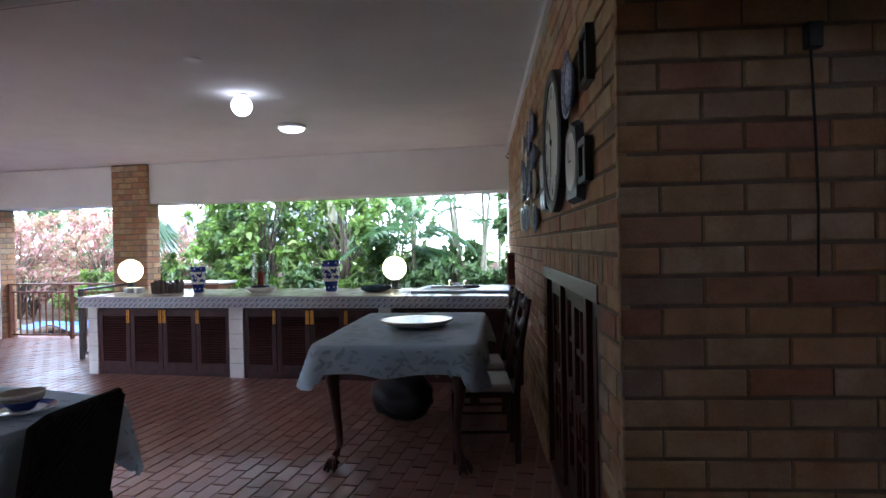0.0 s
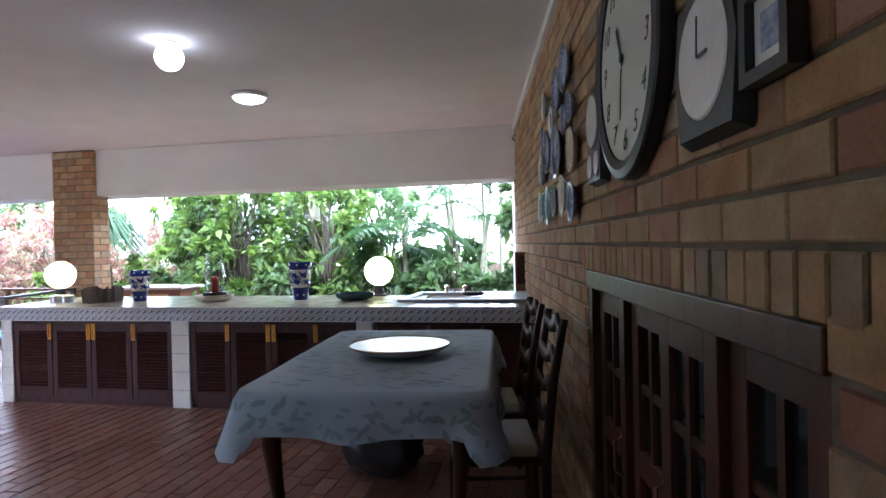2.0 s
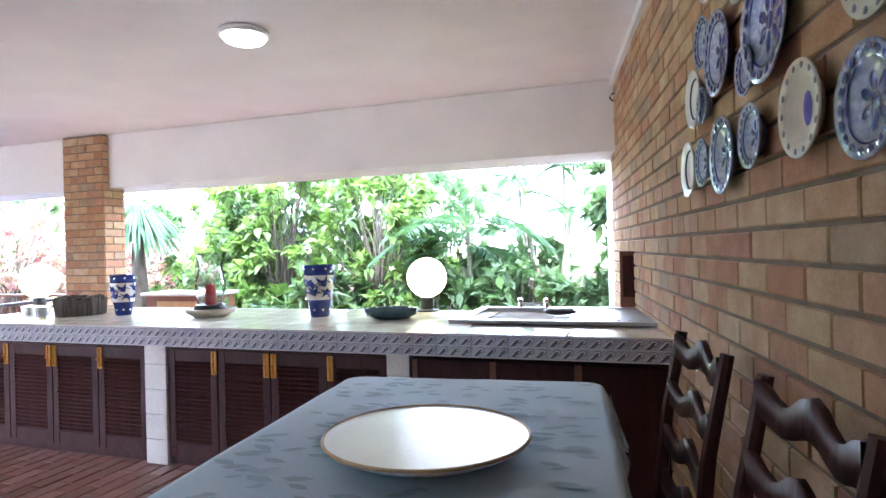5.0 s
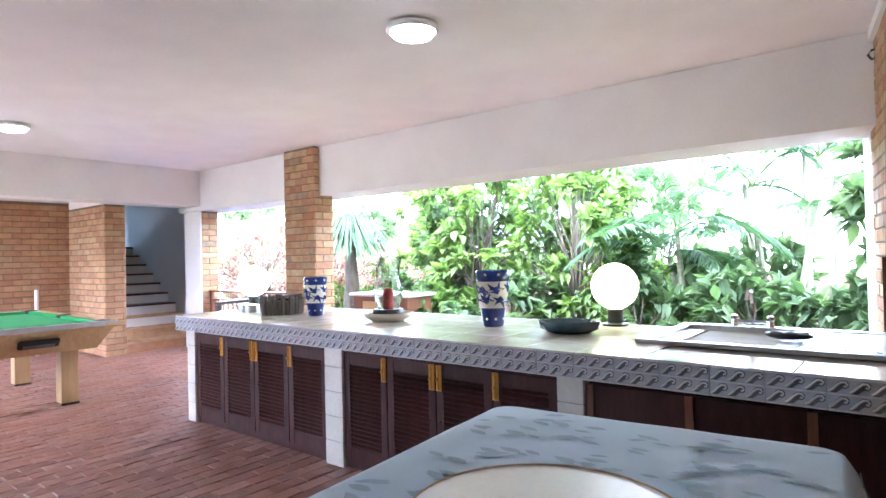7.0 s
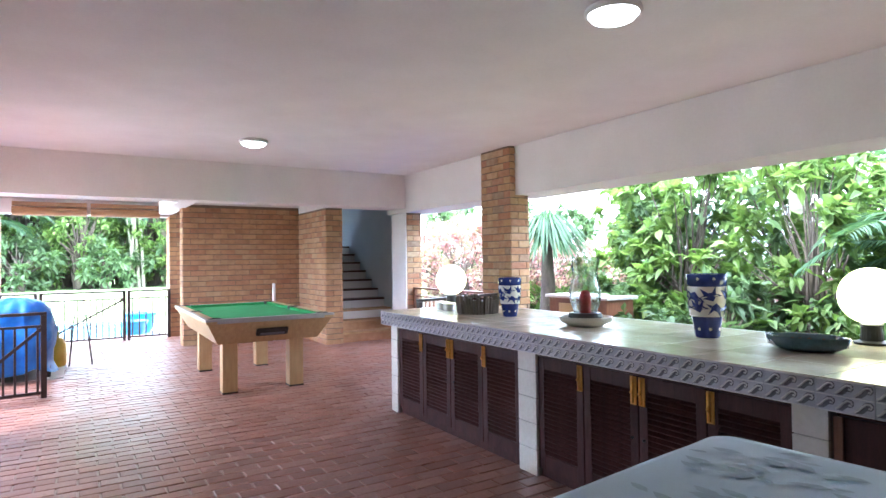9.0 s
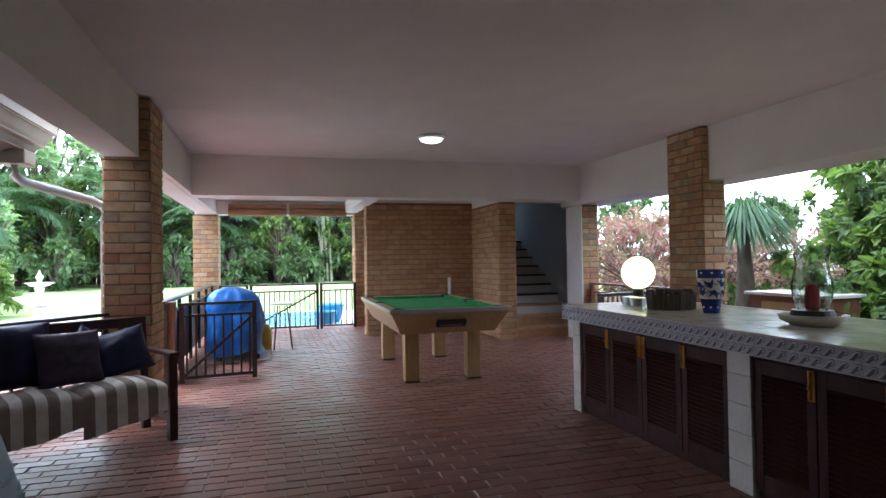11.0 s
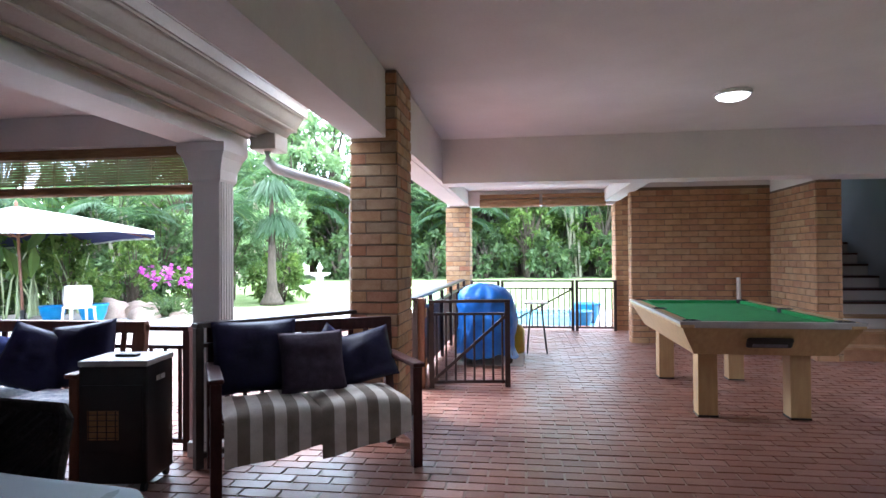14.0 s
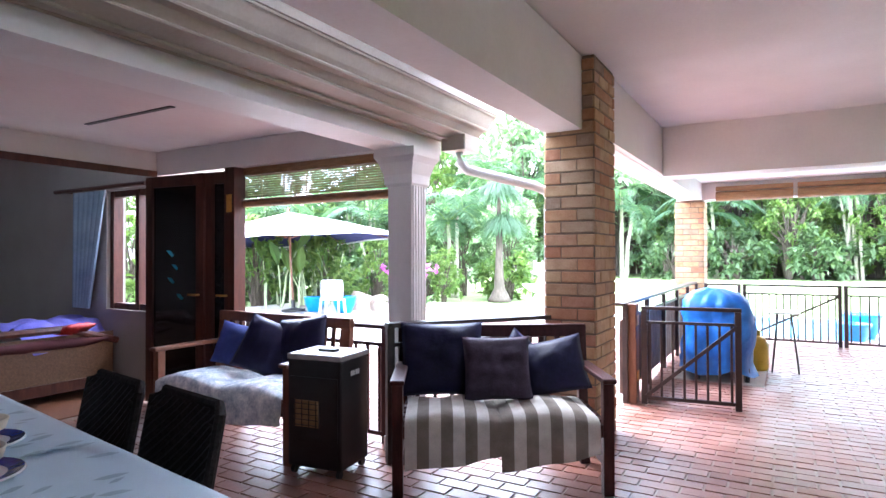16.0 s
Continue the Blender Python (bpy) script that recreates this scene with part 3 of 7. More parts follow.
# ---- garden ground ----
ground = bmesh.new()
bmesh.ops.create_grid(ground, x_segments=120, y_segments=120, size=150)
for v in ground.verts:
    v.co.z = -0.27 + 0.04 * noise.noise(v.co * 0.15)
structure("ground", ground, GRASS, "short green lawn under overcast sky", "lawn")
soil = bmesh.new()
bmesh.ops.create_grid(soil, x_segments=60, y_segments=30, size=1)
for v in soil.verts:
    v.co = Vector((-6 + v.co.x * 13, 15.8 + v.co.y * 7.0, -0.10 + 0.12 * noise.noise(v.co * 9)))
structure("planting_bed", soil, SOIL, "dark soil and leaf litter under shrubs", "soil")
structure("terrace", box(-17.5, -12.905, -9.5, 6.0, -0.3, -0.10), PAVING, "pale stone terrace round the pool", "pavement")
structure("terrace_side", box(-12.9, -5.62, -9.5, 1.9, -0.3, -0.10), PAVING, "pale stone terrace beside the veranda", "pavement")
structure("pool_water", box(-17.2, -13.6, 3.0, 4.9, -0.2, -0.085), POOL_WATER, "bright turquoise swimming pool water", "pool")


# ---- kitchen counter ----
FRONT, BACK, TOP = 5.91, 7.10, 0.893
DOOR_H = 0.70


def white_post(x0, x1, name_at):
    t = thing("counter_post", "white tiled post between counter cupboards", "post", pose((x0 + x1) / 2, FRONT + 0.07, 0), group="counter posts")
    w = (x1 - x0) / 2
    part("core", box(-w + 0.004, w - 0.004, 0.006, 0.9, 0, 0.769), GROUT, t)
    for i in range(5):
        z = i * 0.16
        part("tile", box(-w, w, 0, 0.02, z + 0.002, min(0.769, z + 0.157), 0.003), TILE_WHITE, t)
        if name_at == "end":
            for j in range(5):
                part("tile", box(-w, -w + 0.012, 0.024 + j * 0.17, 0.19 + j * 0.17, z + 0.002, min(0.769, z + 0.157)), TILE_WHITE, t)
    return t


white_post(-5.05, -4.93, "end")
white_post(-3.26, -3.09, "mid")
white_post(-1.555, -1.42, "mid")

SLAT = finish("slat", box(-0.145, 0.145, -0.004, 0.004, -0.019, 0.019, 0, pose(0, 0, 0, -54)), DARK_WOOD)
BOLT_PLATE = finish("bolt", box(-0.019, 0.019, -0.007, 0.0, -0.10, 0.045, 0.002), BRASS)
BOLT_ROD = finish("bolt_rod", tube([(0, -0.013, -0.09), (0, -0.013, -0.05), (0, -0.022, -0.035), (0, -0.013, -0.02), (0, -0.013, 0.042)], [0.006, 0.006, 0.010, 0.006, 0.006]), BRASS)


def louvred_unit(x0, x1, label):
    t = thing("counter_cupboard", label, "cabinet", pose(x0, FRONT + 0.1, 0), group="counter cupboards")
    w = x1 - x0
    # Black body puts the shade behind the louvre gaps into its colour.
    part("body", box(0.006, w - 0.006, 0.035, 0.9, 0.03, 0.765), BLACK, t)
    part("face_frame", box(0.004, w - 0.004, 0.0, 0.03, 0.742, 0.771), DARK_WOOD, t)
    part("plinth", box(0.004, w - 0.004, 0.01, 0.03, 0.0, 0.055), DARK_WOOD, t)
    dw = w / 4
    for i in range(4):
        dx = (i + 0.5) * dw
        bm = bmesh.new()
        h0, h1 = 0.058, 0.740
        s = dw / 2 - 0.004
        for a, b in ((-s, -s + 0.052), (s - 0.052, s)):
            add_box(bm, a, b, -0.012, 0.018, h0, h1, 0.003)
        add_box(bm, -s + 0.052, s - 0.052, -0.010, 0.017, h0, h0 + 0.085)
        add_box(bm, -s + 0.052, s - 0.052, -0.010, 0.017, h1 - 0.075, h1)
        d = part("door", bm, DARK_WOOD, t, "louvred dark wood door", pose(dx, 0, 0))
        for k in range(19):
            sl = new("slat", SLAT)
            sl.parent = d
            sl.matrix_basis = pose(0, 0.004, h0 + 0.104 + k * 0.0275) @ Matrix.Diagonal(((2 * s - 0.104) / 0.29, 1, 1, 1))
        if i in (1, 2):
            part("knob", lathe([(0.004, 0), (0.008, 0.012), (0.003, 0.02)], 8, pose(0.155 if i == 1 else -0.155, -0.01, 0.42, 90)), BLACK, d)
    for bx in (dw - 0.022, 2 * dw - 0.026, 2 * dw + 0.026, 3 * dw + 0.022):
        bo = new("bolt", BOLT_PLATE)
        bo.parent, bo.matrix_basis = t, pose(bx, -0.013, 0.690)
        bo["label"] = "brass sliding bolt"
        br = new("bolt_rod", BOLT_ROD)
        br.parent = bo
    return t


louvred_unit(-4.93, -3.26, "dark red-brown cupboard with four louvred doors and brass bolts")
louvred_unit(-3.09, -1.555, "dark red-brown cupboard with four louvred doors and brass bolts")
plain = thing("sink_cupboard", "dark red-brown plain cupboard below the sink", "cabinet", pose(-1.42, FRONT + 0.1, 0), group="counter cupboards")
part("body", box(0.004, 1.42, 0.03, 0.9, 0.0, 0.765), DARK_WOOD, plain)
for i in range(3):
    d = part("door", box(0.02 + i * 0.44, 0.445 + i * 0.44, 0.0, 0.026, 0.06, 0.735, 0.004), DARK_WOOD, plain)
    part("stile", box(0.008 + i * 0.44, 0.04 + i * 0.44, -0.012, -0.002, 0.06, 0.735), MID_WOOD, d)

counter = thing("worktop", "cream tiled worktop with a grey wave-patterned tile edge", "worktop")
part("slab", box(-5.11, 0.02, FRONT + 0.012, BACK, 0.771, TOP - 0.008), GROUT, counter)
tw = 0.285
tile_me = finish("tile", box(0, tw - 0.005, 0, 0.268, 0, 0.008, 0.0015), TILE)
for i in range(18):
    for j in range(4):
        x = -5.118 + i * tw
        if x > 0.0 or (x > -1.4 and 0 < j):
            continue
        o = new("tile", tile_me)
        o.parent, o.matrix_basis = counter, pose(x, FRONT + 0.006 + j * 0.273, TOP - 0.008)
# wave border
edge_me = finish("border_tile", box(0.001, 0.193, -0.008, 0.0, 0.0, 0.118, 0.001), BLUE_GREY_TILE)
wave_bm = bmesh.new()
dark_bm = bmesh.new()
for row in range(2):
    for k in range(3):
        ox, oz = 0.006 + k * 0.062, 0.008 + row * 0.056
        band = ((0.001, 0.002), (0.022, 0.002), (0.040, 0.018), (0.053, 0.018), (0.060, 0.028), (0.059, 0.041), (0.050, 0.047), (0.036, 0.047), (0.022, 0.034), (0.010, 0.016))
        dark_bm.faces.new([dark_bm.verts.new((ox + u, -0.0095, oz + v)) for u, v in band])
        crest = ((0.000, 0.006), (0.012, 0.014), (0.026, 0.030), (0.038, 0.040), (0.050, 0.040), (0.055, 0.032), (0.051, 0.025), (0.044, 0.027))
        add_tube(wave_bm, [(ox + u, -0.0105, oz + v) for u, v in crest], 0.0042, 5)
    add_box(wave_bm, 0.003, 0.191, -0.011, -0.008, 0.001 + row * 0.058, 0.005 + row * 0.058)
add_box(wave_bm, 0.003, 0.191, -0.011, -0.008, 0.113, 0.117)
wave_me, dark_me = finish("wave_relief", wave_bm, WAVE_LIGHT), finish("wave_ground", dark_bm, WAVE_DARK)
for i in range(27):
    x = -5.116 + i * 0.194
    if x > -0.04:
        break
    o = new("border_tile", edge_me)
    o.parent, o.matrix_basis = counter, pose(x, FRONT + 0.011, 0.771)
    for me in (wave_me, dark_me):
        w = new(me.name, me)
        w.parent = o
        w["kind"] = "stuff"
for i in range(5):
    o = new("border_tile", edge_me)
    o.parent, o.matrix_basis = counter, pose(-5.111, FRONT + 0.2 + i * 0.194, 0.771, 0, 0, -90)
    for me in (wave_me, dark_me):
        w = new(me.name, me)
        w.parent = o
        w["kind"] = "stuff"

# sink
sink = thing("sink", "stainless steel sink with drainboard set in the worktop", "sink", pose(-1.30, 6.32, TOP))
bm = bmesh.new()
add_box(bm, 0, 1.22, 0, 0.06, 0.001, 0.022, 0.004)
add_box(bm, 0, 1.22, 0.72, 0.80, 0.001, 0.022, 0.004)
add_box(bm, 0, 0.06, 0.06, 0.72, 0.001, 0.018)
add_box(bm, 0.60, 1.22, 0.06, 0.72, 0.001, 0.016)
for k in range(9):
    add_box(bm, 0.66 + k * 0.06, 0.68 + k * 0.06, 0.1, 0.68, 0.016, 0.020)
part("rim", bm, STEEL, sink)
bm = bmesh.new()
add_box(bm, 0.06, 0.60, 0.06, 0.72, -0.06, -0.055)
for a in ((0.06, 0.066, 0.06, 0.72), (0.594, 0.60, 0.06, 0.72), (0.06, 0.60, 0.06, 0.066), (0.06, 0.60, 0.714, 0.72)):
    add_box(bm, *a, -0.055, 0.016)
part("basin", bm, STEEL, sink)
tap = thing("tap", "chrome swan-neck mixer tap behind the sink", "tap", pose(-0.92, 7.07, TOP + 0.022))
part("spout", tube([(0, 0, 0), (0, 0, 0.13), (0, -0.03, 0.19), (0, -0.09, 0.20), (0, -0.13, 0.16)], 0.011), CHROME, tap)
for sx in (-0.09, 0.09):
    part("valve", lathe([(0.02, 0), (0.014, 0.03), (0.022, 0.04), (0.02, 0.06), (0, 0.065)], 10, pose(sx, 0, 0)), CHROME, tap)
part("bridge", tube([(-0.09, 0, 0.025), (0.09, 0, 0.025)], 0.01), CHROME, tap)
cloth_bm = bmesh.new()
bmesh.ops.create_uvsphere(cloth_bm, u_segments=14, v_segments=8, radius=1)
for v in cloth_bm.verts:
    v.co = Vector((v.co.x * 0.10, v.co.y * 0.06, 0.02 + v.co.z * 0.02)) * (1 + 0.25 * noise.noise(v.co * 3))
tagged(part("dish_scourer", cloth_bm, BLACK, at=pose(-0.68, 6.62, TOP + 0.022), smooth=True), "small dark scrubbing cloth beside the sink", "cloth")


def globe_lamp(x, y, r, h, label, base_h):
    t = thing("globe_lamp", label, "lamp", pose(x, y, TOP), group="globe lamps on the counter")
    part("base", lathe([(0.075, 0), (0.08, 0.012), (0.05, 0.02), (0.045, base_h - 0.01), (0.052, base_h)], 20), BLACK, t)
    prof = [(max(0.001, r * math.sin(a)), base_h + r - r * math.cos(a)) for a in [0.3 + (math.pi - 0.3) * i / 14 for i in range(15)]]
    part("globe", lathe(prof, 28), LAMP_GLASS_LOW, t, "lit opal glass globe", smooth=True)
    return t


globe_lamp(-1.66, 6.95, 0.142, 0, "lit opal globe lamp on a short black base", 0.10)
globe_lamp(-4.97, 6.58, 0.142, 0, "lit opal globe lamp beside pewter tins", 0.12)


def crane_vase(x, y, s, label):
    t = thing("vase", label, "vase", pose(x, y, TOP, 0, 0, 20) @ Matrix.Scale(s, 4), group="blue and white vases")
    part("foot", lathe([(0.0, 0), (0.062, 0), (0.066, 0.01), (0.082, 0.115), (0.086, 0.12)], 24), COBALT, t, "cobalt blue glazed foot", smooth=True)
    part("belly", lathe([(0.086, 0.12), (0.090, 0.125), (0.098, 0.20), (0.103, 0.275), (0.101, 0.285)], 24, cap=False), CERAMIC, t, "white glazed band", smooth=True)
    part("rim", lathe([(0.101, 0.285), (0.106, 0.30), (0.108, 0.352), (0.100, 0.354), (0.096, 0.30), (0.0, 0.29)], 24), COBALT, t, "cobalt blue rim", smooth=True)
    part("line", lathe([(0.0885, 0.118), (0.0925, 0.122), (0.0885, 0.128)], 24, cap=False), CERAMIC, t)
    bm = bmesh.new()
    birds = random.Random(12)
    shape = ((-1.0, 0.12), (-0.45, 0.22), (-0.62, 0.85), (-0.1, 0.34), (0.2, 0.30), (0.62, 0.75), (0.46, 0.15), (1.0, -0.18), (0.4, -0.12), (0.1, -0.42), (-0.3, -0.16))
    for k in range(14):
        a0, dz = (k + 0.5 * (k % 2)) * 2 * math.pi / 14 + birds.uniform(-0.1, 0.1), 0.168 + 0.068 * (k % 2) + birds.uniform(-0.006, 0.006)
        turn, s = birds.uniform(-0.6, 0.6) + (math.pi if k % 3 == 0 else 0), birds.uniform(0.056, 0.068)
        ct, st_ = math.cos(turn), math.sin(turn)
        pts = []
        for u, v in ((0.0, 0.05),) + shape:
            uu, vv = (u * ct - v * st_) * s, (u * st_ + v * ct) * s
            z = dz + vv
            r = 0.0905 + 0.083 * (z - 0.125) + 0.0042
            pts.append(bm.verts.new((r * math.cos(a0 + uu / r), r * math.sin(a0 + uu / r), z)))
        for i in range(1, len(pts)):
            bm.faces.new((pts[0], pts[i], pts[i + 1 if i + 1 < len(pts) else 1]))
    part("bird_motif", bm, COBALT, t, "dark blue flying bird shapes")["kind"] = "stuff"
    bm = bmesh.new()
    for z, r in ((0.05, 0.0745), (0.328, 0.1085)):
        for k in range(8):
            a0 = k * 2 * math.pi / 8 + z * 9
            add_lathe(bm, [(0.0, 0.0012), (0.009, 0.0)], 7, Matrix.Translation((r * math.cos(a0), r * math.sin(a0), z)) @ Matrix.Rotation(a0, 4, "Z") @ Matrix.Rotation(math.pi / 2, 4, "Y"))
    part("cloud_motif", bm, CERAMIC, t, "small white cloud spots")["kind"] = "stuff"
    return t


crane_vase(-2.31, 6.57, 1.0, "tall cobalt blue and white glazed vase")
crane_vase(-3.96, 6.48, 0.86, "smaller cobalt blue and white glazed vase")

THIN_GLASS = clear_glass("thin_blown_glass", (0.82, 0.87, 0.86), ior=1.5)
hl = thing("hurricane_lamp", "glass hurricane lamp with red candle in a cream bowl", "candle holder", pose(-3.14, 6.47, TOP))
part("bowl", lathe([(0.0, 0.0), (0.11, 0.0), (0.165, 0.03), (0.178, 0.06), (0.165, 0.062), (0.14, 0.035), (0.0, 0.02)], 28), CREAM, hl, "cream stoneware bowl", smooth=True)
part("dish", lathe([(0.0, 0.03), (0.10, 0.032), (0.115, 0.06), (0.105, 0.085), (0.0, 0.085)], 20), BLACK, hl, "dark wooden dish")
part("candle", lathe([(0.036, 0.085), (0.037, 0.20), (0.030, 0.225), (0.012, 0.235), (0.0, 0.232)], 16), RED_WAX, hl, "thick red candle")
ch = part("chimney", lathe([(0.074, 0.086), (0.100, 0.16), (0.106, 0.23), (0.088, 0.31), (0.082, 0.36), (0.100, 0.455), (0.094, 0.455), (0.076, 0.36), (0.082, 0.31), (0.100, 0.23), (0.094, 0.16), (0.068, 0.086), (0.074, 0.086)], 48, cap=False), THIN_GLASS, hl, "clear flared glass chimney")
ch.visible_shadow = False

bk = thing("bark_basket", "round basket of rough brown bark pieces", "basket", pose(-4.34, 6.43, TOP))
part("base", lathe([(0.0, 0.0), (0.145, 0.0), (0.15, 0.12), (0.13, 0.12), (0.12, 0.02), (0.0, 0.02)], 20), DARK_WOOD, bk)
rng = random.Random(3)
for k in range(34):
    a = k * 2 * math.pi / 34
    r = 0.15 + rng.uniform(-0.006, 0.012)
    part("bark_piece", bar((r * math.cos(a), r * math.sin(a), 0.002), ((r + 0.012) * math.cos(a), (r + 0.012) * math.sin(a), 0.12 + rng.uniform(-0.01, 0.035)), 0.022, 0.022), TRUNK, bk)
for x, y in ((-4.72, 6.40), (-4.86, 6.42)):
    t = thing("tin", "small round pewter tin with a lid", "tin", pose(x, y, TOP), group="pewter tins on the counter")
    part("body", lathe([(0.0, 0), (0.062, 0), (0.064, 0.05)], 20), STEEL, t)
    part("lid", lathe([(0.067, 0.05), (0.067, 0.065), (0.03, 0.07), (0, 0.071)], 20), STEEL, t)
bo = thing("glazed_bowl", "low dark teal glazed lobed bowl", "bowl", pose(-1.75, 6.50, TOP, 0, 0, 12))
bm = bmesh.new()
prof = [(0.0, 0.0), (0.11, 0.0), (0.16, 0.025), (0.172, 0.07), (0.150, 0.068), (0.13, 0.03), (0.0, 0.018)]
add_lathe(bm, prof, 32)
for v in bm.verts:
    a = math.atan2(v.co.y, v.co.x)
    k = 1 + 0.05 * math.cos(6 * a) * min(1, v.co.to_2d().length / 0.1)
    v.co.x *= k
    v.co.y *= k * 0.72
part("bowl_body", bm, TEAL_GLAZE, bo, smooth=True)
bm = bmesh.new()
for k in range(9):
    bmesh.ops.create_icosphere(bm, subdivisions=1, radius=0.022, matrix=pose(rng.uniform(-0.08, 0.08), rng.uniform(-0.05, 0.05), 0.035))
part("pod_filling", bm, SOIL, bo, "dark dried pods")["kind"] = "stuff"
cab = thing("wall_box", "small red-brown wooden box at the wall end", "box", pose(-0.27, 7.16, 0))
part("body", box(-0.07, 0.12, 0, 0.06, 0.0, 1.29, 0.004), MID_WOOD, cab)
part("panel", box(-0.05, 0.06, -0.010, -0.002, 0.98, 1.26), DARK_WOOD, cab)

# ---- lamps on the ceiling ----


def bulkhead(x, y, z):
    t = thing("ceiling_lamp", "lit round flush ceiling lamp with white rim", "ceiling lamp", pose(x, y, z), group="flush ceiling lamps")
    part("rim", lathe([(0.13, 0.0), (0.155, -0.008), (0.16, -0.03), (0.145, -0.042), (0.13, -0.03), (0.12, -0.002)], 28), WHITE_PAINT, t, smooth=True)
    part("diffuser", lathe([(0.14, -0.036), (0.12, -0.062), (0.07, -0.080), (0.0, -0.086)], 28), LAMP_GLASS, t, "lit frosted glass dome", smooth=True)


bulkhead(-2.527, 6.10, CEIL)
bulkhead(-7.04, 5.284, CEIL)
gl = thing("ceiling_globe_lamp", "lit opal globe lamp on a white ceiling rose", "ceiling lamp", pose(-2.345, 4.79, CEIL))
part("rose", lathe([(0.05, 0.0), (0.05, -0.016), (0.04, -0.022)], 20), WHITE_PAINT, gl)
r = 0.088
part("globe", lathe([(max(0.001, r * math.sin(a)), -0.016 - r + r * math.cos(a)) for a in [0.35 + (math.pi - 0.35) * i / 14 for i in range(15)]], 28), LAMP_GLASS, gl, "lit opal glass globe", smooth=True)
ro = thing("ceiling_hook_plate", "small round white plate on the ceiling", "ceiling plate", pose(-2.16, 3.855, CEIL))
part("plate", lathe([(0.06, 0), (0.055, -0.012), (0, -0.014)], 16), WHITE_PAINT, ro)
hk = thing("wall_hook", "small dark hook under the ceiling", "hook", pose(-0.375, 8.10, 2.565, 0, 0, 10))
part("hook", tube([(0.02, 0, 0.03), (-0.02, 0, 0.03), (-0.04, 0, 0), (-0.02, 0, -0.03), (0.0, 0, -0.02)], 0.008), BLACK, hk)

# ---- low glazed door in the plate wall ----
DOORW = WALL @ pose(0, 0, 0)
ld = thing("door_low", "dark wooden glazed double door under a brick lintel", "door", DOORW, kind="structure")
part("head", box(-0.012, 0.12, OPEN0, OPEN1, OPEN_Z - 0.07, OPEN_Z - 0.002, 0.004), RED_WOOD, ld)
part("jamb", box(0.0, 0.12, OPEN0, OPEN0 + 0.06, 0, OPEN_Z - 0.071), RED_WOOD, ld)
part("jamb", box(0.0, 0.12, OPEN1 - 0.06, OPEN1, 0, OPEN_Z - 0.071), RED_WOOD, ld)
# Black sheet standing in for the unlit room behind the panes.
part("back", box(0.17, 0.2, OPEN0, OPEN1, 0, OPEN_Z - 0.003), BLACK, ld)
part("threshold", box(0.0, 0.12, OPEN0 + 0.061, OPEN1 - 0.061, 0, 0.05), RED_WOOD, ld)
nleaf, span = 4, (OPEN1 - OPEN0 - 0.124) / 4
for i in range(nleaf):
    y0 = OPEN0 + 0.062 + i * span
    bm = bmesh.new()
    xo = 0.03 if i % 2 else 0.055
    add_box(bm, xo, xo + 0.04, y0, y0 + 0.075, 0.055, OPEN_Z - 0.075, 0.004)
    add_box(bm, xo, xo + 0.04, y0 + span - 0.08, y0 + span - 0.004, 0.055, OPEN_Z - 0.075, 0.004)
    for z0, z1 in ((0.055, 0.2), (0.60, 0.68), (OPEN_Z - 0.16, OPEN_Z - 0.075)):
        add_box(bm, xo, xo + 0.04, y0 + 0.075, y0 + span - 0.08, z0, z1)
    lf = part("door_leaf", bm, RED_WOOD, ld)
    for z0, z1 in ((0.2, 0.60), (0.68, OPEN_Z - 0.16)):
        part("pane", box(xo + 0.018, xo + 0.022, y0 + 0.07, y0 + span - 0.075, z0 - 0.004, z1 + 0.004), DARK_GLASS, lf, "dark glass pane")
    mid = y0 + span / 2
    part("glazing_bar", box(xo + 0.006, xo + 0.034, mid - 0.014, mid + 0.014, 0.68, OPEN_Z - 0.16), RED_WOOD, lf)
    part("glazing_bar", box(xo + 0.006, xo + 0.034, mid - 0.014, mid + 0.014, 0.2, 0.60), RED_WOOD, lf)
    for zb in (0.40, 0.89):
        for y2, y3 in ((y0 + 0.075, mid - 0.014), (mid + 0.014, y0 + span - 0.08)):
            part("glazing_bar", box(xo + 0.008, xo + 0.032, y2, y3, zb - 0.012, zb + 0.012), RED_WOOD, lf)
    part("handle", tube([(xo - 0.002, y0 + 0.04, 0.55), (xo - 0.03, y0 + 0.04, 0.57), (xo - 0.03, y0 + 0.04, 0.67), (xo - 0.002, y0 + 0.04, 0.69)], 0.007), CHROME, lf)

# ---- clocks and plates on the wall ----


def on_wall(y, z):
    """Pose on the plate wall: local z out of the wall, y up."""
    return WALL @ Matrix.Translation((-0.012, y, z)) @ Matrix(((0, 0, -1, 0), (-1, 0, 0, 0), (0, 1, 0, 0), (0, 0, 0, 1)))


def text_mesh(s, size, material, parent, at):
    cu = bpy.data.curves.new("numeral", "FONT")
    cu.body, cu.size, cu.align_x, cu.align_y, cu.extrude, cu.shear, cu.offset = s, size, "CENTER", "CENTER", 0.0006, 0.25, -size * 0.008
    tmp = bpy.data.objects.new("numeral_tmp", cu)
    scene.collection.objects.link(tmp)
    me = bpy.data.meshes.new_from_object(tmp.evaluated_get(bpy.context.evaluated_depsgraph_get()))
    bpy.data.objects.remove(tmp)
    me.name = "numeral"
    me.materials.clear()
    me.materials.append(material)
    ob = new("numeral", me)
    ob.parent, ob.matrix_basis = parent, at
    return ob


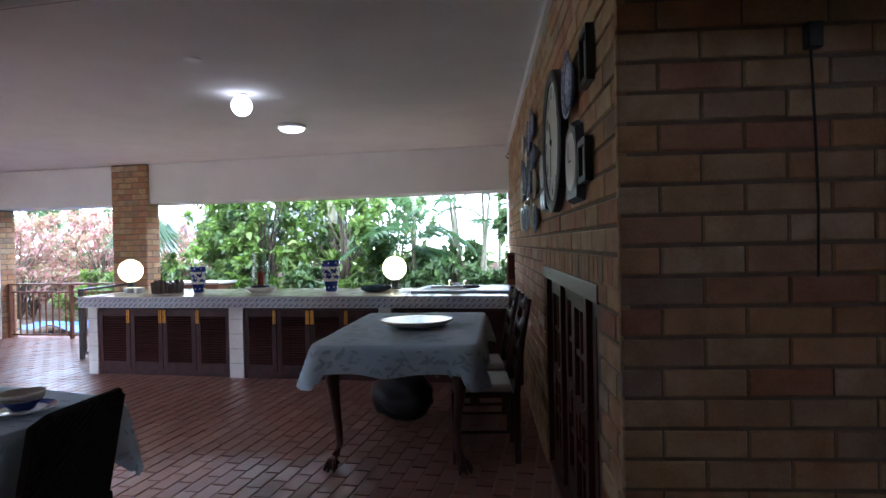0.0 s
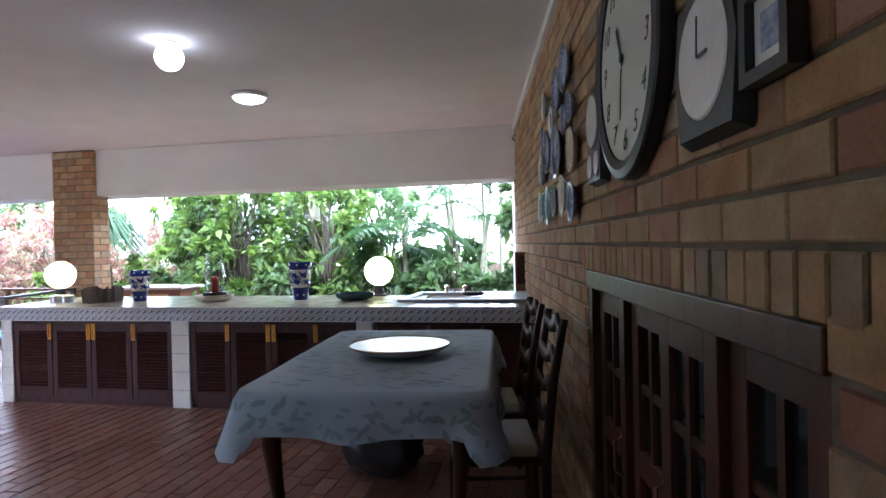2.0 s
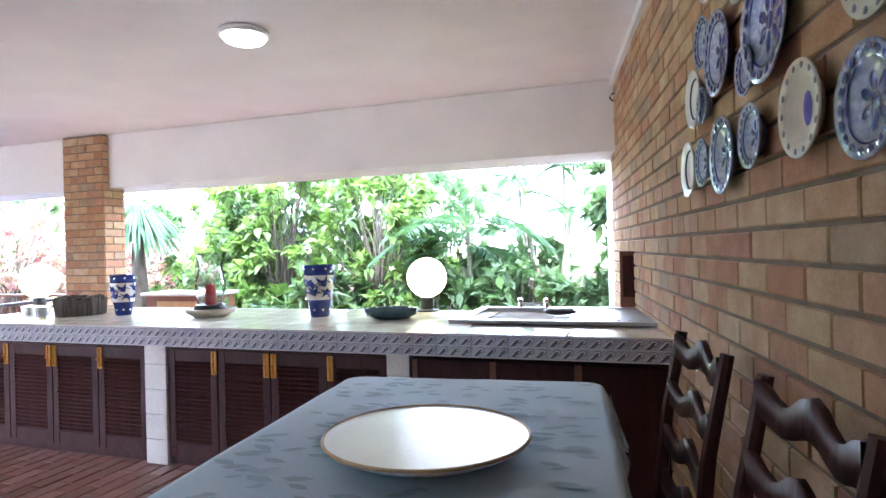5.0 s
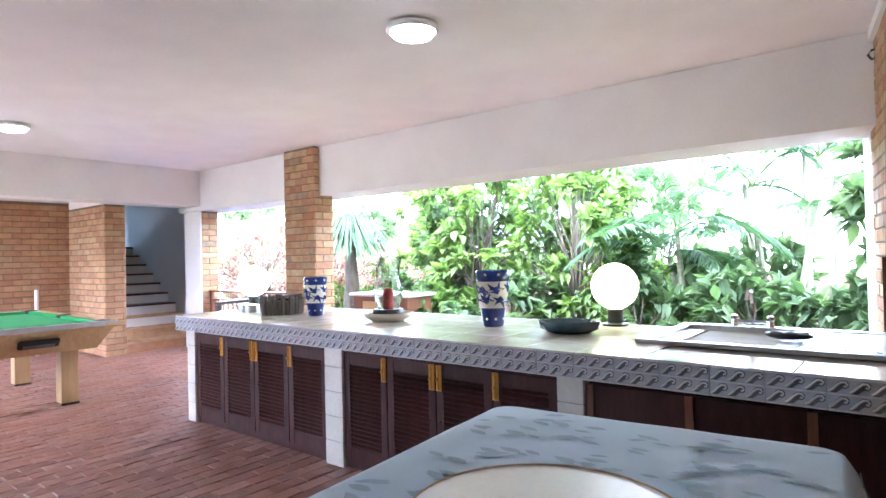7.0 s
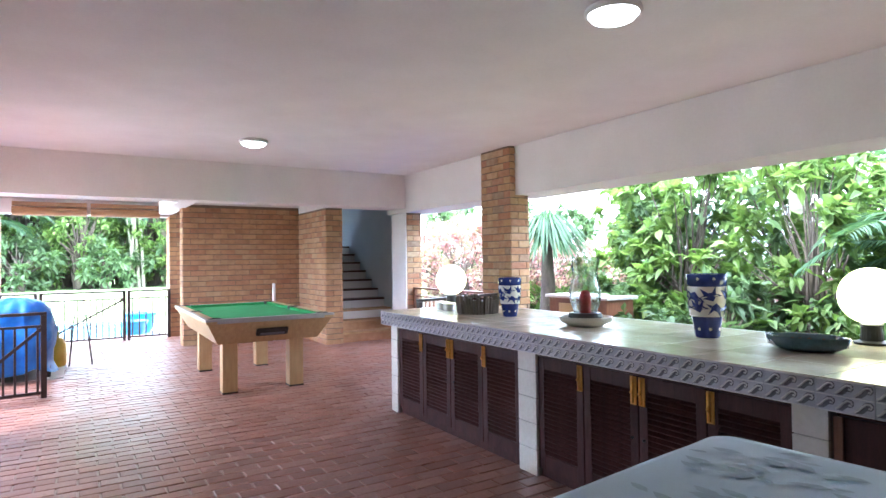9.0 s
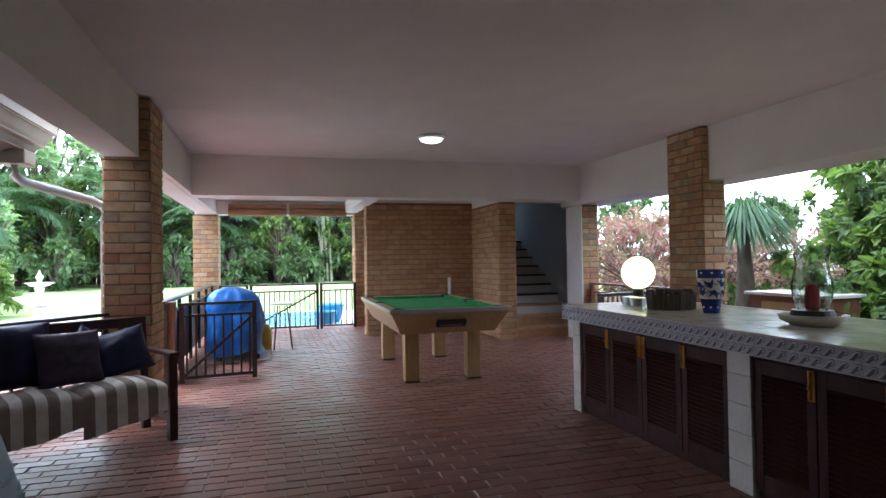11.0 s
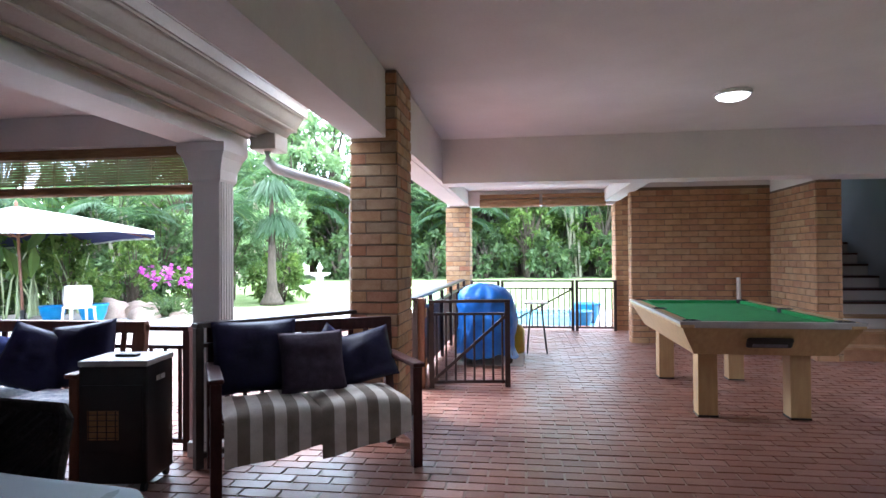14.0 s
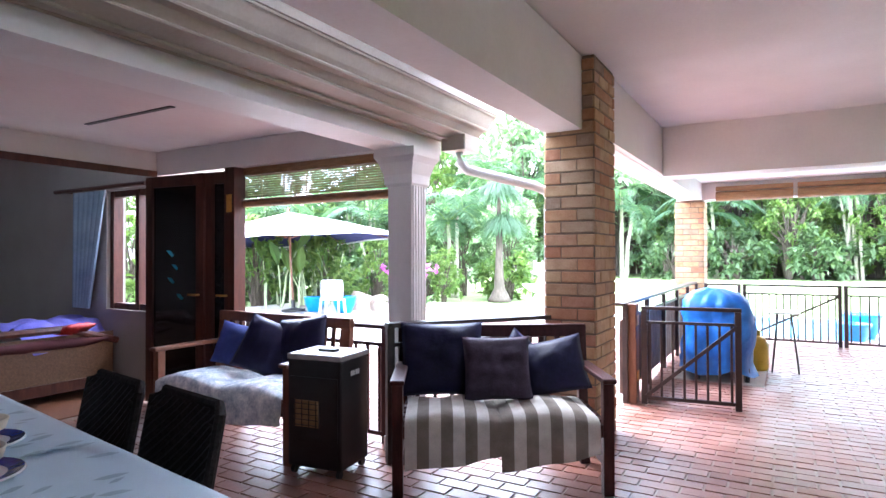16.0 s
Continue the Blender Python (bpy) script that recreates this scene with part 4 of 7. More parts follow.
GREY_INK = surface("grey_ink", (0.06, 0.055, 0.05), (0.11, 0.10, 0.095), 20, 0.7, 0, 60)
ck = thing("wall_clock", "large round clock with cream dial and black rim", "clock", on_wall(1.21, 1.90))
R = 0.345
part("case", lathe([(R - 0.01, 0.0), (R, 0.004), (R, 0.036), (R - 0.006, 0.042), (R - 0.03, 0.047), (R - 0.056, 0.038), (R - 0.058, 0.031), (0, 0.03)], 64), BLACK, ck)
part("dial", lathe([(R - 0.057, 0.032), (0, 0.033)], 48), PAPER, ck, "cream paper dial")
for n in range(12):
    a = math.pi / 2 - (n + 1) * math.pi / 6
    text_mesh(str(n + 1), 0.082, GREY_INK, ck, pose(0.228 * math.cos(a), 0.235 * math.sin(a), 0.034))
part("hour_pointer", bar((0, -0.02, 0.037), (-0.06, 0.10, 0.037), 0.014, 0.002), BLACK, ck)
part("minute_pointer", bar((0, -0.03, 0.040), (-0.02, -0.17, 0.040), 0.009, 0.002), BLACK, ck)
part("boss", lathe([(0.014, 0.036), (0.012, 0.043), (0, 0.044)], 12), BLACK, ck)

b2 = thing("pointed_clock", "black framed wall clock with white oval dial", "clock", on_wall(0.645, 1.725))
bm = bmesh.new()
outline = [(-0.14, -0.16), (0.14, -0.16), (0.165, 0.0), (0.13, 0.13), (0.0, 0.17), (-0.13, 0.13), (-0.165, 0.0)]
lo = [bm.verts.new((x, y, 0.0)) for x, y in outline]
hi = [bm.verts.new((x * 0.9, y * 0.9, 0.03)) for x, y in outline]
bm.faces.new(lo[::-1]), bm.faces.new(hi)
for i in range(len(lo)):
    bm.faces.new((lo[i], lo[(i + 1) % 7], hi[(i + 1) % 7], hi[i]))
part("case", bm, BLACK, b2)
part("dial", lathe([(0.118, 0.031), (0.113, 0.034), (0, 0.035)], 32), CERAMIC, b2, "white dial")
part("pointer", bar((0, 0, 0.038), (0.045, 0.0, 0.038), 0.007, 0.002), BLACK, b2)
part("long_pointer", bar((0, 0, 0.040), (0.004, 0.075, 0.040), 0.005, 0.002), BLACK, b2)

d4 = thing("barometer_board", "grey board with one large and two small dials", "barometer", on_wall(1.645, 1.755))
bm = bmesh.new()
outline = [(-0.11, -0.17), (0.11, -0.17), (0.115, 0.02), (0.09, 0.15), (0.0, 0.18), (-0.09, 0.15), (-0.115, 0.02)]
lo = [bm.verts.new((x, y, 0.0)) for x, y in outline]
hi = [bm.verts.new((x * 0.94, y * 0.94, 0.035)) for x, y in outline]
bm.faces.new(lo[::-1]), bm.faces.new(hi)
for i in range(7):
    bm.faces.new((lo[i], lo[(i + 1) % 7], hi[(i + 1) % 7], hi[i]))
part("board", bm, BLACK, d4)
part("large_dial", lathe([(0.095, 0.036), (0.092, 0.042), (0, 0.043)], 28, pose(0, 0.055, 0)), PAPER, d4, "pale round dial")
for sx in (-0.055, 0.055):
    part("small_dial", lathe([(0.043, 0.036), (0.041, 0.040), (0, 0.041)], 20, pose(sx, -0.10, 0)), GREY_METAL, d4)

for y, z, w, h, lab in ((0.36, 2.05, 0.15, 0.19, "small black framed picture with pale mount"), (0.42, 1.70, 0.15, 0.155, "small black framed certificate with white mount")):
    t = thing("picture_frame", lab, "picture", on_wall(y, z), group="small framed pictures")
    bm = bmesh.new()
    for a, b, c, d in ((-w / 2, w / 2, h / 2 - 0.022, h / 2), (-w / 2, w / 2, -h / 2, -h / 2 + 0.022), (-w / 2, -w / 2 + 0.022, -h / 2 + 0.022, h / 2 - 0.022), (w / 2 - 0.022, w / 2, -h / 2 + 0.022, h / 2 - 0.022)):
        add_box(bm, a, b, c, d, 0, 0.028)
    part("moulding", bm, BLACK, t)
    part("mount", box(-w / 2 + 0.02, w / 2 - 0.02, -h / 2 + 0.02, h / 2 - 0.02, 0.001, 0.012), CERAMIC, t, "white mount")
    part("print", box(-w / 5, w / 5, -h / 5, h / 5, 0.012, 0.0135), PALE_BLUE, t, "faint blue print")


def plate(y, z, r, style, squash=1.0):
    label = {"blue": "blue and white patterned china plate on the wall", "plain": "white china plate with thin dark rim line", "lace": "white pierced-rim plate with violet flower", "grey": "grey-blue printed china plate on the wall"}[style]
    t = thing("wall_plate", label, "plate", on_wall(y, z) @ Matrix.Diagonal((squash, 1, 1, 1)), group="plates on the brick wall")
    base = {"blue": PALE_BLUE, "plain": CERAMIC, "lace": CREAM, "grey": PALE_BLUE}[style]
    part("dish", lathe([(r * 0.4, 0.004), (r * 0.62, 0.008), (r * 0.72, 0.02), (r, 0.032), (r * 0.985, 0.037), (r * 0.70, 0.026), (r * 0.6, 0.015), (0, 0.013)], 32), base, t, smooth=True)
    bm = bmesh.new()
    if style in ("blue", "grey"):
        n = 18
        for k in range(n):
            a = k * 2 * math.pi / n
            add_lathe(bm, [(0.0, 0.002), (r * 0.085, 0.0)], 6, Matrix.Translation((r * 0.86 * math.cos(a), r * 0.86 * math.sin(a), 0.0335)) @ Matrix.Rotation(a, 4, "Z") @ Matrix.Diagonal((1.2, 1.5, 1, 1)))
        for k in range(7):
            a = k * 2 * math.pi / 7
            add_lathe(bm, [(0.0, 0.002), (r * 0.13, 0.0)], 7, Matrix.Translation((r * 0.34 * math.cos(a), r * 0.34 * math.sin(a), 0.0155)) @ Matrix.Rotation(a, 4, "Z") @ Matrix.Diagonal((1.5, 0.8, 1, 1)))
        add_lathe(bm, [(0.0, 0.0175), (r * 0.15, 0.0155)], 10)
        part("pattern", bm, COBALT, t, "cobalt blue floral pattern")["kind"] = "stuff"
        bm = bmesh.new()
        add_lathe(bm, [(r * 0.70, 0.0272), (r * 0.74, 0.029)], 32, cap=False)
        part("line", bm, COBALT, t)
    elif style == "plain":
        add_lathe(bm, [(r * 0.66, 0.0225), (r * 0.70, 0.0272)], 32, cap=False)
        part("line", bm, TEAL_GLAZE, t, "thin dark rim line")
    else:
        for k in range(14):
            a = k * 2 * math.pi / 14
            add_lathe(bm, [(0.0, 0.002), (r * 0.085, 0.0)], 8, Matrix.Translation((r * 0.87 * math.cos(a), r * 0.87 * math.sin(a), 0.034)))
        part("pierced_rim", bm, WAVE_DARK, t, "dark pierced holes")["kind"] = "stuff"
        bm = bmesh.new()
        add_lathe(bm, [(0.0, 0.019), (r * 0.3, 0.0155)], 12, Matrix.Diagonal((0.7, 1.2, 1, 1)))
        part("flower", bm, LILAC, t, "violet painted flower")
    return t


for y, z, r, st in ((3.46, 1.61, 0.104, "plain"), (3.26, 1.61, 0.083, "blue"), (3.03, 1.60, 0.120, "blue"), (2.77, 1.61, 0.086, "blue"), (2.46, 1.61, 0.104, "lace"), (2.20, 1.565, 0.100, "grey"),
                    (3.36, 1.85, 0.103, "plain"), (3.24, 1.80, 0.062, "grey"), (3.06, 1.92, 0.130, "grey"), (2.80, 1.79, 0.068, "blue"), (2.66, 1.87, 0.150, "blue"), (2.17, 1.795, 0.103, "lace"),
                    (3.23, 2.01, 0.088, "grey"), (2.83, 2.06, 0.077, "plain"), (3.15, 2.21, 0.093, "plain"), (2.62, 2.165, 0.130, "grey"), (2.36, 1.97, 0.071, "blue"), (2.18, 1.99, 0.074, "blue"), (2.34, 2.21, 0.115, "grey"), (0.70, 2.045, 0.135, "grey")):
    plate(y, z, r, st)

# cable with a switch on the near wall
cb = thing("wall_cable", "dark cable hanging down the shaded brick wall", "cable", WALL @ pose(0.52, -0.02, 0))
part("cord", tube([(0, 0, 1.95), (0.01, 0, 1.7), (0.015, 0, 1.5), (0.012, 0, 1.3)], 0.004), BLACK, cb)
part("fitting", box(-0.02, 0.02, -0.03, 0.005, 1.93, 2.0, 0.004), BLACK, cb)


# ---- tables with cloths ----


def table_cloth(name, at, hx, hy, z, drop, label, seed):
    """A cloth over a rectangular top: flat with rounded corners, folds down the sides, longer tips at the corners."""
    t = thing(name, label, "tablecloth", at)
    rng = random.Random(seed)
    n, rc = 34, 0.07
    per = []
    for sx, sy, a0 in ((1, 1, 0), (-1, 1, 90), (-1, -1, 180), (1, -1, 270)):
        for k in range(7):
            a = radians(a0 + k * 15)
            per.append((sx * (hx - rc) + rc * math.cos(a), sy * (hy - rc) + rc * math.sin(a), 1.0 if 1 < k < 5 else 0.6))
        nx, ny = {0: (-1, 1), 90: (-1, -1), 180: (1, -1), 270: (1, 1)}[a0]
        ex, ey = nx * (hx - rc), ny * (hy - rc)
        p0 = per[-1]
        if a0 in (0, 180):
            q0 = (ex, p0[1])
        else:
            q0 = (p0[0], ey)
        for k in range(1, n):
            f = k / n
            per.append((p0[0] + (q0[0] - p0[0]) * f, p0[1] + (q0[1] - p0[1]) * f, 0.0))
    bm = bmesh.new()
    rings = []
    cx = sum(p[0] for p in per) / len(per)
    for s in (0.0, 0.45, 0.8, 0.97, 1.0):
        rings.append([bm.verts.new((p[0] * s if s else p[0] * 0.02, p[1] * s if s else p[1] * 0.02, z + 0.0025 * noise.noise(Vector((p[0] * s * 5, p[1] * s * 5, seed))))) for p in per])
    m = len(per)
    phase = rng.uniform(0, 6)
    for lev in range(1, 9):
        f = lev / 8
        ring = []
        for i, (x, y, c) in enumerate(per):
            d = Vector((x, y)).normalized()
            nrm = Vector((1 if x > hx - 0.012 else -1 if x < -hx + 0.012 else 0, 1 if y > hy - 0.012 else -1 if y < -hy + 0.012 else 0))
            nrm = nrm.normalized() if nrm.length else d
            w = 0.012 * math.sin(i * 0.62 + phase) + 0.010 * math.sin(i * 0.23 + 2 * phase)
            flare = 0.012 + 0.035 * f + (w * f) + c * 0.05 * f
            dr = drop * (1 + 0.42 * c) + 0.012 * math.sin(i * 0.31 + phase)
            ring.append(bm.verts.new((x + nrm.x * flare, y + nrm.y * flare, z - 0.006 - dr * f)))
        rings.append(ring)
    for a, b in zip(rings, rings[1:]):
        for i in range(m):
            bm.faces.new((a[i], a[(i + 1) % m], b[(i + 1) % m], b[i]))
    bm.faces.new(rings[0])
    bm.normal_update()
    pr = bmesh.new()
    sides = [f for f in bm.faces if f.calc_center_median().z < z - 0.02]
    for f in rng.sample(sides, len(sides) // 5):
        c0 = f.calc_center_median()
        nn = f.normal.copy()
        if nn.x * c0.x + nn.y * c0.y < 0:
            nn = -nn
        u = nn.cross(Vector((0, 0, 1))).normalized()
        w3 = nn.cross(u)
        s, a = rng.uniform(0.022, 0.045), rng.uniform(-1.2, 1.2)
        lift = rng.uniform(0.004, 0.0065)
        u, w3 = u * math.cos(a) + w3 * math.sin(a), w3 * math.cos(a) - u * math.sin(a)
        pr.faces.new([pr.verts.new(c0 + nn * lift + u * px * s + w3 * py * s) for px, py in ((-0.8, 0), (-0.3, 0.3), (0.3, 0.36), (0.8, 0), (0.3, -0.22), (-0.3, -0.26))])
    part("cloth", bm, CLOTH, t, smooth=True)
    for k in range(int(hx * hy * 4 * 120)):
        x, y, a, s = rng.uniform(-hx + 0.05, hx - 0.05), rng.uniform(-hy + 0.05, hy - 0.05), rng.uniform(-0.5, 0.5) + (math.pi if rng.random() < 0.5 else 0), rng.uniform(0.022, 0.046)
        c, sn = math.cos(a), math.sin(a)
        vs = [pr.verts.new((x + c * px * s - sn * py * s, y + sn * px * s + c * py * s, z + 0.0042 + k * 0.000012)) for px, py in ((-1, 0.05), (-0.3, 0.36), (0.4, 0.42), (1, 0), (0.4, -0.26), (-0.3, -0.3))]
        pr.faces.new(vs)
    part("leaf_print", pr, MOTIF, t, "darker blue leaf print")["kind"] = "stuff"
    return t


def cabriole_table(at, hx, hy, z):
    t = thing("dining_table", "mahogany dining table with carved claw feet", "table", at)
    part("tabletop", box(-hx + 0.012, hx - 0.012, -hy + 0.012, hy - 0.012, z - 0.035, z - 0.008, 0.008), RED_WOOD, t)
    bm = bmesh.new()
    add_box(bm, -hx + 0.08, hx - 0.08, -hy + 0.08, -hy + 0.105, z - 0.12, z - 0.036)
    add_box(bm, -hx + 0.08, hx - 0.08, hy - 0.105, hy - 0.08, z - 0.12, z - 0.036)
    add_box(bm, -hx + 0.08, -hx + 0.105, -hy + 0.105, hy - 0.105, z - 0.12, z - 0.036)
    add_box(bm, hx - 0.105, hx - 0.08, -hy + 0.105, hy - 0.105, z - 0.12, z - 0.036)
    part("apron", bm, RED_WOOD, t)
    for sx in (-1, 1):
        for sy in (-1, 1):
            bm = bmesh.new()
            bx, by = sx * (hx - 0.12), sy * (hy - 0.12)
            o = [(-0.0, z - 0.05, 0.045), (0.03, z - 0.14, 0.05), (0.035, z - 0.24, 0.042), (0.015, z - 0.40, 0.03), (-0.005, z - 0.56, 0.023), (-0.005, 0.15, 0.022), (0.02, 0.09, 0.028), (0.03, 0.045, 0.034)]
            add_tube(bm, [(bx + sx * k * 0.7, by + sy * k * 0.7, zz) for k, zz, _ in o], [rr for *_, rr in o], 10)
            lg = part("leg", bm, RED_WOOD, t, smooth=True)
            bm = bmesh.new()
            bmesh.ops.create_icosphere(bm, subdivisions=2, radius=0.034, matrix=pose(bx + sx * 0.03, by + sy * 0.03, 0.034))
            for a in (-50, -15, 20, 55):
                ang = math.atan2(sy, sx) + radians(a)
                ox, oy = bx + sx * 0.022, by + sy * 0.022
                add_tube(bm, [(ox, oy, 0.085), (ox + 0.04 * math.cos(ang), oy + 0.04 * math.sin(ang), 0.06), (ox + 0.062 * math.cos(ang), oy + 0.062 * math.sin(ang), 0.02), (ox + 0.068 * math.cos(ang), oy + 0.068 * math.sin(ang), 0.004)], [0.014, 0.012, 0.010, 0.006], 6)
            part("claw_foot", bm, RED_WOOD, lg, "carved ball and claw foot", smooth=True)
    return t


T1 = pose(-0.785, 4.455, 0, 0, 0, 6.0)
cabriole_table(T1, 0.50, 0.83, 0.80)
table_cloth("tablecloth", T1, 0.515, 0.84, 0.803, 0.17, "blue leaf-printed cotton cloth hanging over the table", 4)
tr = thing("serving_tray", "large round silver tray resting on the blue cloth", "tray", pose(-0.745, 4.42, 0.812))
part("plate", lathe([(0.0, 0.0), (0.15, 0.0), (0.22, 0.018), (0.262, 0.038), (0.268, 0.046), (0.264, 0.0485), (0.255, 0.0475), (0.0, 0.0475)], 64), PEWTER, tr)
part("rim", lathe([(0.262, 0.041), (0.270, 0.046), (0.264, 0.052), (0.261, 0.047)], 64), PALE_WOOD, tr, "thin brown rim", smooth=True)

bag = bmesh.new()
bmesh.ops.create_icosphere(bag, subdivisions=4, radius=1)
for v in bag.verts:
    n1 = noise.noise(v.co * 1.6) * 0.22 + noise.noise(v.co * 4.5) * 0.07
    p = v.co * (1 + n1)
    v.co = Vector((p.x * 0.27, p.y * 0.2, max(0.0, 0.17 + p.z * 0.19)))
tagged(part("black_bag", bag, BLACK, at=pose(-0.98, 4.86, 0.0), smooth=True), "lumpy black plastic bag on the floor under the table", "bag")

T2 = pose(-2.35, 1.49, 0, 0, 0, -8)
t2 = thing("long_table", "long dark table under a blue printed cloth", "table", T2)
part("tabletop", box(-0.66, 0.66, -1.035, 1.035, 0.735, 0.765, 0.006), DARK_WOOD, t2)
for sx in (-0.55, 0.55):
    for sy in (-0.92, 0.92):
        part("leg", box(sx - 0.035, sx + 0.035, sy - 0.035, sy + 0.035, 0, 0.734, 0.004), DARK_WOOD, t2)
table_cloth("tablecloth", T2, 0.675, 1.05, 0.768, 0.22, "pale blue leaf-printed cloth on the long table", 7)


def soup_set(x, y):
    pl = thing("side_plate", "cobalt blue rimmed china plate on the cloth", "plate", pose(x, y, 0.775), group="place settings")
    part("dish", lathe([(0, 0.0), (0.07, 0.0), (0.125, 0.016), (0.122, 0.02), (0.07, 0.008), (0, 0.006)], 28), CERAMIC, pl, smooth=True)
    part("band", lathe([(0.085, 0.0125), (0.121, 0.0212)], 28, cap=False), COBALT, pl, "cobalt blue band")
    b = thing("soup_bowl", "cream bowl with cobalt blue lower half on a plate", "bowl", pose(x, y, 0.786), group="place settings")
    part("lower", lathe([(0, 0), (0.045, 0.0), (0.05, 0.012), (0.075, 0.04)], 28), COBALT, b, "cobalt blue lower half", smooth=True)
    part("upper", lathe([(0.075, 0.04), (0.083, 0.068), (0.079, 0.069), (0.07, 0.04), (0.0, 0.018)], 28), CREAM, b, smooth=True)


soup_set(-2.61, 1.91)
soup_set(-2.74, 1.62)
soup_set(-1.80, 2.16)

# ---- ladder-back chairs ----


def ladder_chair(at, first=None):
    if first:
        return copy_thing(first, at)
    t = thing("dining_chair", "dark polished ladder-back chair with cream cushion", "chair", at, group="ladder-back chairs at the table")
    for sx in (-0.21, 0.21):
        part("back_post", tube([(sx, 0.20, 0), (sx, 0.20, 0.45), (sx, 0.24, 0.80), (sx, 0.29, 1.05)], [0.02, 0.022, 0.02, 0.018], 8), DARK_WOOD, t)
        part("leg", tube([(sx, -0.20, 0), (sx, -0.20, 0.43)], [0.017, 0.021], 8), DARK_WOOD, t)
        part("side_stretcher", tube([(sx, -0.2, 0.2), (sx, 0.2, 0.2)], 0.011, 8), DARK_WOOD, t)
    for z, y in ((0.56, 0.215), (0.70, 0.228), (0.84, 0.246), (0.985, 0.272)):
        bm = bmesh.new()
        n = 12
        up, dn = [], []
        for k in range(n + 1):
            f = k / n
            x = -0.205 + 0.41 * f
            wv = 0.022 * math.cos(4 * math.pi * f) + 0.012 * math.sin(math.pi * f)
            yy = y + 0.02 * math.sin(math.pi * f)
            up.append((x, yy, z + 0.035 + wv))
            dn.append((x, yy, z - 0.03 + wv * 0.6))
        front = [[bm.verts.new((p[0], p[1] - 0.009, p[2])) for p in row] for row in (up, dn)]
        back = [[bm.verts.new((p[0], p[1] + 0.009, p[2])) for p in row] for row in (up, dn)]
        for k in range(n):
            bm.faces.new((front[1][k], front[1][k + 1], front[0][k + 1], front[0][k]))
            bm.faces.new((back[0][k], back[0][k + 1], back[1][k + 1], back[1][k]))
            bm.faces.new((front[0][k], front[0][k + 1], back[0][k + 1], back[0][k]))
            bm.faces.new((front[1][k + 1], front[1][k], back[1][k], back[1][k + 1]))
        part("ladder_slat", bm, DARK_WOOD, t, "wavy carved back slat", smooth=True)
    part("seat", box(-0.22, 0.22, -0.22, 0.215, 0.42, 0.45, 0.01), DARK_WOOD, t)
    bm = box(-0.205, 0.205, -0.21, 0.17, 0.45, 0.505, 0.022)
    part("cushion", bm, CREAM, t, "cream seat cushion", smooth=True)
    part("front_stretcher", tube([(-0.2, -0.2, 0.24), (0.2, -0.2, 0.24)], 0.012, 8), DARK_WOOD, t)
    return t


c1 = ladder_chair(pose(-0.33, 4.78, 0, 0, 0, -79))
ladder_chair(pose(-0.21, 4.14, 0, 0, 0, -80), c1)

# ---- wicker chairs ----


def wicker_chair(at, first=None):
    if first:
        return copy_thing(first, at)
    t = thing("wicker_chair", "black woven wicker dining chair with high back", "chair", at, group="wicker chairs at the long table")
    bm = bmesh.new()
    rows, cols = 26, 20
    grid = []
    for r in range(rows + 1):
        f = r / rows
        z = 0.40 + 0.45 * f
        row = []
        for c in range(cols + 1):
            g = c / cols * 2 - 1
            x = 0.225 * g * (1 - 0.03 * f)
            y = 0.20 + 0.09 * f - 0.025 * g * g + (0.004 if (r + c) % 2 else -0.004)
            zz = z - (0.015 * g * g if f > 0.9 else 0)
            row.append((x, y, zz))
        grid.append(row)
    fr = [[bm.verts.new((x, y - 0.016, z)) for x, y, z in row] for row in grid]
    bk2 = [[bm.verts.new((x, y + 0.016, z)) for x, y, z in row] for row in grid]
    for r in range(rows):
        for c in range(cols):
            bm.faces.new((fr[r][c], fr[r][c + 1], fr[r + 1][c + 1], fr[r + 1][c]))
            bm.faces.new((bk2[r][c + 1], bk2[r][c], bk2[r + 1][c], bk2[r + 1][c + 1]))
    part("backrest", bm, WICKER, t)
    bm = bmesh.new()
    add_tube(bm, [(-0.225, 0.175, 0.4), (-0.222, 0.262, 0.835), (-0.18, 0.283, 0.855), (0.18, 0.283, 0.855), (0.222, 0.262, 0.835), (0.225, 0.175, 0.4)], 0.018, 8)
    part("back_frame", bm, WICKER, t)
    part("seat", box(-0.23, 0.23, -0.23, 0.22, 0.38, 0.45, 0.02), WICKER, t)
    for sx in (-0.2, 0.2):
        for sy in (-0.2, 0.2):
            part("leg", box(sx - 0.02, sx + 0.02, sy - 0.02, sy + 0.02, 0, 0.385), BLACK, t)
    return t


w1 = wicker_chair(pose(-2.96, 1.875, 0, 0, 0, 81))
wicker_chair(pose(-3.015, 1.37, 0, 0, 0, 81), w1)
wicker_chair(pose(-1.656, 2.0, 0, 0, 0, -84), w1)

# ---- railings, fences and gates ----


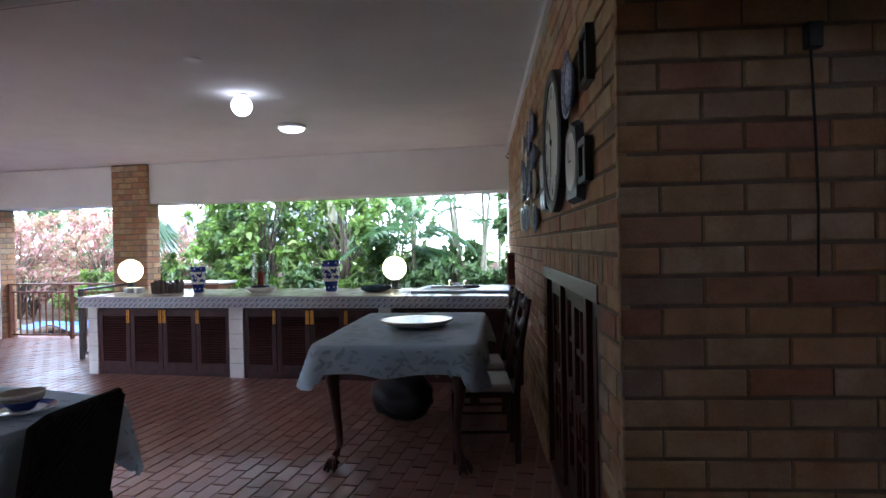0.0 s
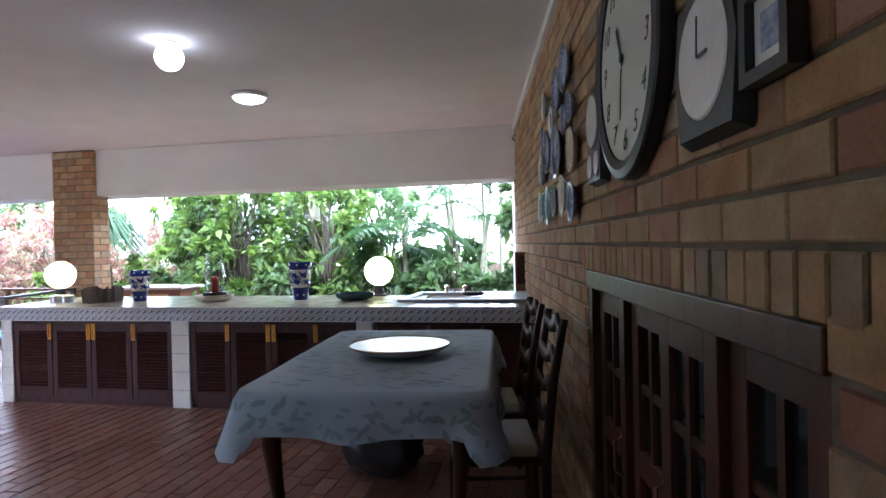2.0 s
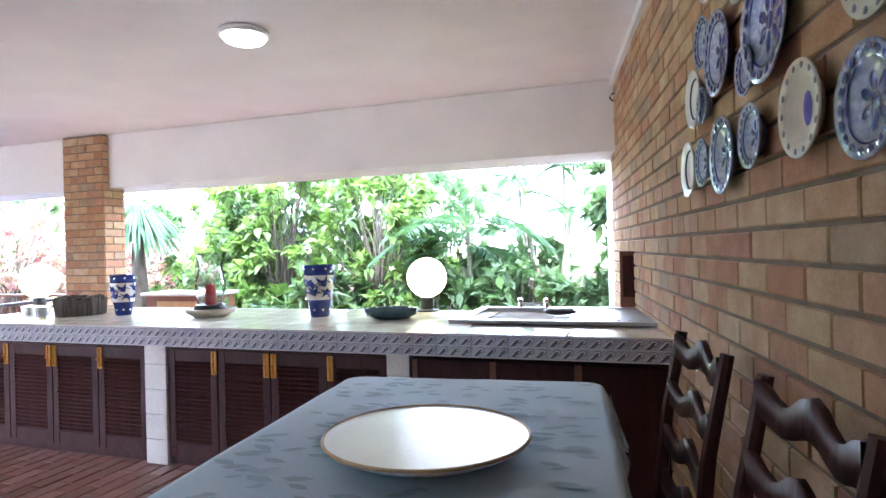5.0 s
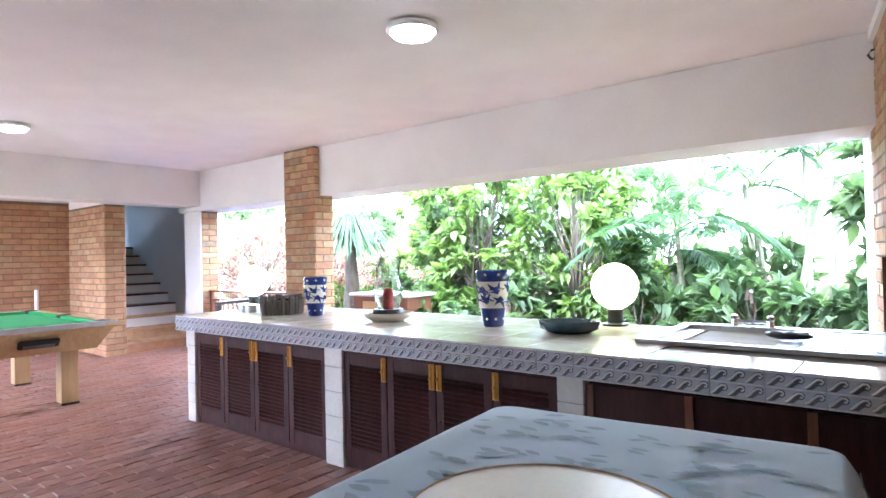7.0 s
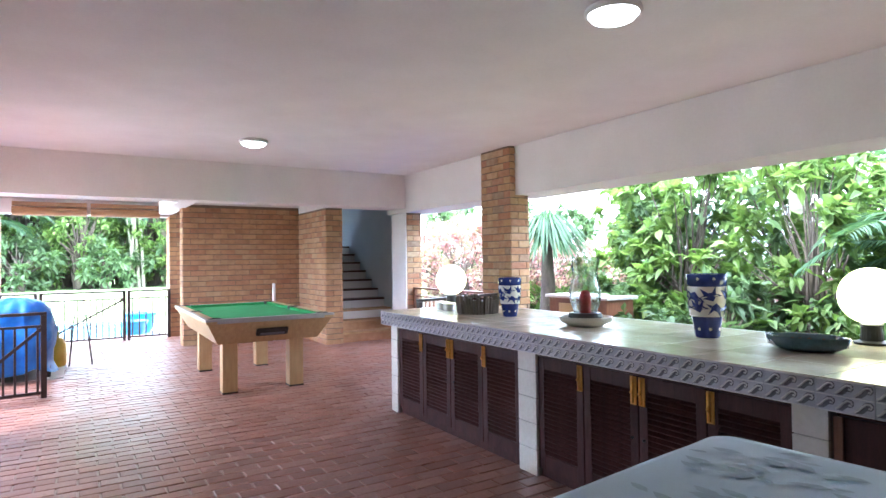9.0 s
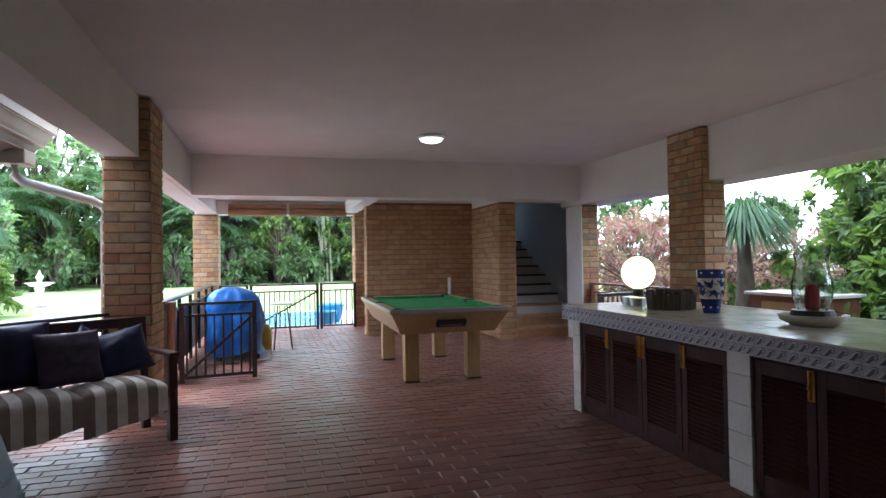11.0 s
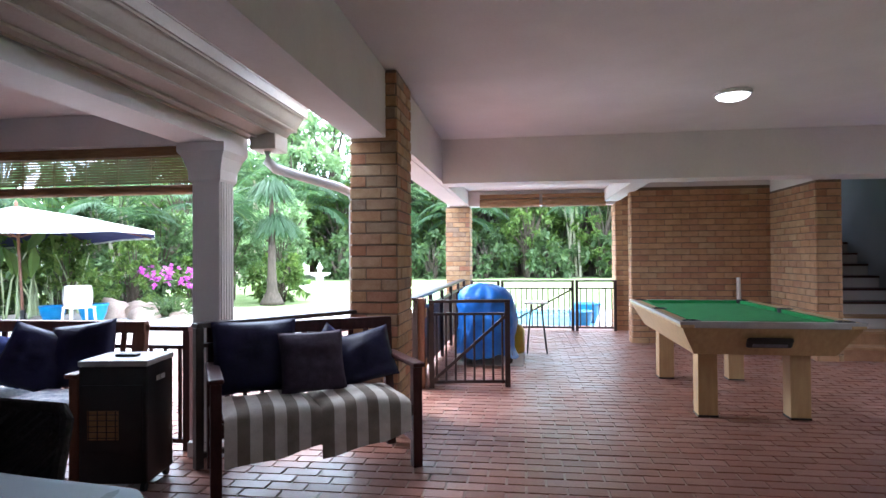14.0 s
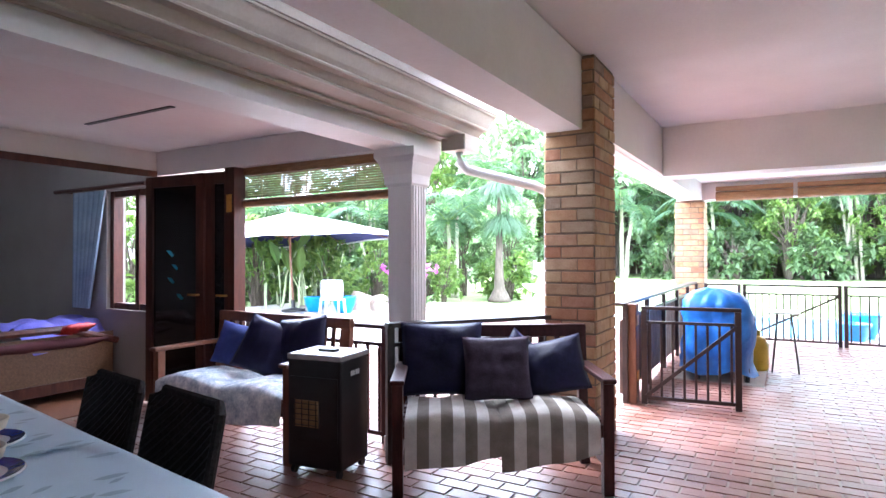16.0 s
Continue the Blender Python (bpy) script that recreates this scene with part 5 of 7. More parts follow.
def rail_panel(name, label, p, q, z0, z1, n, group="", posts=(), brace=0, mat=STEEL_BLACK, top_w=0.06):
    p, q = Vector((*p, 0)), Vector((*q, 0))
    t = thing(name, label, "railing" if "gate" not in name else "gate", Matrix.Translation(p) @ Matrix.Rotation(math.atan2(q.y - p.y, q.x - p.x), 4, "Z"), group=group)
    L = (q - p).length
    part("top_rail", box(0, L, -top_w / 2, top_w / 2, z1 - 0.03, z1, 0.004), mat, t)
    part("upper_rail", box(0.03, L - 0.03, -0.016, 0.016, z1 - 0.155, z1 - 0.13), mat, t)
    part("bottom_rail", box(0.03, L - 0.03, -0.016, 0.016, z0, z0 + 0.03), mat, t)
    me = finish("baluster", box(-0.010, 0.010, -0.010, 0.010, z0 + 0.03, z1 - 0.155), mat)
    for i in range(n):
        o = new("baluster", me)
        o.parent, o.matrix_basis = t, pose(0.03 + (L - 0.06) * (i + 0.5) / n, 0, 0)
    pm = finish("post", box(-0.025, 0.025, -0.025, 0.025, 0, z1 - 0.031, 0.003), mat)
    for f in (0.0, 1.0, *posts):
        o = new("post", pm)
        o.parent, o.matrix_basis = t, pose(0.026 + (L - 0.052) * f, 0, 0)
    if brace:
        a, b = (0.04, L - 0.04) if brace > 0 else (L - 0.04, 0.04)
        part("brace", bar((a, -0.022, z0 + 0.03), (b, -0.022, z1 - 0.16), 0.018, 0.03), mat, t)
    return t


rail_panel("garden_railing", "dark brown railing between brick piers", (-8.75, 8.30), (-6.52, 8.30), 0.04, 0.90, 17, posts=(0.55,), mat=MID_WOOD)
rail_panel("side_gate", "dark brown railing gate beside the counter", (-5.86, 6.72), (-6.20, 8.04), 0.05, 0.92, 8, mat=STEEL_BLACK)
rail_panel("open_gate", "dark metal barred gate standing open", (-7.425, 2.52), (-7.545, 3.32), 0.04, 0.87, 8, brace=1)
rail_panel("pool_gate", "dark metal pool gate with diagonal brace", (-12.1, 3.06), (-12.1, 4.33), 0.04, 0.88, 13, brace=1)
rail_panel("pool_fence", "dark metal pool fence panel", (-12.1, 4.35), (-12.1, 5.05), 0.04, 0.88, 6)
rail_panel("pool_fence", "dark metal pool fence panel beside the brick column", (-12.1, 2.52), (-12.1, 3.04), 0.04, 0.88, 5)
rail_panel("bench_railing", "dark brown railing behind the bench", (-5.02, 1.44), (-6.06, 2.20), 0.06, 0.90, 10, mat=STEEL_BLACK, top_w=0.09)
rail_panel("veranda_railing", "dark brown slatted veranda railing", (-5.36, -0.45), (-5.36, 1.22), 0.05, 0.84, 15, mat=DARK_WOOD, top_w=0.08)
pr = thing("panel_railing", "brown boarded railing running to the far column", "railing", pose(-12.15, 2.36, 0))
part("top_rail", box(0, 4.85, -0.05, 0.05, 0.87, 0.90, 0.004), STEEL_BLACK, pr)
for i in range(24):
    part("board", box(0.02 + i * 0.2, 0.205 + i * 0.2, -0.015, 0.015, 0.08, 0.74), DARK_FENCE, pr)
for i in range(6):
    part("post", box(0.0 + i * 0.955, 0.05 + i * 0.955, 0.017, 0.06, 0, 0.869), STEEL_BLACK, pr)
part("rail", box(0, 4.83, 0.017, 0.045, 0.74, 0.77), STEEL_BLACK, pr)
gp = thing("gate_post", "brown timber gate post with brass hinges", "post", pose(-7.42, 2.44, 0))
part("post", box(-0.06, 0.06, -0.05, 0.05, 0, 0.89, 0.006), MID_WOOD, gp)
for z in (0.2, 0.7):
    part("hinge", box(-0.035, 0.035, 0.05, 0.056, z, z + 0.09), BRASS, gp, "brass hinge")

# ---- pool table ----
pt = thing("pool_table", "oak-veneered pool table with green felt", "pool table", pose(-7.39, 5.275, 0, 0, 0, -1))
HX, HY, PZ = 1.18, 0.635, 0.80
for sx in (-0.765, 0.725):
    for sy in (-0.345, 0.345):
        lg = part("leg", box(sx - 0.075, sx + 0.075, sy - 0.075, sy + 0.075, 0.012, 0.60, 0.006), PALE_WOOD, pt)
        part("foot", box(sx - 0.077, sx + 0.077, sy - 0.077, sy + 0.077, 0.0, 0.016), BLACK, lg)
bm = bmesh.new()
lo = [bm.verts.new((x * (HX - 0.16), y * (HY - 0.13), PZ - 0.26)) for x, y in ((-1, -1), (1, -1), (1, 1), (-1, 1))]
hi = [bm.verts.new((x * (HX - 0.015), y * (HY - 0.015), PZ - 0.045)) for x, y in ((-1, -1), (1, -1), (1, 1), (-1, 1))]
bm.faces.new(lo[::-1]), bm.faces.new(hi)
for i in range(4):
    bm.faces.new((lo[i], lo[(i + 1) % 4], hi[(i + 1) % 4], hi[i]))
cabinet = part("cabinet", bm, PALE_WOOD, pt)
for f, (a, b, c, d) in enumerate(((-HX, HX, -HY, -HY + 0.10), (-HX, HX, HY - 0.10, HY), (-HX, -HX + 0.10, -HY + 0.10, HY - 0.10), (HX - 0.10, HX, -HY + 0.10, HY - 0.10))):
    part("top_rail", box(a, b, c, d, PZ - 0.044, PZ, 0.006), PALE_WOOD if f < 2 else GREY_METAL, pt)
part("rail_trim", box(-HX - 0.004, HX + 0.004, -HY - 0.004, -HY + 0.03, PZ - 0.02, PZ + 0.003, 0.003), GREY_METAL, pt, "grey metal edge trim")
part("rail_trim", box(HX - 0.03, HX + 0.005, -HY - 0.004, HY + 0.004, PZ - 0.02, PZ + 0.004, 0.003), GREY_METAL, pt, "grey metal edge trim")
part("felt", box(-HX + 0.10, HX - 0.10, -HY + 0.10, HY - 0.10, PZ - 0.044, PZ - 0.03), GREEN_FELT, pt, "green felt bed")
for a, b, c, d in ((-HX + 0.17, -0.07, -HY + 0.10, -HY + 0.145), (0.07, HX - 0.17, -HY + 0.10, -HY + 0.145), (-HX + 0.17, -0.07, HY - 0.145, HY - 0.10), (0.07, HX - 0.17, HY - 0.145, HY - 0.10), (-HX + 0.10, -HX + 0.145, -HY + 0.17, HY - 0.17), (HX - 0.145, HX - 0.10, -HY + 0.17, HY - 0.17)):
    part("cushion", box(a, b, c, d, PZ - 0.03, PZ + 0.002, 0.006), GREEN_FELT, pt, "green felt cushion")
for x, y in ((-HX + 0.10, -HY + 0.10), (HX - 0.10, -HY + 0.10), (-HX + 0.10, HY - 0.10), (HX - 0.10, HY - 0.10), (0, -HY + 0.085), (0, HY - 0.085)):
    part("pocket", lathe([(0.062, PZ - 0.04), (0.066, PZ + 0.006), (0.05, PZ + 0.007), (0.048, PZ - 0.02), (0, PZ - 0.025)], 18, Matrix.Translation((x, y, 0))), BLACK, pt, "black rubber pocket")
slope = math.degrees(math.atan2(0.145, 0.215))
rt = part("ball_return", box(-0.16, 0.16, -0.02, 0.01, -0.045, 0.045, 0.02), BLACK, pt, "black ball return opening", pose(HX - 0.055, 0.0, PZ - 0.15, 0, 0, 90) @ pose(0, 0, 0, slope * 0.98))
part("return_tray", box(-0.12, 0.12, -0.028, -0.018, -0.025, 0.0), WAVE_DARK, rt)
cue = thing("white_pipe", "short white plastic pipe against the brick wall", "pipe", pose(-10.40, 6.46, 0))
part("pipe", tube([(0, 0, 0), (0, 0, 0.98)], 0.027, 14), WHITE_PAINT, cue)

# ---- barbecue and clutter by the far column ----
bq = thing("covered_barbecue", "kettle barbecue under a bright blue tarpaulin", "barbecue", pose(-9.05, 2.98, 0, 0, 0, 10))
bm = bmesh.new()
rings = []
for k in range(15):
    f = k / 14
    z = 0.10 + 0.86 * f
    s = 1.0 - 0.10 * f if f < 0.7 else 0.93 * max(0.0, 1 - ((f - 0.7) / 0.305) ** 3) ** 0.5 + 0.02
    ring = []
    for i in range(40):
        a = i * 2 * math.pi / 40
        w = 1 + (0.05 * math.sin(7 * a + 2 * f) + 0.03 * math.sin(13 * a)) * (1 - 0.6 * f) + 0.13 * noise.noise(Vector((math.cos(a) * 3, math.sin(a) * 3, z * 5))) + 0.10 * noise.noise(Vector((math.cos(a) * 8, math.sin(a) * 8, z * 12)))
        sq = (abs(math.cos(a)) ** 5 + abs(math.sin(a)) ** 5) ** -0.2
        ring.append(bm.verts.new((0.47 * s * w * sq * math.cos(a), 0.34 * s * w * sq * math.sin(a), z + 0.02 * math.sin(5 * a) * (1 - f) + 0.05 * noise.noise(Vector((math.cos(a) * 2, math.sin(a) * 2, 3 + f)))))) 
    rings.append(ring)
for a, b in zip(rings, rings[1:]):
    for i in range(40):
        bm.faces.new((a[i], a[(i + 1) % 40], b[(i + 1) % 40], b[i]))
bm.faces.new(rings[-1])
part("cover", bm, TARP, bq, "crumpled blue tarpaulin cover", smooth=True)
for sx in (-0.3, 0.3):
    part("wheel", lathe([(0.02, -0.02), (0.08, -0.02), (0.085, 0.0), (0.08, 0.02), (0.02, 0.02)], 18, pose(sx, 0.26, 0.085, 90)), BLACK, bq)
    part("leg", tube([(sx, -0.2, 0), (sx, -0.2, 0.2)], 0.015), BLACK, bq)
part("shelf", box(-0.33, 0.33, -0.22, 0.24, 0.14, 0.16), BLACK, bq)
gb = thing("gas_bottle", "yellow gas bottle beside the barbecue", "gas bottle", pose(-9.62, 3.32, 0))
part("body", lathe([(0.0, 0.0), (0.13, 0.0), (0.15, 0.04), (0.15, 0.30), (0.11, 0.38), (0.04, 0.40), (0, 0.40)], 20), YELLOW, gb, smooth=True)
part("collar", lathe([(0.07, 0.40), (0.07, 0.46), (0.06, 0.46), (0.06, 0.40)], 16, cap=False), YELLOW, gb)
sd = thing("side_stand", "thin-legged small white side table", "side table", pose(-9.75, 3.62, 0))
part("tabletop", box(-0.2, 0.2, -0.16, 0.16, 0.66, 0.68, 0.004), WHITE_PAINT, sd)
for a, b in ((-0.16, -0.1), (0.16, -0.1), (-0.16, 0.12), (0.16, 0.12)):
    part("leg", tube([(a * 1.2, b * 1.2, 0), (a * 0.6, b * 0.6, 0.66)], 0.010), STEEL_BLACK, sd)
mt = thing("floor_mat", "pale board on the floor under the barbecue", "mat", pose(-9.2, 3.0, 0.0))
part("board", box(-0.55, 0.55, -0.42, 0.45, 0.001, 0.012), PAVING, mt)

# ---- white veranda column, gutter, downpipe ----
wc = thing("veranda_column", "white fluted square veranda column with flared cap", "column", pose(-5.34, 1.39, 0))
part("shaft", box(-0.095, 0.095, -0.095, 0.095, 0.0, 1.86, 0.006), WHITE_PAINT, wc)
for i in range(5):
    o = -0.068 + i * 0.034
    part("flute", box(o - 0.011, o + 0.011, 0.096, 0.104, 0.12, 1.84, 0.003), WHITE_PAINT, wc)
part("base", box(-0.12, 0.12, -0.12, 0.12, 0.0, 0.10, 0.01), WHITE_PAINT, wc)
bm = bmesh.new()
rings = []
for s, z in ((0.098, 1.80), (0.112, 1.82), (0.115, 1.88), (0.14, 1.96), (0.165, 2.0), (0.165, 2.056)):
    rings.append([bm.verts.new((x * s, y * s, z)) for x, y in ((-1, -1), (1, -1), (1, 1), (-1, 1))])
for a, b in zip(rings, rings[1:]):
    for i in range(4):
        bm.faces.new((a[i], a[(i + 1) % 4], b[(i + 1) % 4], b[i]))
bm.faces.new(rings[0][::-1]), bm.faces.new(rings[-1])
part("capital", bm, WHITE_PAINT, wc)

GUTTER_PAINT = surface("cream_gutter_paint", (0.33, 0.29, 0.235), (0.42, 0.375, 0.31), 4, 0.45, 0.05, 60)
gt = thing("gutter", "cream painted moulded roof gutter along the veranda", "gutter", pose(-5.78, 1.52, 2.12))
prof = [(0.0, 0.03), (0.10, 0.03), (0.20, 0.06), (0.24, 0.10), (0.27, 0.105), (0.30, 0.14), (0.34, 0.20), (0.37, 0.205), (0.37, 0.27), (0.35, 0.27), (0.0, 0.25)]
bm = bmesh.new()
a = [bm.verts.new((0, y, z)) for y, z in prof]
b = [bm.verts.new((9.0, y, z)) for y, z in prof]
for i in range(len(prof)):
    bm.faces.new((a[i], a[(i + 1) % len(prof)], b[(i + 1) % len(prof)], b[i]))
bm.faces.new(a[::-1]), bm.faces.new(b)
part("trough", bm, GUTTER_PAINT, gt)
part("fascia", box(0.15, 9.0, -0.016, -0.002, 0.05, 0.26), WHITE_PAINT, gt, "white fascia board")
part("lip", box(0.0, 9.0, 0.362, 0.376, 0.268, 0.285), GUTTER_PAINT, gt)
part("outlet", box(0.06, 0.28, 0.05, 0.24, -0.06, 0.05, 0.01), GUTTER_PAINT, gt)
for y, z, r in ((0.02, 0.026, 0.007), (0.10, 0.026, 0.009), (0.205, 0.058, 0.008), (0.285, 0.108, 0.009), (0.352, 0.20, 0.008)):
    part("bead", tube([(0.01, y, z), (9.0, y, z)], r, 6), GUTTER_PAINT, gt, "rounded bead along the gutter")
structure("roof_veranda", box(-5.7, 3.3, -1.6, 1.75, 2.425, 2.5), ROOF_TILE, "grey veranda roof edge", "roof")
dp = thing("downpipe", "white plastic downpipe beside the brick column", "downpipe")
part("pipe", tube([(-5.60, 1.66, 2.07), (-5.60, 1.66, 1.99), (-5.64, 1.70, 1.94), (-6.02, 2.06, 1.84), (-6.09, 2.13, 1.80), (-6.10, 2.14, 1.70), (-6.10, 2.14, 0.0)], 0.036, 12), WHITE_PAINT, dp, smooth=True)

# ---- bamboo blinds ----


def bamboo_blind(at, w, h, roll, label):
    t = thing("bamboo_blind", label, "blind", at, group="bamboo blinds")
    part("valance", box(-w / 2, w / 2, -0.02, 0.02, -0.07, 0.0, 0.004), BAMBOO, t)
    slat = finish("slat", box(-w / 2, w / 2, -0.003, 0.003, -0.0077, 0.0077), BAMBOO)
    n = int((h - 0.07 - roll) / 0.019)
    for k in range(n):
        o = new("slat", slat)
        o.parent, o.matrix_basis = t, pose(0, 0, -0.08 - k * 0.019)
    bm = bmesh.new()
    for k in range(int(w / 0.25)):
        x = -w / 2 + 0.12 + k * 0.25
        add_box(bm, x - 0.004, x + 0.004, -0.005, 0.005, -h + roll, -0.07)
    if n > 0:
        part("cord", bm, BAMBOO, t)["kind"] = "stuff"
    part("roll", tube([(-w / 2, 0, -h + roll / 2), (w / 2, 0, -h + roll / 2)], roll / 2, 14), BAMBOO, t, "rolled bamboo bottom")


bamboo_blind(pose(-5.42, 0.36, 2.085, 0, 0, 90), 1.70, 0.34, 0.07, "half-rolled brown bamboo blind over the veranda opening")
bamboo_blind(pose(-12.13, 3.22, 2.40, 0, 0, 90), 1.05, 0.23, 0.15, "rolled-up brown bamboo blind at the far opening")
bamboo_blind(pose(-12.13, 4.34, 2.40, 0, 0, 90), 1.08, 0.23, 0.15, "rolled-up brown bamboo blind at the far opening")

# ---- benches and cushions ----


def cushion(name, material, at, w, h, d, label, category="cushion", seed=0, ribs=0):
    bm = bmesh.new()
    n = 16
    front, back = [], []
    for sgn, store in ((-1, front), (1, back)):
        for i in range(n + 1):
            row = []
            for j in range(n + 1):
                u, v = i / n * 2 - 1, j / n * 2 - 1
                edge = max(0.0, (1 - abs(u) ** 2.6)) ** 0.55 * max(0.0, (1 - abs(v) ** 2.6)) ** 0.55
                pin = 1 - 0.07 * (1 - abs(u)) * abs(v) ** 3
                x = w / 2 * u * (1 - 0.06 * (1 - abs(v) ** 2))
                z = h / 2 * v * (1 - 0.06 * (1 - abs(u) ** 2))
                y = sgn * d / 2 * edge * (1 + 0.25 * noise.noise(Vector((u * 1.7, v * 1.7, seed + sgn)))) + (0.012 * noise.noise(Vector((u * 4, v * 4, seed))) if edge > 0 else 0)
                if ribs:
                    y += sgn * 0.006 * math.sin(v * ribs) * edge
                row.append((x, y, z + h / 2))
            store.append(row)
    fv = [[bm.verts.new(p) for p in row] for row in front]
    bv = [[bm.verts.new(p) if 0 < i < n and 0 < j < n else fv[i][j] for j, p in enumerate(row)] for i, row in enumerate(back)]
    for i in range(n):
        for j in range(n):
            bm.faces.new((fv[i][j], fv[i + 1][j], fv[i + 1][j + 1], fv[i][j + 1]))
            bm.faces.new((bv[i][j + 1], bv[i + 1][j + 1], bv[i + 1][j], bv[i][j]))
    return tagged(part(name, bm, material, at=at, smooth=True), label, category)


def bench(at, w, label, mat, slats):
    t = thing("garden_bench", label, "bench", at)
    for x in (0.03, w - 0.03):
        part("front_leg", box(x - 0.03, x + 0.03, -0.03, 0.03, 0, 0.62, 0.006), mat, t)
        part("back_leg", bar((x, 0.50, 0), (x, 0.60, 0.86), 0.06, 0.05, 0.005), mat, t)
        part("armrest", box(x - 0.04, x + 0.04, -0.06, 0.55, 0.62, 0.65, 0.012), mat, t)
        part("side_rail", box(x - 0.02, x + 0.02, 0.0, 0.5, 0.33, 0.38), mat, t)
        part("stretcher", box(x - 0.018, x + 0.018, 0.0, 0.5, 0.15, 0.19), mat, t)
    part("front_rail", box(0.03, w - 0.03, -0.02, 0.02, 0.32, 0.39, 0.004), mat, t)
    for k in range(5):
        part("seat_slat", box(0.05, w - 0.05, 0.02 + k * 0.1, 0.095 + k * 0.1, 0.39, 0.41, 0.004), mat, t)
    part("back_top", box(0.0, w, 0.565, 0.615, 0.80, 0.88, 0.01), mat, t)
    part("back_bottom", box(0.05, w - 0.05, 0.53, 0.56, 0.46, 0.51), mat, t)
    for k in range(slats):
        x = 0.08 + (w - 0.16) * k / (slats - 1)
        part("back_slat", bar((x, 0.545, 0.50), (x, 0.588, 0.81), 0.035, 0.014), mat, t)
    return t


def throw(at, x0, x1, label, stripes, seed, depth=0.46, hang=0.22):
    """A woollen throw over a seat: a padded top and a front fall, in stripes across."""
    t = thing("seat_throw", label, "throw", at, group="seat throws")
    n = len(stripes)
    for k, mat in enumerate(stripes):
        bm = bmesh.new()
        a, b = x0 + (x1 - x0) * k / n, x0 + (x1 - x0) * (k + 1) / n
        path = [(depth, 0.03), (depth * 0.75, 0.055), (depth * 0.4, 0.06), (depth * 0.1, 0.058), (-0.02, 0.045), (-0.05, 0.005), (-0.055, -0.08), (-0.06, -hang * 0.7), (-0.062, -hang)]
        rows = []
        m = 4
        for i in range(m + 1):
            x = a + (b - a) * i / m
            f = (x - x0) / (x1 - x0)
            puff = 0.35 + 0.75 * math.sin(math.pi * min(1, max(0, f))) ** 0.5
            rows.append([(x, y + 0.012 * noise.noise(Vector((x * 5, z * 9, seed))), 0.41 + z * (puff if z > 0 else 0.82 + 0.36 * (1 - f) + 0.08 * noise.noise(Vector((x * 4, seed, 0)))) + 0.016 * noise.noise(Vector((x * 6, y * 6, seed + 3)))) for y, z in path])
        top = [[bm.verts.new(p) for p in r] for r in rows]
        low = [[bm.verts.new((p[0], p[1] + (0.012 if p[2] < 0.42 else 0), p[2] - (0.014 if p[2] >= 0.42 else 0))) for p in r] for r in rows]
        for i in range(m):
            for j in range(len(path) - 1):
                bm.faces.new((top[i][j], top[i + 1][j], top[i + 1][j + 1], top[i][j + 1]))
                bm.faces.new((low[i][j + 1], low[i + 1][j + 1], low[i + 1][j], low[i][j]))
        part("stripe", bm, mat, t, "cream wool stripe" if mat is FUR_LIGHT else "taupe wool stripe" if mat is FUR_DARK else "", smooth=True)
    return t


B1 = pose(-4.62, 1.77, 0, 0, 0, 121.3)
bench(B1, 1.225, "dark wooden garden bench with armrests before the railing", DARK_WOOD, 11)
st = [FUR_LIGHT, FUR_DARK]
throw(B1, 0.07, 0.60, "striped cream and taupe wool throw on the bench", [st[k % 2] for k in range(8)], 2)
throw(B1, 0.60, 1.14, "striped cream and taupe wool throw on the bench", [st[(k + 1) % 2] for k in range(8)], 6)
cushion("cushion", NAVY, B1 @ pose(0.28, 0.38, 0.46, -14, 0, 0), 0.52, 0.46, 0.16, "dark navy satin cushion on the bench", seed=1)
cushion("cushion", NAVY, B1 @ pose(0.68, 0.45, 0.50, -12, 38, 0), 0.34, 0.34, 0.12, "dark navy cushion standing on its corner", seed=2)
cushion("cushion", PLUM, B1 @ pose(0.62, 0.25, 0.46, -18, 0, 4), 0.42, 0.39, 0.13, "plum ribbed knitted cushion on the bench", seed=3, ribs=40)
cushion("cushion", NAVY, B1 @ pose(0.99, 0.36, 0.47, -20, -12, -8), 0.44, 0.35, 0.17, "shiny navy satin cushion on the bench", seed=4)

B2 = pose(-4.70, -0.46, 0, 0, 0, 90)
bench(B2, 1.40, "brown slatted wooden bench beside the folding doors", MID_WOOD, 16)
throw(B2, 0.06, 0.72, "blue and white patterned seat pad with pale fringe", [FLORAL], 8, hang=0.16)
throw(B2, 0.72, 1.34, "blue and white patterned seat pad with pale fringe", [FLORAL], 9, hang=0.19)
cushion("cushion", ROYAL, B2 @ pose(0.38, 0.38, 0.47, -20, 8, 10), 0.44, 0.34, 0.14, "royal blue cotton cushion on the slatted bench", seed=5)
cushion("cushion", NAVY, B2 @ pose(0.72, 0.30, 0.46, -22, 18, 20), 0.44, 0.42, 0.13, "navy frilled cushion on the slatted bench", seed=6)
cushion("cushion", NAVY, B2 @ pose(1.06, 0.42, 0.47, -12, -8, 0), 0.48, 0.42, 0.14, "large navy satin cushion on the slatted bench", seed=7)

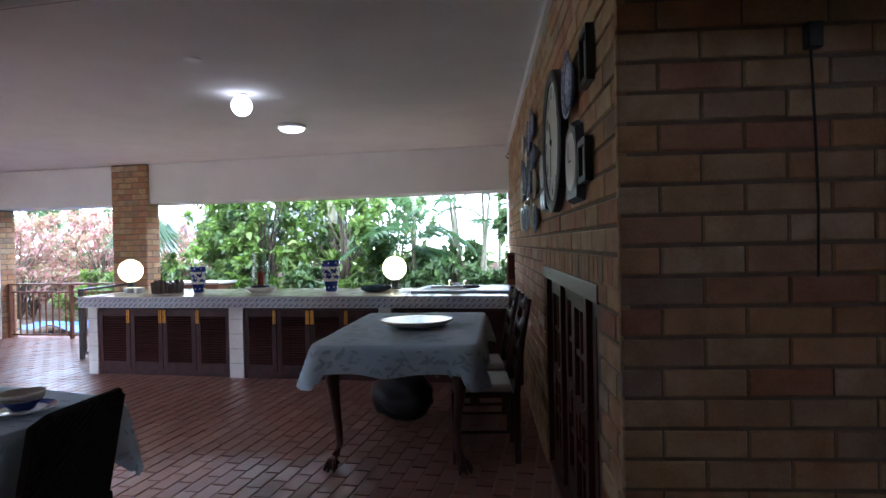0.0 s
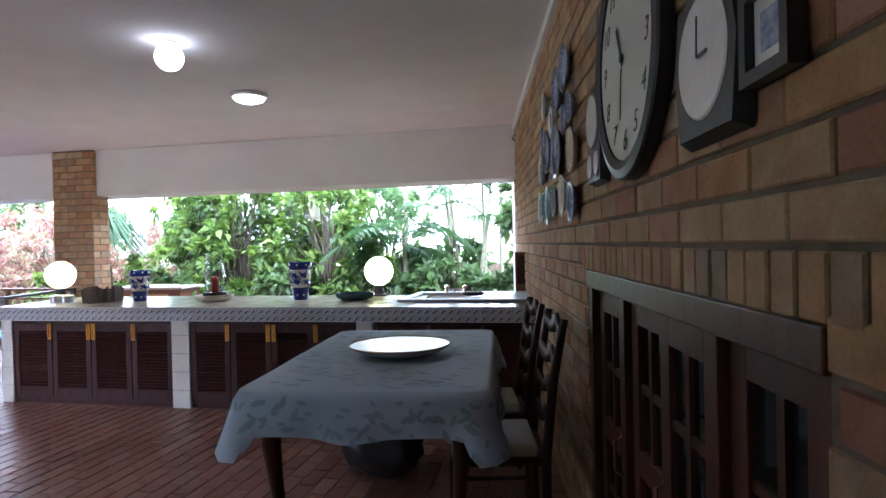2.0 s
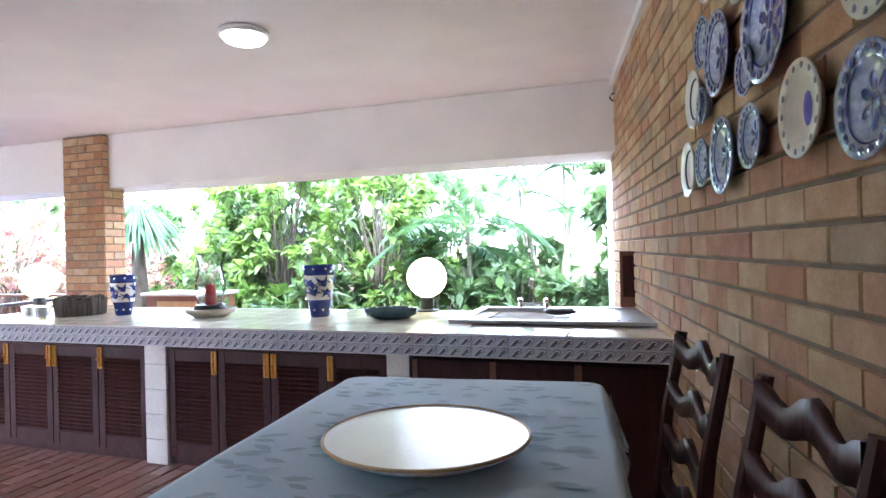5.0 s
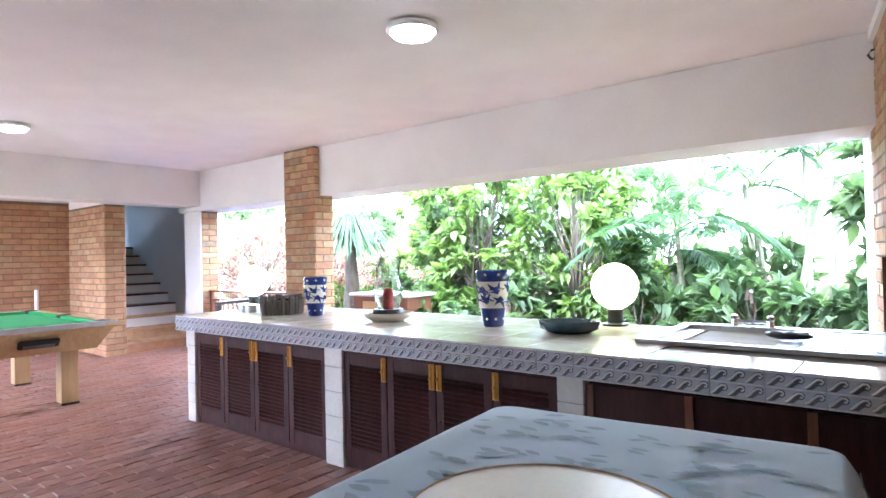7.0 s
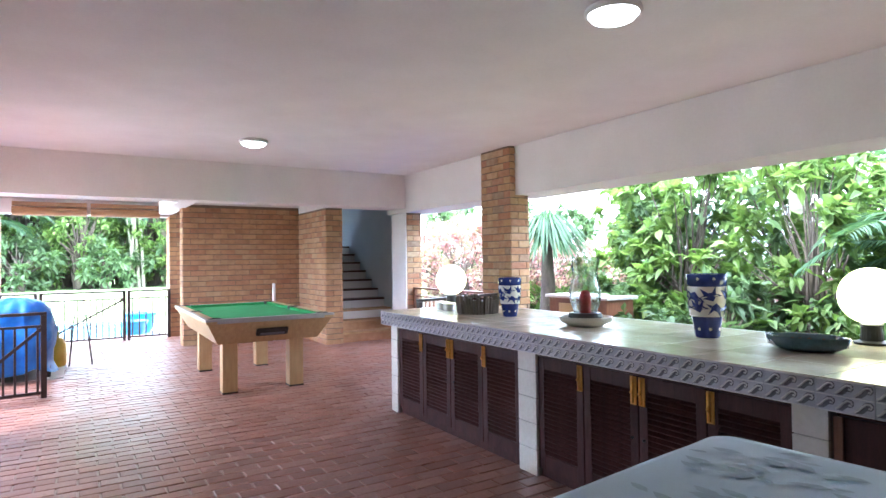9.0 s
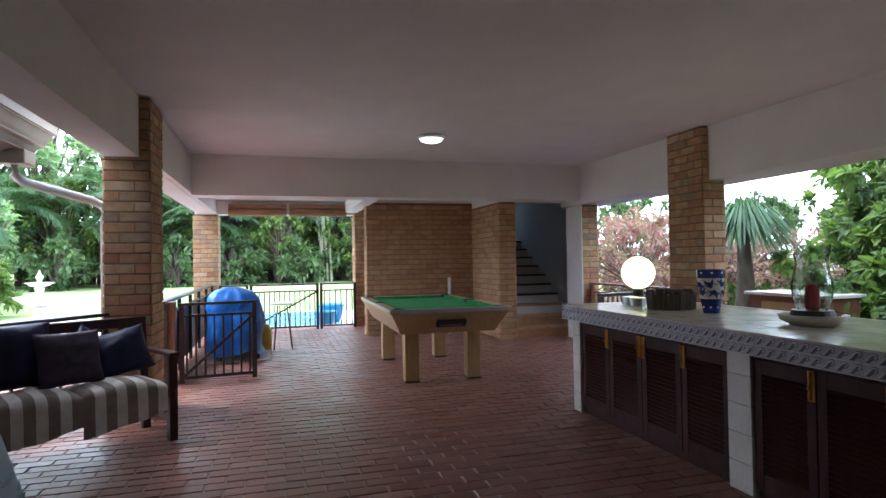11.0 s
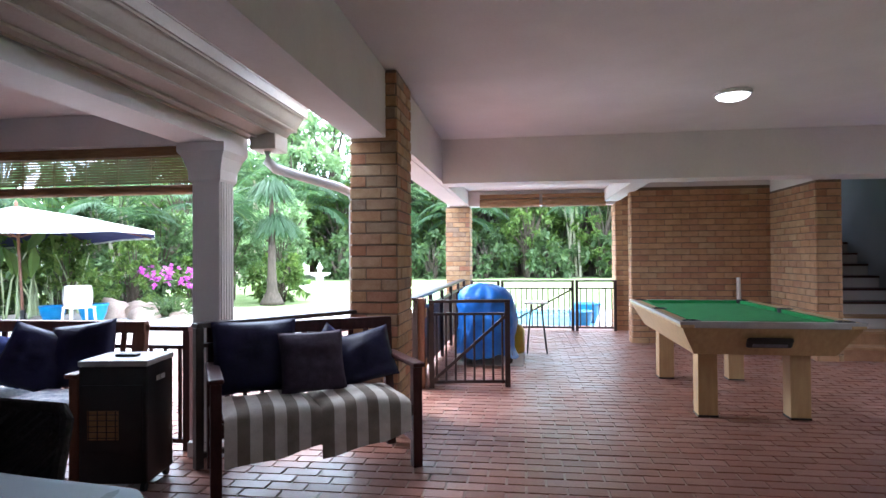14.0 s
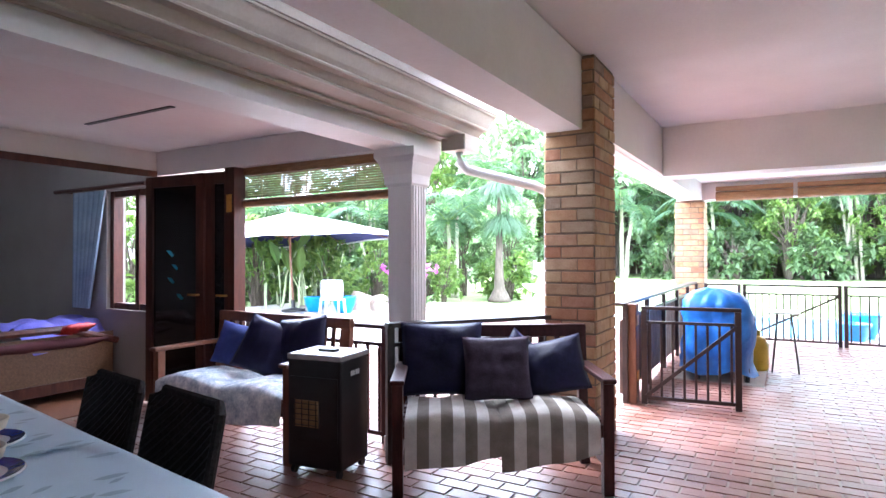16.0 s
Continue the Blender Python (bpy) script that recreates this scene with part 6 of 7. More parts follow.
# ---- gas heater ----
ht = thing("gas_heater", "black cabinet gas heater on castors", "heater", pose(-4.78, 1.17, 0, 0, 0, 8))
part("body", box(-0.16, 0.16, -0.19, 0.19, 0.05, 0.70, 0.012), BLACK, ht)
part("top", box(-0.165, 0.165, -0.195, 0.195, 0.70, 0.735, 0.01), GREY_METAL, ht, "grey metal top")
part("valve", box(-0.03, 0.03, -0.06, 0.06, 0.735, 0.75, 0.005), BLACK, ht)
part("front_frame", box(0.16, 0.172, -0.17, 0.17, 0.22, 0.60, 0.004), BLACK, ht)
for j in range(1):
    pl = part("burner_plate", box(0.172, 0.178, -0.13, 0.04, 0.30, 0.46), BAMBOO, ht, "pale brown ceramic burner plate")
    for k in range(5):
        part("grille_bar", box(0.179, 0.183, -0.13, 0.04, 0.31 + k * 0.032, 0.314 + k * 0.032), BLACK, pl)
    for k in range(4):
        part("grille_bar", box(0.179, 0.183, -0.125 + k * 0.05, -0.121 + k * 0.05, 0.30, 0.46), BLACK, pl)
for k in range(2):
    part("grip_slot", box(-0.05 + k * 0.055, -0.005 + k * 0.055, 0.188, 0.193, 0.60, 0.63, 0.002), CERAMIC, ht, "bright grip slot")
for x in (-0.13, 0.13):
    for y in (-0.16, 0.16):
        part("castor", lathe([(0.01, -0.012), (0.025, -0.012), (0.025, 0.012), (0.01, 0.012)], 12, pose(x, y, 0.025, 90)), BLACK, ht)

# ---- folding doors and the sitting room ----


def glazed_leaf(at, w, label):
    t = thing("folding_door", label, "door", at, group="folding door leaves")
    for a in (0.0, w - 0.09):
        part("stile", box(a, a + 0.09, -0.022, 0.022, 0.02, 2.05, 0.004), RED_WOOD, t)
    for z0, z1 in ((0.02, 0.22), (1.95, 2.05)):
        part("rail", box(0.09, w - 0.09, -0.02, 0.02, z0, z1), RED_WOOD, t)
    part("pane", box(0.085, w - 0.085, -0.004, 0.004, 0.21, 1.96), DARK_GLASS, t, "dark reflecting glass pane")
    part("handle", tube([(w - 0.05, -0.022, 1.0), (w - 0.05, -0.06, 1.0), (w - 0.14, -0.06, 1.0)], 0.009), BRASS, t)
    return t


fd = glazed_leaf(pose(-5.22, -1.38, 0, 0, 0, 95), 0.72, "dark wooden folding door leaf with blue stickers")
for x, z, r in ((0.30, 1.36, 0.05), (0.36, 1.24, 0.04), (0.31, 1.12, 0.045), (0.42, 0.98, 0.045)):
    bm = bmesh.new()
    vs = [bm.verts.new((x + r * px, -0.0065, z + r * py)) for px, py in ((-1, 0.5), (0.1, 0.45), (1, -0.4), (0.5, -0.7), (-0.3, -0.2))]
    bm.faces.new(vs)
    part("sticker", bm, surface("turquoise_sticker", (0.06, 0.55, 0.75), (0.10, 0.65, 0.85), 9, 0.4, 0, 40), fd, "turquoise bird-shaped sticker")
glazed_leaf(pose(-5.30, -0.66, 0, 0, 0, 97), 0.30, "dark wooden folding door leaf, folded")
dpst = thing("door_post", "dark wooden door post with brass plate", "post", pose(-5.36, -0.38, 0))
part("post", box(-0.06, 0.06, -0.06, 0.06, 0, 2.08, 0.004), RED_WOOD, dpst)
part("brass_plate", box(0.06, 0.066, -0.03, 0.03, 1.7, 1.85), BRASS, dpst, "brass hinge plate")
structure("door_head", box(-5.3, 1.6, -1.395, -1.36, 2.06, 2.12), RED_WOOD, "dark wooden door head rail", "trim")

wr = thing("window_room", "dark wooden casement window of the sitting room", "window", pose(-5.5, -1.9, 0.8), kind="structure")
for y in (-0.45, -0.02, 0.40):
    part("mullion", box(-0.04, 0.06, y, y + 0.06, 0, 1.2), RED_WOOD, wr)
for z in (0.0, 1.14):
    part("rail", box(-0.03, 0.05, -0.39, 0.40, z, z + 0.06), RED_WOOD, wr)
cu = thing("curtain", "grey-blue curtain drawn to the side", "curtain", pose(-5.33, -2.55, 0.8))
bm = bmesh.new()
rows = []
for k in range(13):
    z = k * 0.1
    pull = 0.28 * (k / 12)
    rows.append([bm.verts.new((0.02 * math.sin(i * 1.3), -0.28 + (i / 30) * (0.30 + 0.30 * (k / 12)), z)) for i in range(31)])
for a, b in zip(rows, rows[1:]):
    for i in range(30):
        bm.faces.new((a[i], a[i + 1], b[i + 1], b[i]))
part("fabric", bm, surface("grey_blue_fabric", (0.16, 0.22, 0.30), (0.30, 0.36, 0.44), 4, 0.9, 0.2, 80), cu, smooth=True)
rod = thing("curtain_rod", "dark wooden curtain rod on the wall", "curtain rod", pose(-5.28, -2.2, 2.02))
part("pole", tube([(0, -0.9, 0), (0, 0.7, 0)], 0.022, 10), RED_WOOD, rod)
for y in (-0.8, 0.6):
    part("bracket", box(-0.12, 0.0, y - 0.012, y + 0.012, -0.012, 0.012), RED_WOOD, rod)

sf = thing("cane_sofa", "carved wooden sofa with woven cane side", "sofa", pose(-4.6, -2.55, 0, 0, 0, 0))
part("seat", box(-0.75, 0.75, -0.4, 0.4, 0.25, 0.42, 0.03), RED_WOOD, sf)
part("arm_frame", tube([(0.78, -0.42, 0.0), (0.78, -0.42, 0.35), (0.78, -0.3, 0.62), (0.78, 0.25, 0.66), (0.78, 0.42, 0.55), (0.78, 0.42, 0.0)], 0.035, 8), RED_WOOD, sf)
part("cane_panel", box(0.765, 0.79, -0.38, 0.40, 0.12, 0.58), CANE, sf, "woven cane side panel")
part("back_frame", tube([(-0.78, 0.42, 0.5), (-0.3, 0.43, 0.66), (0.3, 0.43, 0.66), (0.78, 0.42, 0.55)], 0.035, 8), RED_WOOD, sf)
part("cane_back", box(-0.74, 0.74, 0.40, 0.425, 0.15, 0.60), CANE, sf, "woven cane back panel")
part("apron", box(-0.78, 0.78, 0.38, 0.44, 0.08, 0.18), RED_WOOD, sf)
for x in (-0.74, 0.74):
    part("leg", box(x - 0.03, x + 0.03, 0.36, 0.42, 0, 0.1), RED_WOOD, sf)
    part("leg", box(x - 0.03, x + 0.03, -0.40, -0.34, 0, 0.26), RED_WOOD, sf)
cushion("sofa_cushion", surface("wine_red_cloth", (0.05, 0.012, 0.014), (0.10, 0.025, 0.028), 5, 0.9, 0.2, 90), pose(-4.75, -2.65, 0.42, -78), 1.1, 0.6, 0.16, "dark wine red seat cushion on the sofa", seed=11)
tb = bmesh.new()
bmesh.ops.create_grid(tb, x_segments=24, y_segments=24, size=0.5)
for v in tb.verts:
    x, y = v.co.x, v.co.y
    v.co = Vector((x * 0.9, 0.08 + y * 0.75, 0.70 + 0.06 * noise.noise(Vector((x * 5, y * 5, 2))) - 0.55 * max(0, y - 0.12) - 0.2 * max(0, abs(x) - 0.35)))
tagged(part("violet_throw", tb, LILAC, at=pose(-5.0, -2.62, 0.0, 0, 0, 8), smooth=True), "violet crumpled throw over the sofa", "throw")
cushion("red_cushion", RED_WAX, pose(-4.95, -2.2, 0.62, -70, 0, 10), 0.3, 0.22, 0.08, "small red cushion on the sofa", seed=13)
ws = thing("wooden_cabinet", "low wooden outdoor cabinet beyond the pier", "cabinet", pose(-6.0, 9.25, -0.12))
part("body", box(-0.55, 0.5, 0, 0.5, 0, 0.92, 0.01), MID_WOOD, ws)
part("top", box(-0.6, 0.55, -0.04, 0.54, 0.92, 0.96, 0.008), PAVING, ws, "pale stone top")
part("door", box(-0.35, 0.3, -0.012, -0.002, 0.45, 0.85), PALE_WOOD, ws)


# ---- plants ----


def leaf_field(leaves, segments=2):
    """Verts and faces of folded pointed leaves: (base, direction, side, length, width, droop)."""
    vs, fs = [], []
    for base, d, s, L, W, droop in leaves:
        up = s.cross(d)
        k = len(vs)
        mid = base + d * L * 0.45 - up * 0.0
        tip = base + d * L - Vector((0, 0, droop * L))
        fold = up * W * 0.18
        vs += [base, base + d * L * 0.3 + s * W * 0.42 + fold, mid + d * L * 0.12 + s * W * 0.5 + fold - Vector((0, 0, droop * L * 0.25)), tip,
               mid + d * L * 0.12 - s * W * 0.5 + fold - Vector((0, 0, droop * L * 0.25)), base + d * L * 0.3 - s * W * 0.42 + fold, mid - Vector((0, 0, droop * L * 0.12))]
        fs += [(k, k + 1, k + 6), (k + 1, k + 2, k + 6), (k + 2, k + 3, k + 6), (k + 3, k + 4, k + 6), (k + 4, k + 5, k + 6), (k + 5, k, k + 6)]
    return vs, fs


def leaf_part(name, leaves, material, parent, label=""):
    vs, fs = leaf_field(leaves)
    me = bpy.data.meshes.new(name)
    me.from_pydata(vs, [], fs)
    me.materials.append(material)
    ob = new(name, me)
    ob.parent = parent
    if label:
        ob["label"] = label
    return ob


def rand_dir(rng):
    v = Vector((rng.gauss(0, 1), rng.gauss(0, 1), rng.gauss(0, 1)))
    return v.normalized()


def shrub(name, label, category, seed, h, r, leaf, n, mat, low=0.15, stems=6, clump=34, aspect=0.42, bark=TRUNK, trunk_r=0.03):
    """Stems that fork to clumps of leaves in an uneven crown."""
    rng = random.Random(seed)
    t = thing(name, label, category)
    ends, bm = [], bmesh.new()
    nc = max(8, n // clump)
    for k in range(nc):
        a, f = rng.uniform(0, 2 * math.pi), rng.random()
        z = h * (low + (1 - low) * f ** 0.8)
        env = r * (0.55 + 0.6 * math.sin(math.pi * min(1, (z / h) * 0.92 + 0.05))) * (0.75 + 0.4 * noise.noise(Vector((math.cos(a) * 1.5, math.sin(a) * 1.5, z * 0.7 + seed))))
        d = env * math.sqrt(rng.random() * 0.85 + 0.15)
        ends.append(Vector((d * math.cos(a), d * math.sin(a), z)))
    roots = [Vector((rng.uniform(-0.2, 0.2) * r, rng.uniform(-0.2, 0.2) * r, 0)) for _ in range(stems)]
    for k, e in enumerate(ends):
        if k % 2 == 0:
            p = roots[k % stems]
            m1 = p.lerp(e, 0.45) + Vector((0, 0, 0.12 * h))
            m1.x *= 0.7
            m1.y *= 0.7
            add_tube(bm, [p, p.lerp(m1, 0.5), m1, e], [trunk_r, trunk_r * 0.8, trunk_r * 0.5, trunk_r * 0.2], 5)
    part("branchwork", bm, bark, t)["kind"] = "stuff"
    leaves = []
    for e in ends:
        out = Vector((e.x, e.y, 0.25 * h)).normalized()
        for k in range(clump):
            d = (rand_dir(rng) * 0.9 + out * 0.5 + Vector((0, 0, 0.05))).normalized()
            base = e + rand_dir(rng) * rng.uniform(0.03, 0.30) * min(1.0, r * 0.42)
            up = Vector((rng.gauss(0, 0.35), rng.gauss(0, 0.35), 1)).normalized()
            s = d.cross(up)
            if s.length < 0.05:
                continue
            L = leaf * rng.uniform(0.65, 1.25)
            leaves.append((base, d, s.normalized(), L, L * aspect * rng.uniform(0.85, 1.15), rng.uniform(0.05, 0.45)))
    leaf_part("crown", leaves, mat, t)
    return t


def palm(name, label, seed, stems, h, fronds, flen, leaflets, mat, stem_r=0.035, spread=0.4, bark=PALE_TRUNK):
    rng = random.Random(seed)
    t = thing(name, label, "palm")
    bm, leaves = bmesh.new(), []
    rb = bmesh.new()
    for s in range(stems):
        a = rng.uniform(0, 2 * math.pi)
        x, y = spread * rng.random() * math.cos(a), spread * rng.random() * math.sin(a)
        lean = Vector((rng.uniform(-0.25, 0.25), rng.uniform(-0.25, 0.25), 0))
        hh = h * rng.uniform(0.7, 1.05)
        top = Vector((x, y, hh)) + lean
        add_tube(bm, [(x, y, 0), Vector((x, y, hh * 0.5)) + lean * 0.3, top], [stem_r * 1.2, stem_r, stem_r * 0.7], 8)
        for k in range(fronds):
            az = k * 2.399 + rng.uniform(-0.3, 0.3)
            el = rng.uniform(0.35, 1.25)
            d = Vector((math.cos(az) * math.cos(el), math.sin(az) * math.cos(el), math.sin(el)))
            pts = []
            L = flen * rng.uniform(0.75, 1.1)
            p = top.copy()
            v = d.copy()
            for q in range(12):
                pts.append(p.copy())
                p = p + v * L / 11
                v = (v + Vector((0, 0, -0.155))).normalized()
            add_tube(rb, pts, [0.012 * (1 - 0.07 * q) for q in range(12)], 4)
            for q in range(leaflets):
                f = 0.12 + 0.88 * q / leaflets
                i = min(10, int(f * 11))
                g = f * 11 - i
                base = pts[i].lerp(pts[i + 1], g)
                tang = (pts[i + 1] - pts[i]).normalized()
                sd = tang.cross(Vector((0, 0, 1)))
                if sd.length < 0.05:
                    sd = Vector((1, 0, 0))
                sd.normalize()
                for sg in (-1, 1):
                    dl = (sd * sg * 0.85 + tang * 0.55 + Vector((0, 0, 0.10))).normalized()
                    sl = dl.cross(Vector((0, 0, 1))).normalized()
                    ll = flen * 0.30 * (0.35 + 0.65 * math.sin(math.pi * (0.12 + 0.83 * f)))
                    leaves.append((base, dl, sl, ll, ll * 0.085, rng.uniform(0.15, 0.5)))
    part("branchwork", bm, bark, t)["kind"] = "stuff"
    part("frond_ribs", rb, LEAF_BRIGHT, t)["kind"] = "stuff"
    leaf_part("fronds", leaves, mat, t)
    return t


def ponytail(at, label, heads, trunk, seed, leaf=0.9, n=520):
    rng = random.Random(seed)
    t = thing("ponytail_palm", label, "tree", at)
    bm = bmesh.new()
    add_tube(bm, [(0, 0, 0), (0, 0, 0.12), (0, 0, 0.4), (0.02, 0, 1.0), trunk], [0.36, 0.30, 0.16, 0.12, 0.09], 14)
    leaves = []
    for hx, hy, hz in heads:
        add_tube(bm, [trunk, ((trunk[0] + hx) / 2, (trunk[1] + hy) / 2, (trunk[2] + hz) / 2 + 0.05), (hx, hy, hz)], [0.09, 0.07, 0.06], 8)
    part("trunk", bm, TRUNK, t, smooth=True)
    for hx, hy, hz in heads:
        c = Vector((hx, hy, hz))
        for k in range(n):
            az, el = rng.uniform(0, 2 * math.pi), rng.uniform(-0.2, 1.4)
            d = Vector((math.cos(az) * math.cos(el), math.sin(az) * math.cos(el), math.sin(el)))
            L = leaf * rng.uniform(0.6, 1.0)
            p1 = c + d * L * 0.5
            s = d.cross(Vector((0, 0, 1)))
            s = s.normalized() if s.length > 0.05 else Vector((1, 0, 0))
            leaves.append((c + d * 0.05, d, s, L * 0.55, 0.035, 0.12))
            dd = Vector((d.x * 0.55, d.y * 0.55, -0.55 + 0.3 * d.z)).normalized()
            s2 = dd.cross(Vector((d.y, -d.x, 0.01))).normalized()
            leaves.append((p1, dd, Vector((-math.sin(az), math.cos(az), 0)), L * 0.7, 0.03, 0.15))
    leaf_part("crown", leaves, LEAF_PALM, t)
    return t


Z0 = -0.14
GRP = "shrubs beyond the counter opening"
sb = shrub("leafy_shrub", "tall bright green broad-leaved shrub", "shrub", 11, 2.95, 1.15, 0.21, 2300, LEAF_BRIGHT)
sd2 = shrub("leafy_shrub", "dense deep green broad-leaved shrub", "shrub", 12, 2.8, 1.2, 0.19, 2300, LEAF_DEEP)
lowp = shrub("low_shrub", "low dark green leafy undergrowth", "shrub", 13, 1.25, 1.0, 0.21, 1300, LEAF_DEEP, low=0.05)
lowb = shrub("low_shrub", "low bright green leafy undergrowth", "shrub", 14, 1.15, 0.9, 0.2, 1200, LEAF_BRIGHT, low=0.05)
red = shrub("copper_shrub", "copper and pink leaved garden shrub", "shrub", 15, 2.2, 1.3, 0.11, 2800, LEAF_RED, aspect=0.5)
tall = shrub("garden_tree", "tall green leafy garden tree", "tree", 16, 6.6, 2.3, 0.34, 3400, LEAF_HAZED, low=0.04, stems=3, trunk_r=0.12)
tall2 = shrub("garden_tree", "tall bright green leafy garden tree", "tree", 17, 5.4, 2.2, 0.32, 3200, LEAF_BRIGHT, low=0.03, stems=3, trunk_r=0.10)
arc = palm("areca_palm", "slender clump of feathery grey-green palms", 21, 5, 2.7, 5, 1.15, 26, LEAF_PALM)
arc2 = palm("feather_palm", "arching feathery palm with pale stem", 22, 2, 2.2, 7, 1.5, 32, LEAF_PALM, stem_r=0.05, spread=0.2)
vine = shrub("climbing_plant", "dense climbing plant with drooping green leaves", "climber", 23, 3.6, 0.55, 0.22, 1500, LEAF_DEEP, low=0.02)


def put(ob, x, y, s=1.0, rot=0.0, z=Z0, group=""):
    ob.matrix_basis = Matrix.Translation((x, y, z)) @ Matrix.Rotation(radians(rot), 4, "Z") @ Matrix.Scale(s, 4)
    if group:
        ob["group"] = group


def again(ob, x, y, s=1.0, rot=0.0, z=Z0):
    m = Matrix.Translation((x, y, z)) @ Matrix.Rotation(radians(rot), 4, "Z") @ Matrix.Scale(s, 4)
    c = copy_thing(ob, Matrix())
    c.matrix_basis = m
    return c


put(sb, -5.4, 10.9, 1.0, 20, group=GRP)
again(sb, -3.75, 10.8, 0.95, 140)
again(sb, -6.6, 12.2, 1.05, 230)
again(sb, -6.75, 11.4, 0.95, 300)
put(sd2, -4.7, 11.9, 1.12, 0, group=GRP)
again(sd2, -3.4, 12.9, 1.0, 200)
again(sd2, -6.3, 11.2, 0.85, 80)
put(lowp, -4.4, 9.9, 0.9, 0, group=GRP)
for i, (x, y, s, r) in enumerate(((-2.7, 10.0, 0.85, 70), (-1.4, 9.9, 0.95, 150), (-0.55, 9.7, 0.9, 250), (-3.4, 11.2, 1.1, 20), (-1.9, 11.4, 1.2, 310), (-5.6, 9.9, 0.75, 200), (-8.4, 13.4, 1.3, 15))):
    again(lowp, x, y, s, r)
put(lowb, -3.2, 9.75, 0.75, 40, group=GRP)
for x, y, s, r in ((-2.0, 10.5, 0.9, 10), (-4.9, 10.0, 0.7, 90), (0.1, 10.6, 1.1, 200), (-7.3, 10.6, 0.8, 160), (-9.4, 10.9, 0.9, 60)):
    again(lowb, x, y, s, r)
put(red, -9.9, 11.6, 0.95, 0, group="copper shrubs by the railing")
for x, y, s, r in ((-11.9, 11.4, 1.05, 70), (-11.0, 13.0, 1.15, 150), (-13.6, 12.4, 1.1, 220), (-8.9, 13.6, 1.0, 300), (-15.2, 13.2, 1.25, 20), (-12.5, 13.6, 1.2, 110)):
    again(red, x, y, s, r)
for x, y, s, r in ((-14.4, 14.9, 1.1, 40), (-17.2, 14.6, 1.2, 140), (-12.0, 15.0, 1.0, 260)):
    again(sd2, x, y, s, r)
put(arc, -1.3, 11.1, 1.0, 0, group="palms beyond the counter")
put(arc2, -2.25, 10.6, 0.85, 200, group="palms beyond the counter")
put(vine, -0.35, 9.35, 0.85, 0, group=GRP)
again(vine, -0.15, 10.3, 0.9, 120)
tk = thing("bare_trunk", "pale bare tree trunk among the shrubs", "tree", pose(-4.3, 11.5, Z0))
part("trunk", tube([(0, 0, 0), (0.05, 0, 1.2), (-0.05, 0.05, 2.6), (0.1, 0, 4.4)], [0.12, 0.10, 0.09, 0.07], 10), PALE_TRUNK, tk, smooth=True)
part("limb", tube([(-0.05, 0.05, 2.5), (0.3, 0.1, 3.2), (0.5, 0.1, 4.2)], [0.06, 0.05, 0.03], 8), PALE_TRUNK, tk)
for x, y in ((-1.9, 12.0), (-1.0, 12.2), (-2.7, 11.8)):
    t = thing("palm_stem", "slender pale palm stem in the garden", "tree", pose(x, y, Z0), group="slender palm stems")
    part("stem", tube([(0, 0, 0), (0.04, 0, 2.0), (0.02, 0, 4.6)], [0.05, 0.04, 0.035], 8), PALE_TRUNK, t)
ponytail(pose(-7.67, 10.23, Z0), "grey-green ponytail palm beside the brick pier", [(0, 0, 1.9)], (0.0, 0.0, 1.6), 31, 0.9, 420)
structure("boundary_wall", box(-16, 2.5, 15.6, 15.8, -0.3, 0.9), DARK_FENCE, "dark weathered boundary wall behind the shrubs", "wall")
bt = bmesh.new()
bmesh.ops.create_grid(bt, x_segments=40, y_segments=16, size=0.5)
for v in bt.verts:
    v.co = Vector((v.co.x * 2.2, v.co.y * 0.8, 0.10 + 0.10 * noise.noise(v.co * 4) + 0.1 * (0.25 - v.co.y * v.co.y)))
tagged(part("blue_sheet", bt, TARP, at=pose(-8.6, 9.6, -0.08), smooth=True), "crumpled bright blue plastic sheet on the ground", "tarpaulin")

# neighbouring house behind the copper shrubs
hs = thing("neighbour_house", "white house with dark grey roof behind shrubs", "house", pose(-15.0, 25, -1.3))
part("wall", box(-4, 4, 0, 5, 0, 2.6), PLASTER, hs)
bm = bmesh.new()
v = [bm.verts.new(p) for p in ((-4.5, -0.5, 2.55), (4.5, -0.5, 2.55), (4.5, 5.5, 2.55), (-4.5, 5.5, 2.55), (-4.5, 2.5, 4.6), (4.5, 2.5, 4.6))]
for f in ((0, 1, 5, 4), (2, 3, 4, 5), (1, 2, 5), (3, 0, 4), (3, 2, 1, 0)):
    bm.faces.new([v[i] for i in f])
part("roof", bm, ROOF_TILE, hs)
for x in (-2.2, 1.4):
    w = part("window", box(x, x + 1.2, -0.03, 0.02, 0.9, 2.0), DARK_GLASS, hs)
    part("frame", box(x - 0.06, x + 1.26, -0.02, -0.005, 0.84, 0.9), WHITE_PAINT, w)

# ---- west garden ----
ponytail(pose(-20.4, -4.9, -0.25) @ Matrix.Scale(1.16, 4), "ponytail palm with two tiers of drooping leaves", [(0.05, 0, 3.3), (-0.05, 0.1, 2.25)], (0.0, 0.0, 2.1), 33, 0.9, 620)

WG = "trees round the lawn"


def beyond(ob, x, y, s, rot):
    """Plants behind the wide lawn stand at its far edge."""
    if x < -22.4:
        x, y, s = -2 + (x + 2) * 1.95, 3.7 + (y - 3.7) * 1.95, s * 1.95
    return again(ob, x, y, s, rot, -0.3)


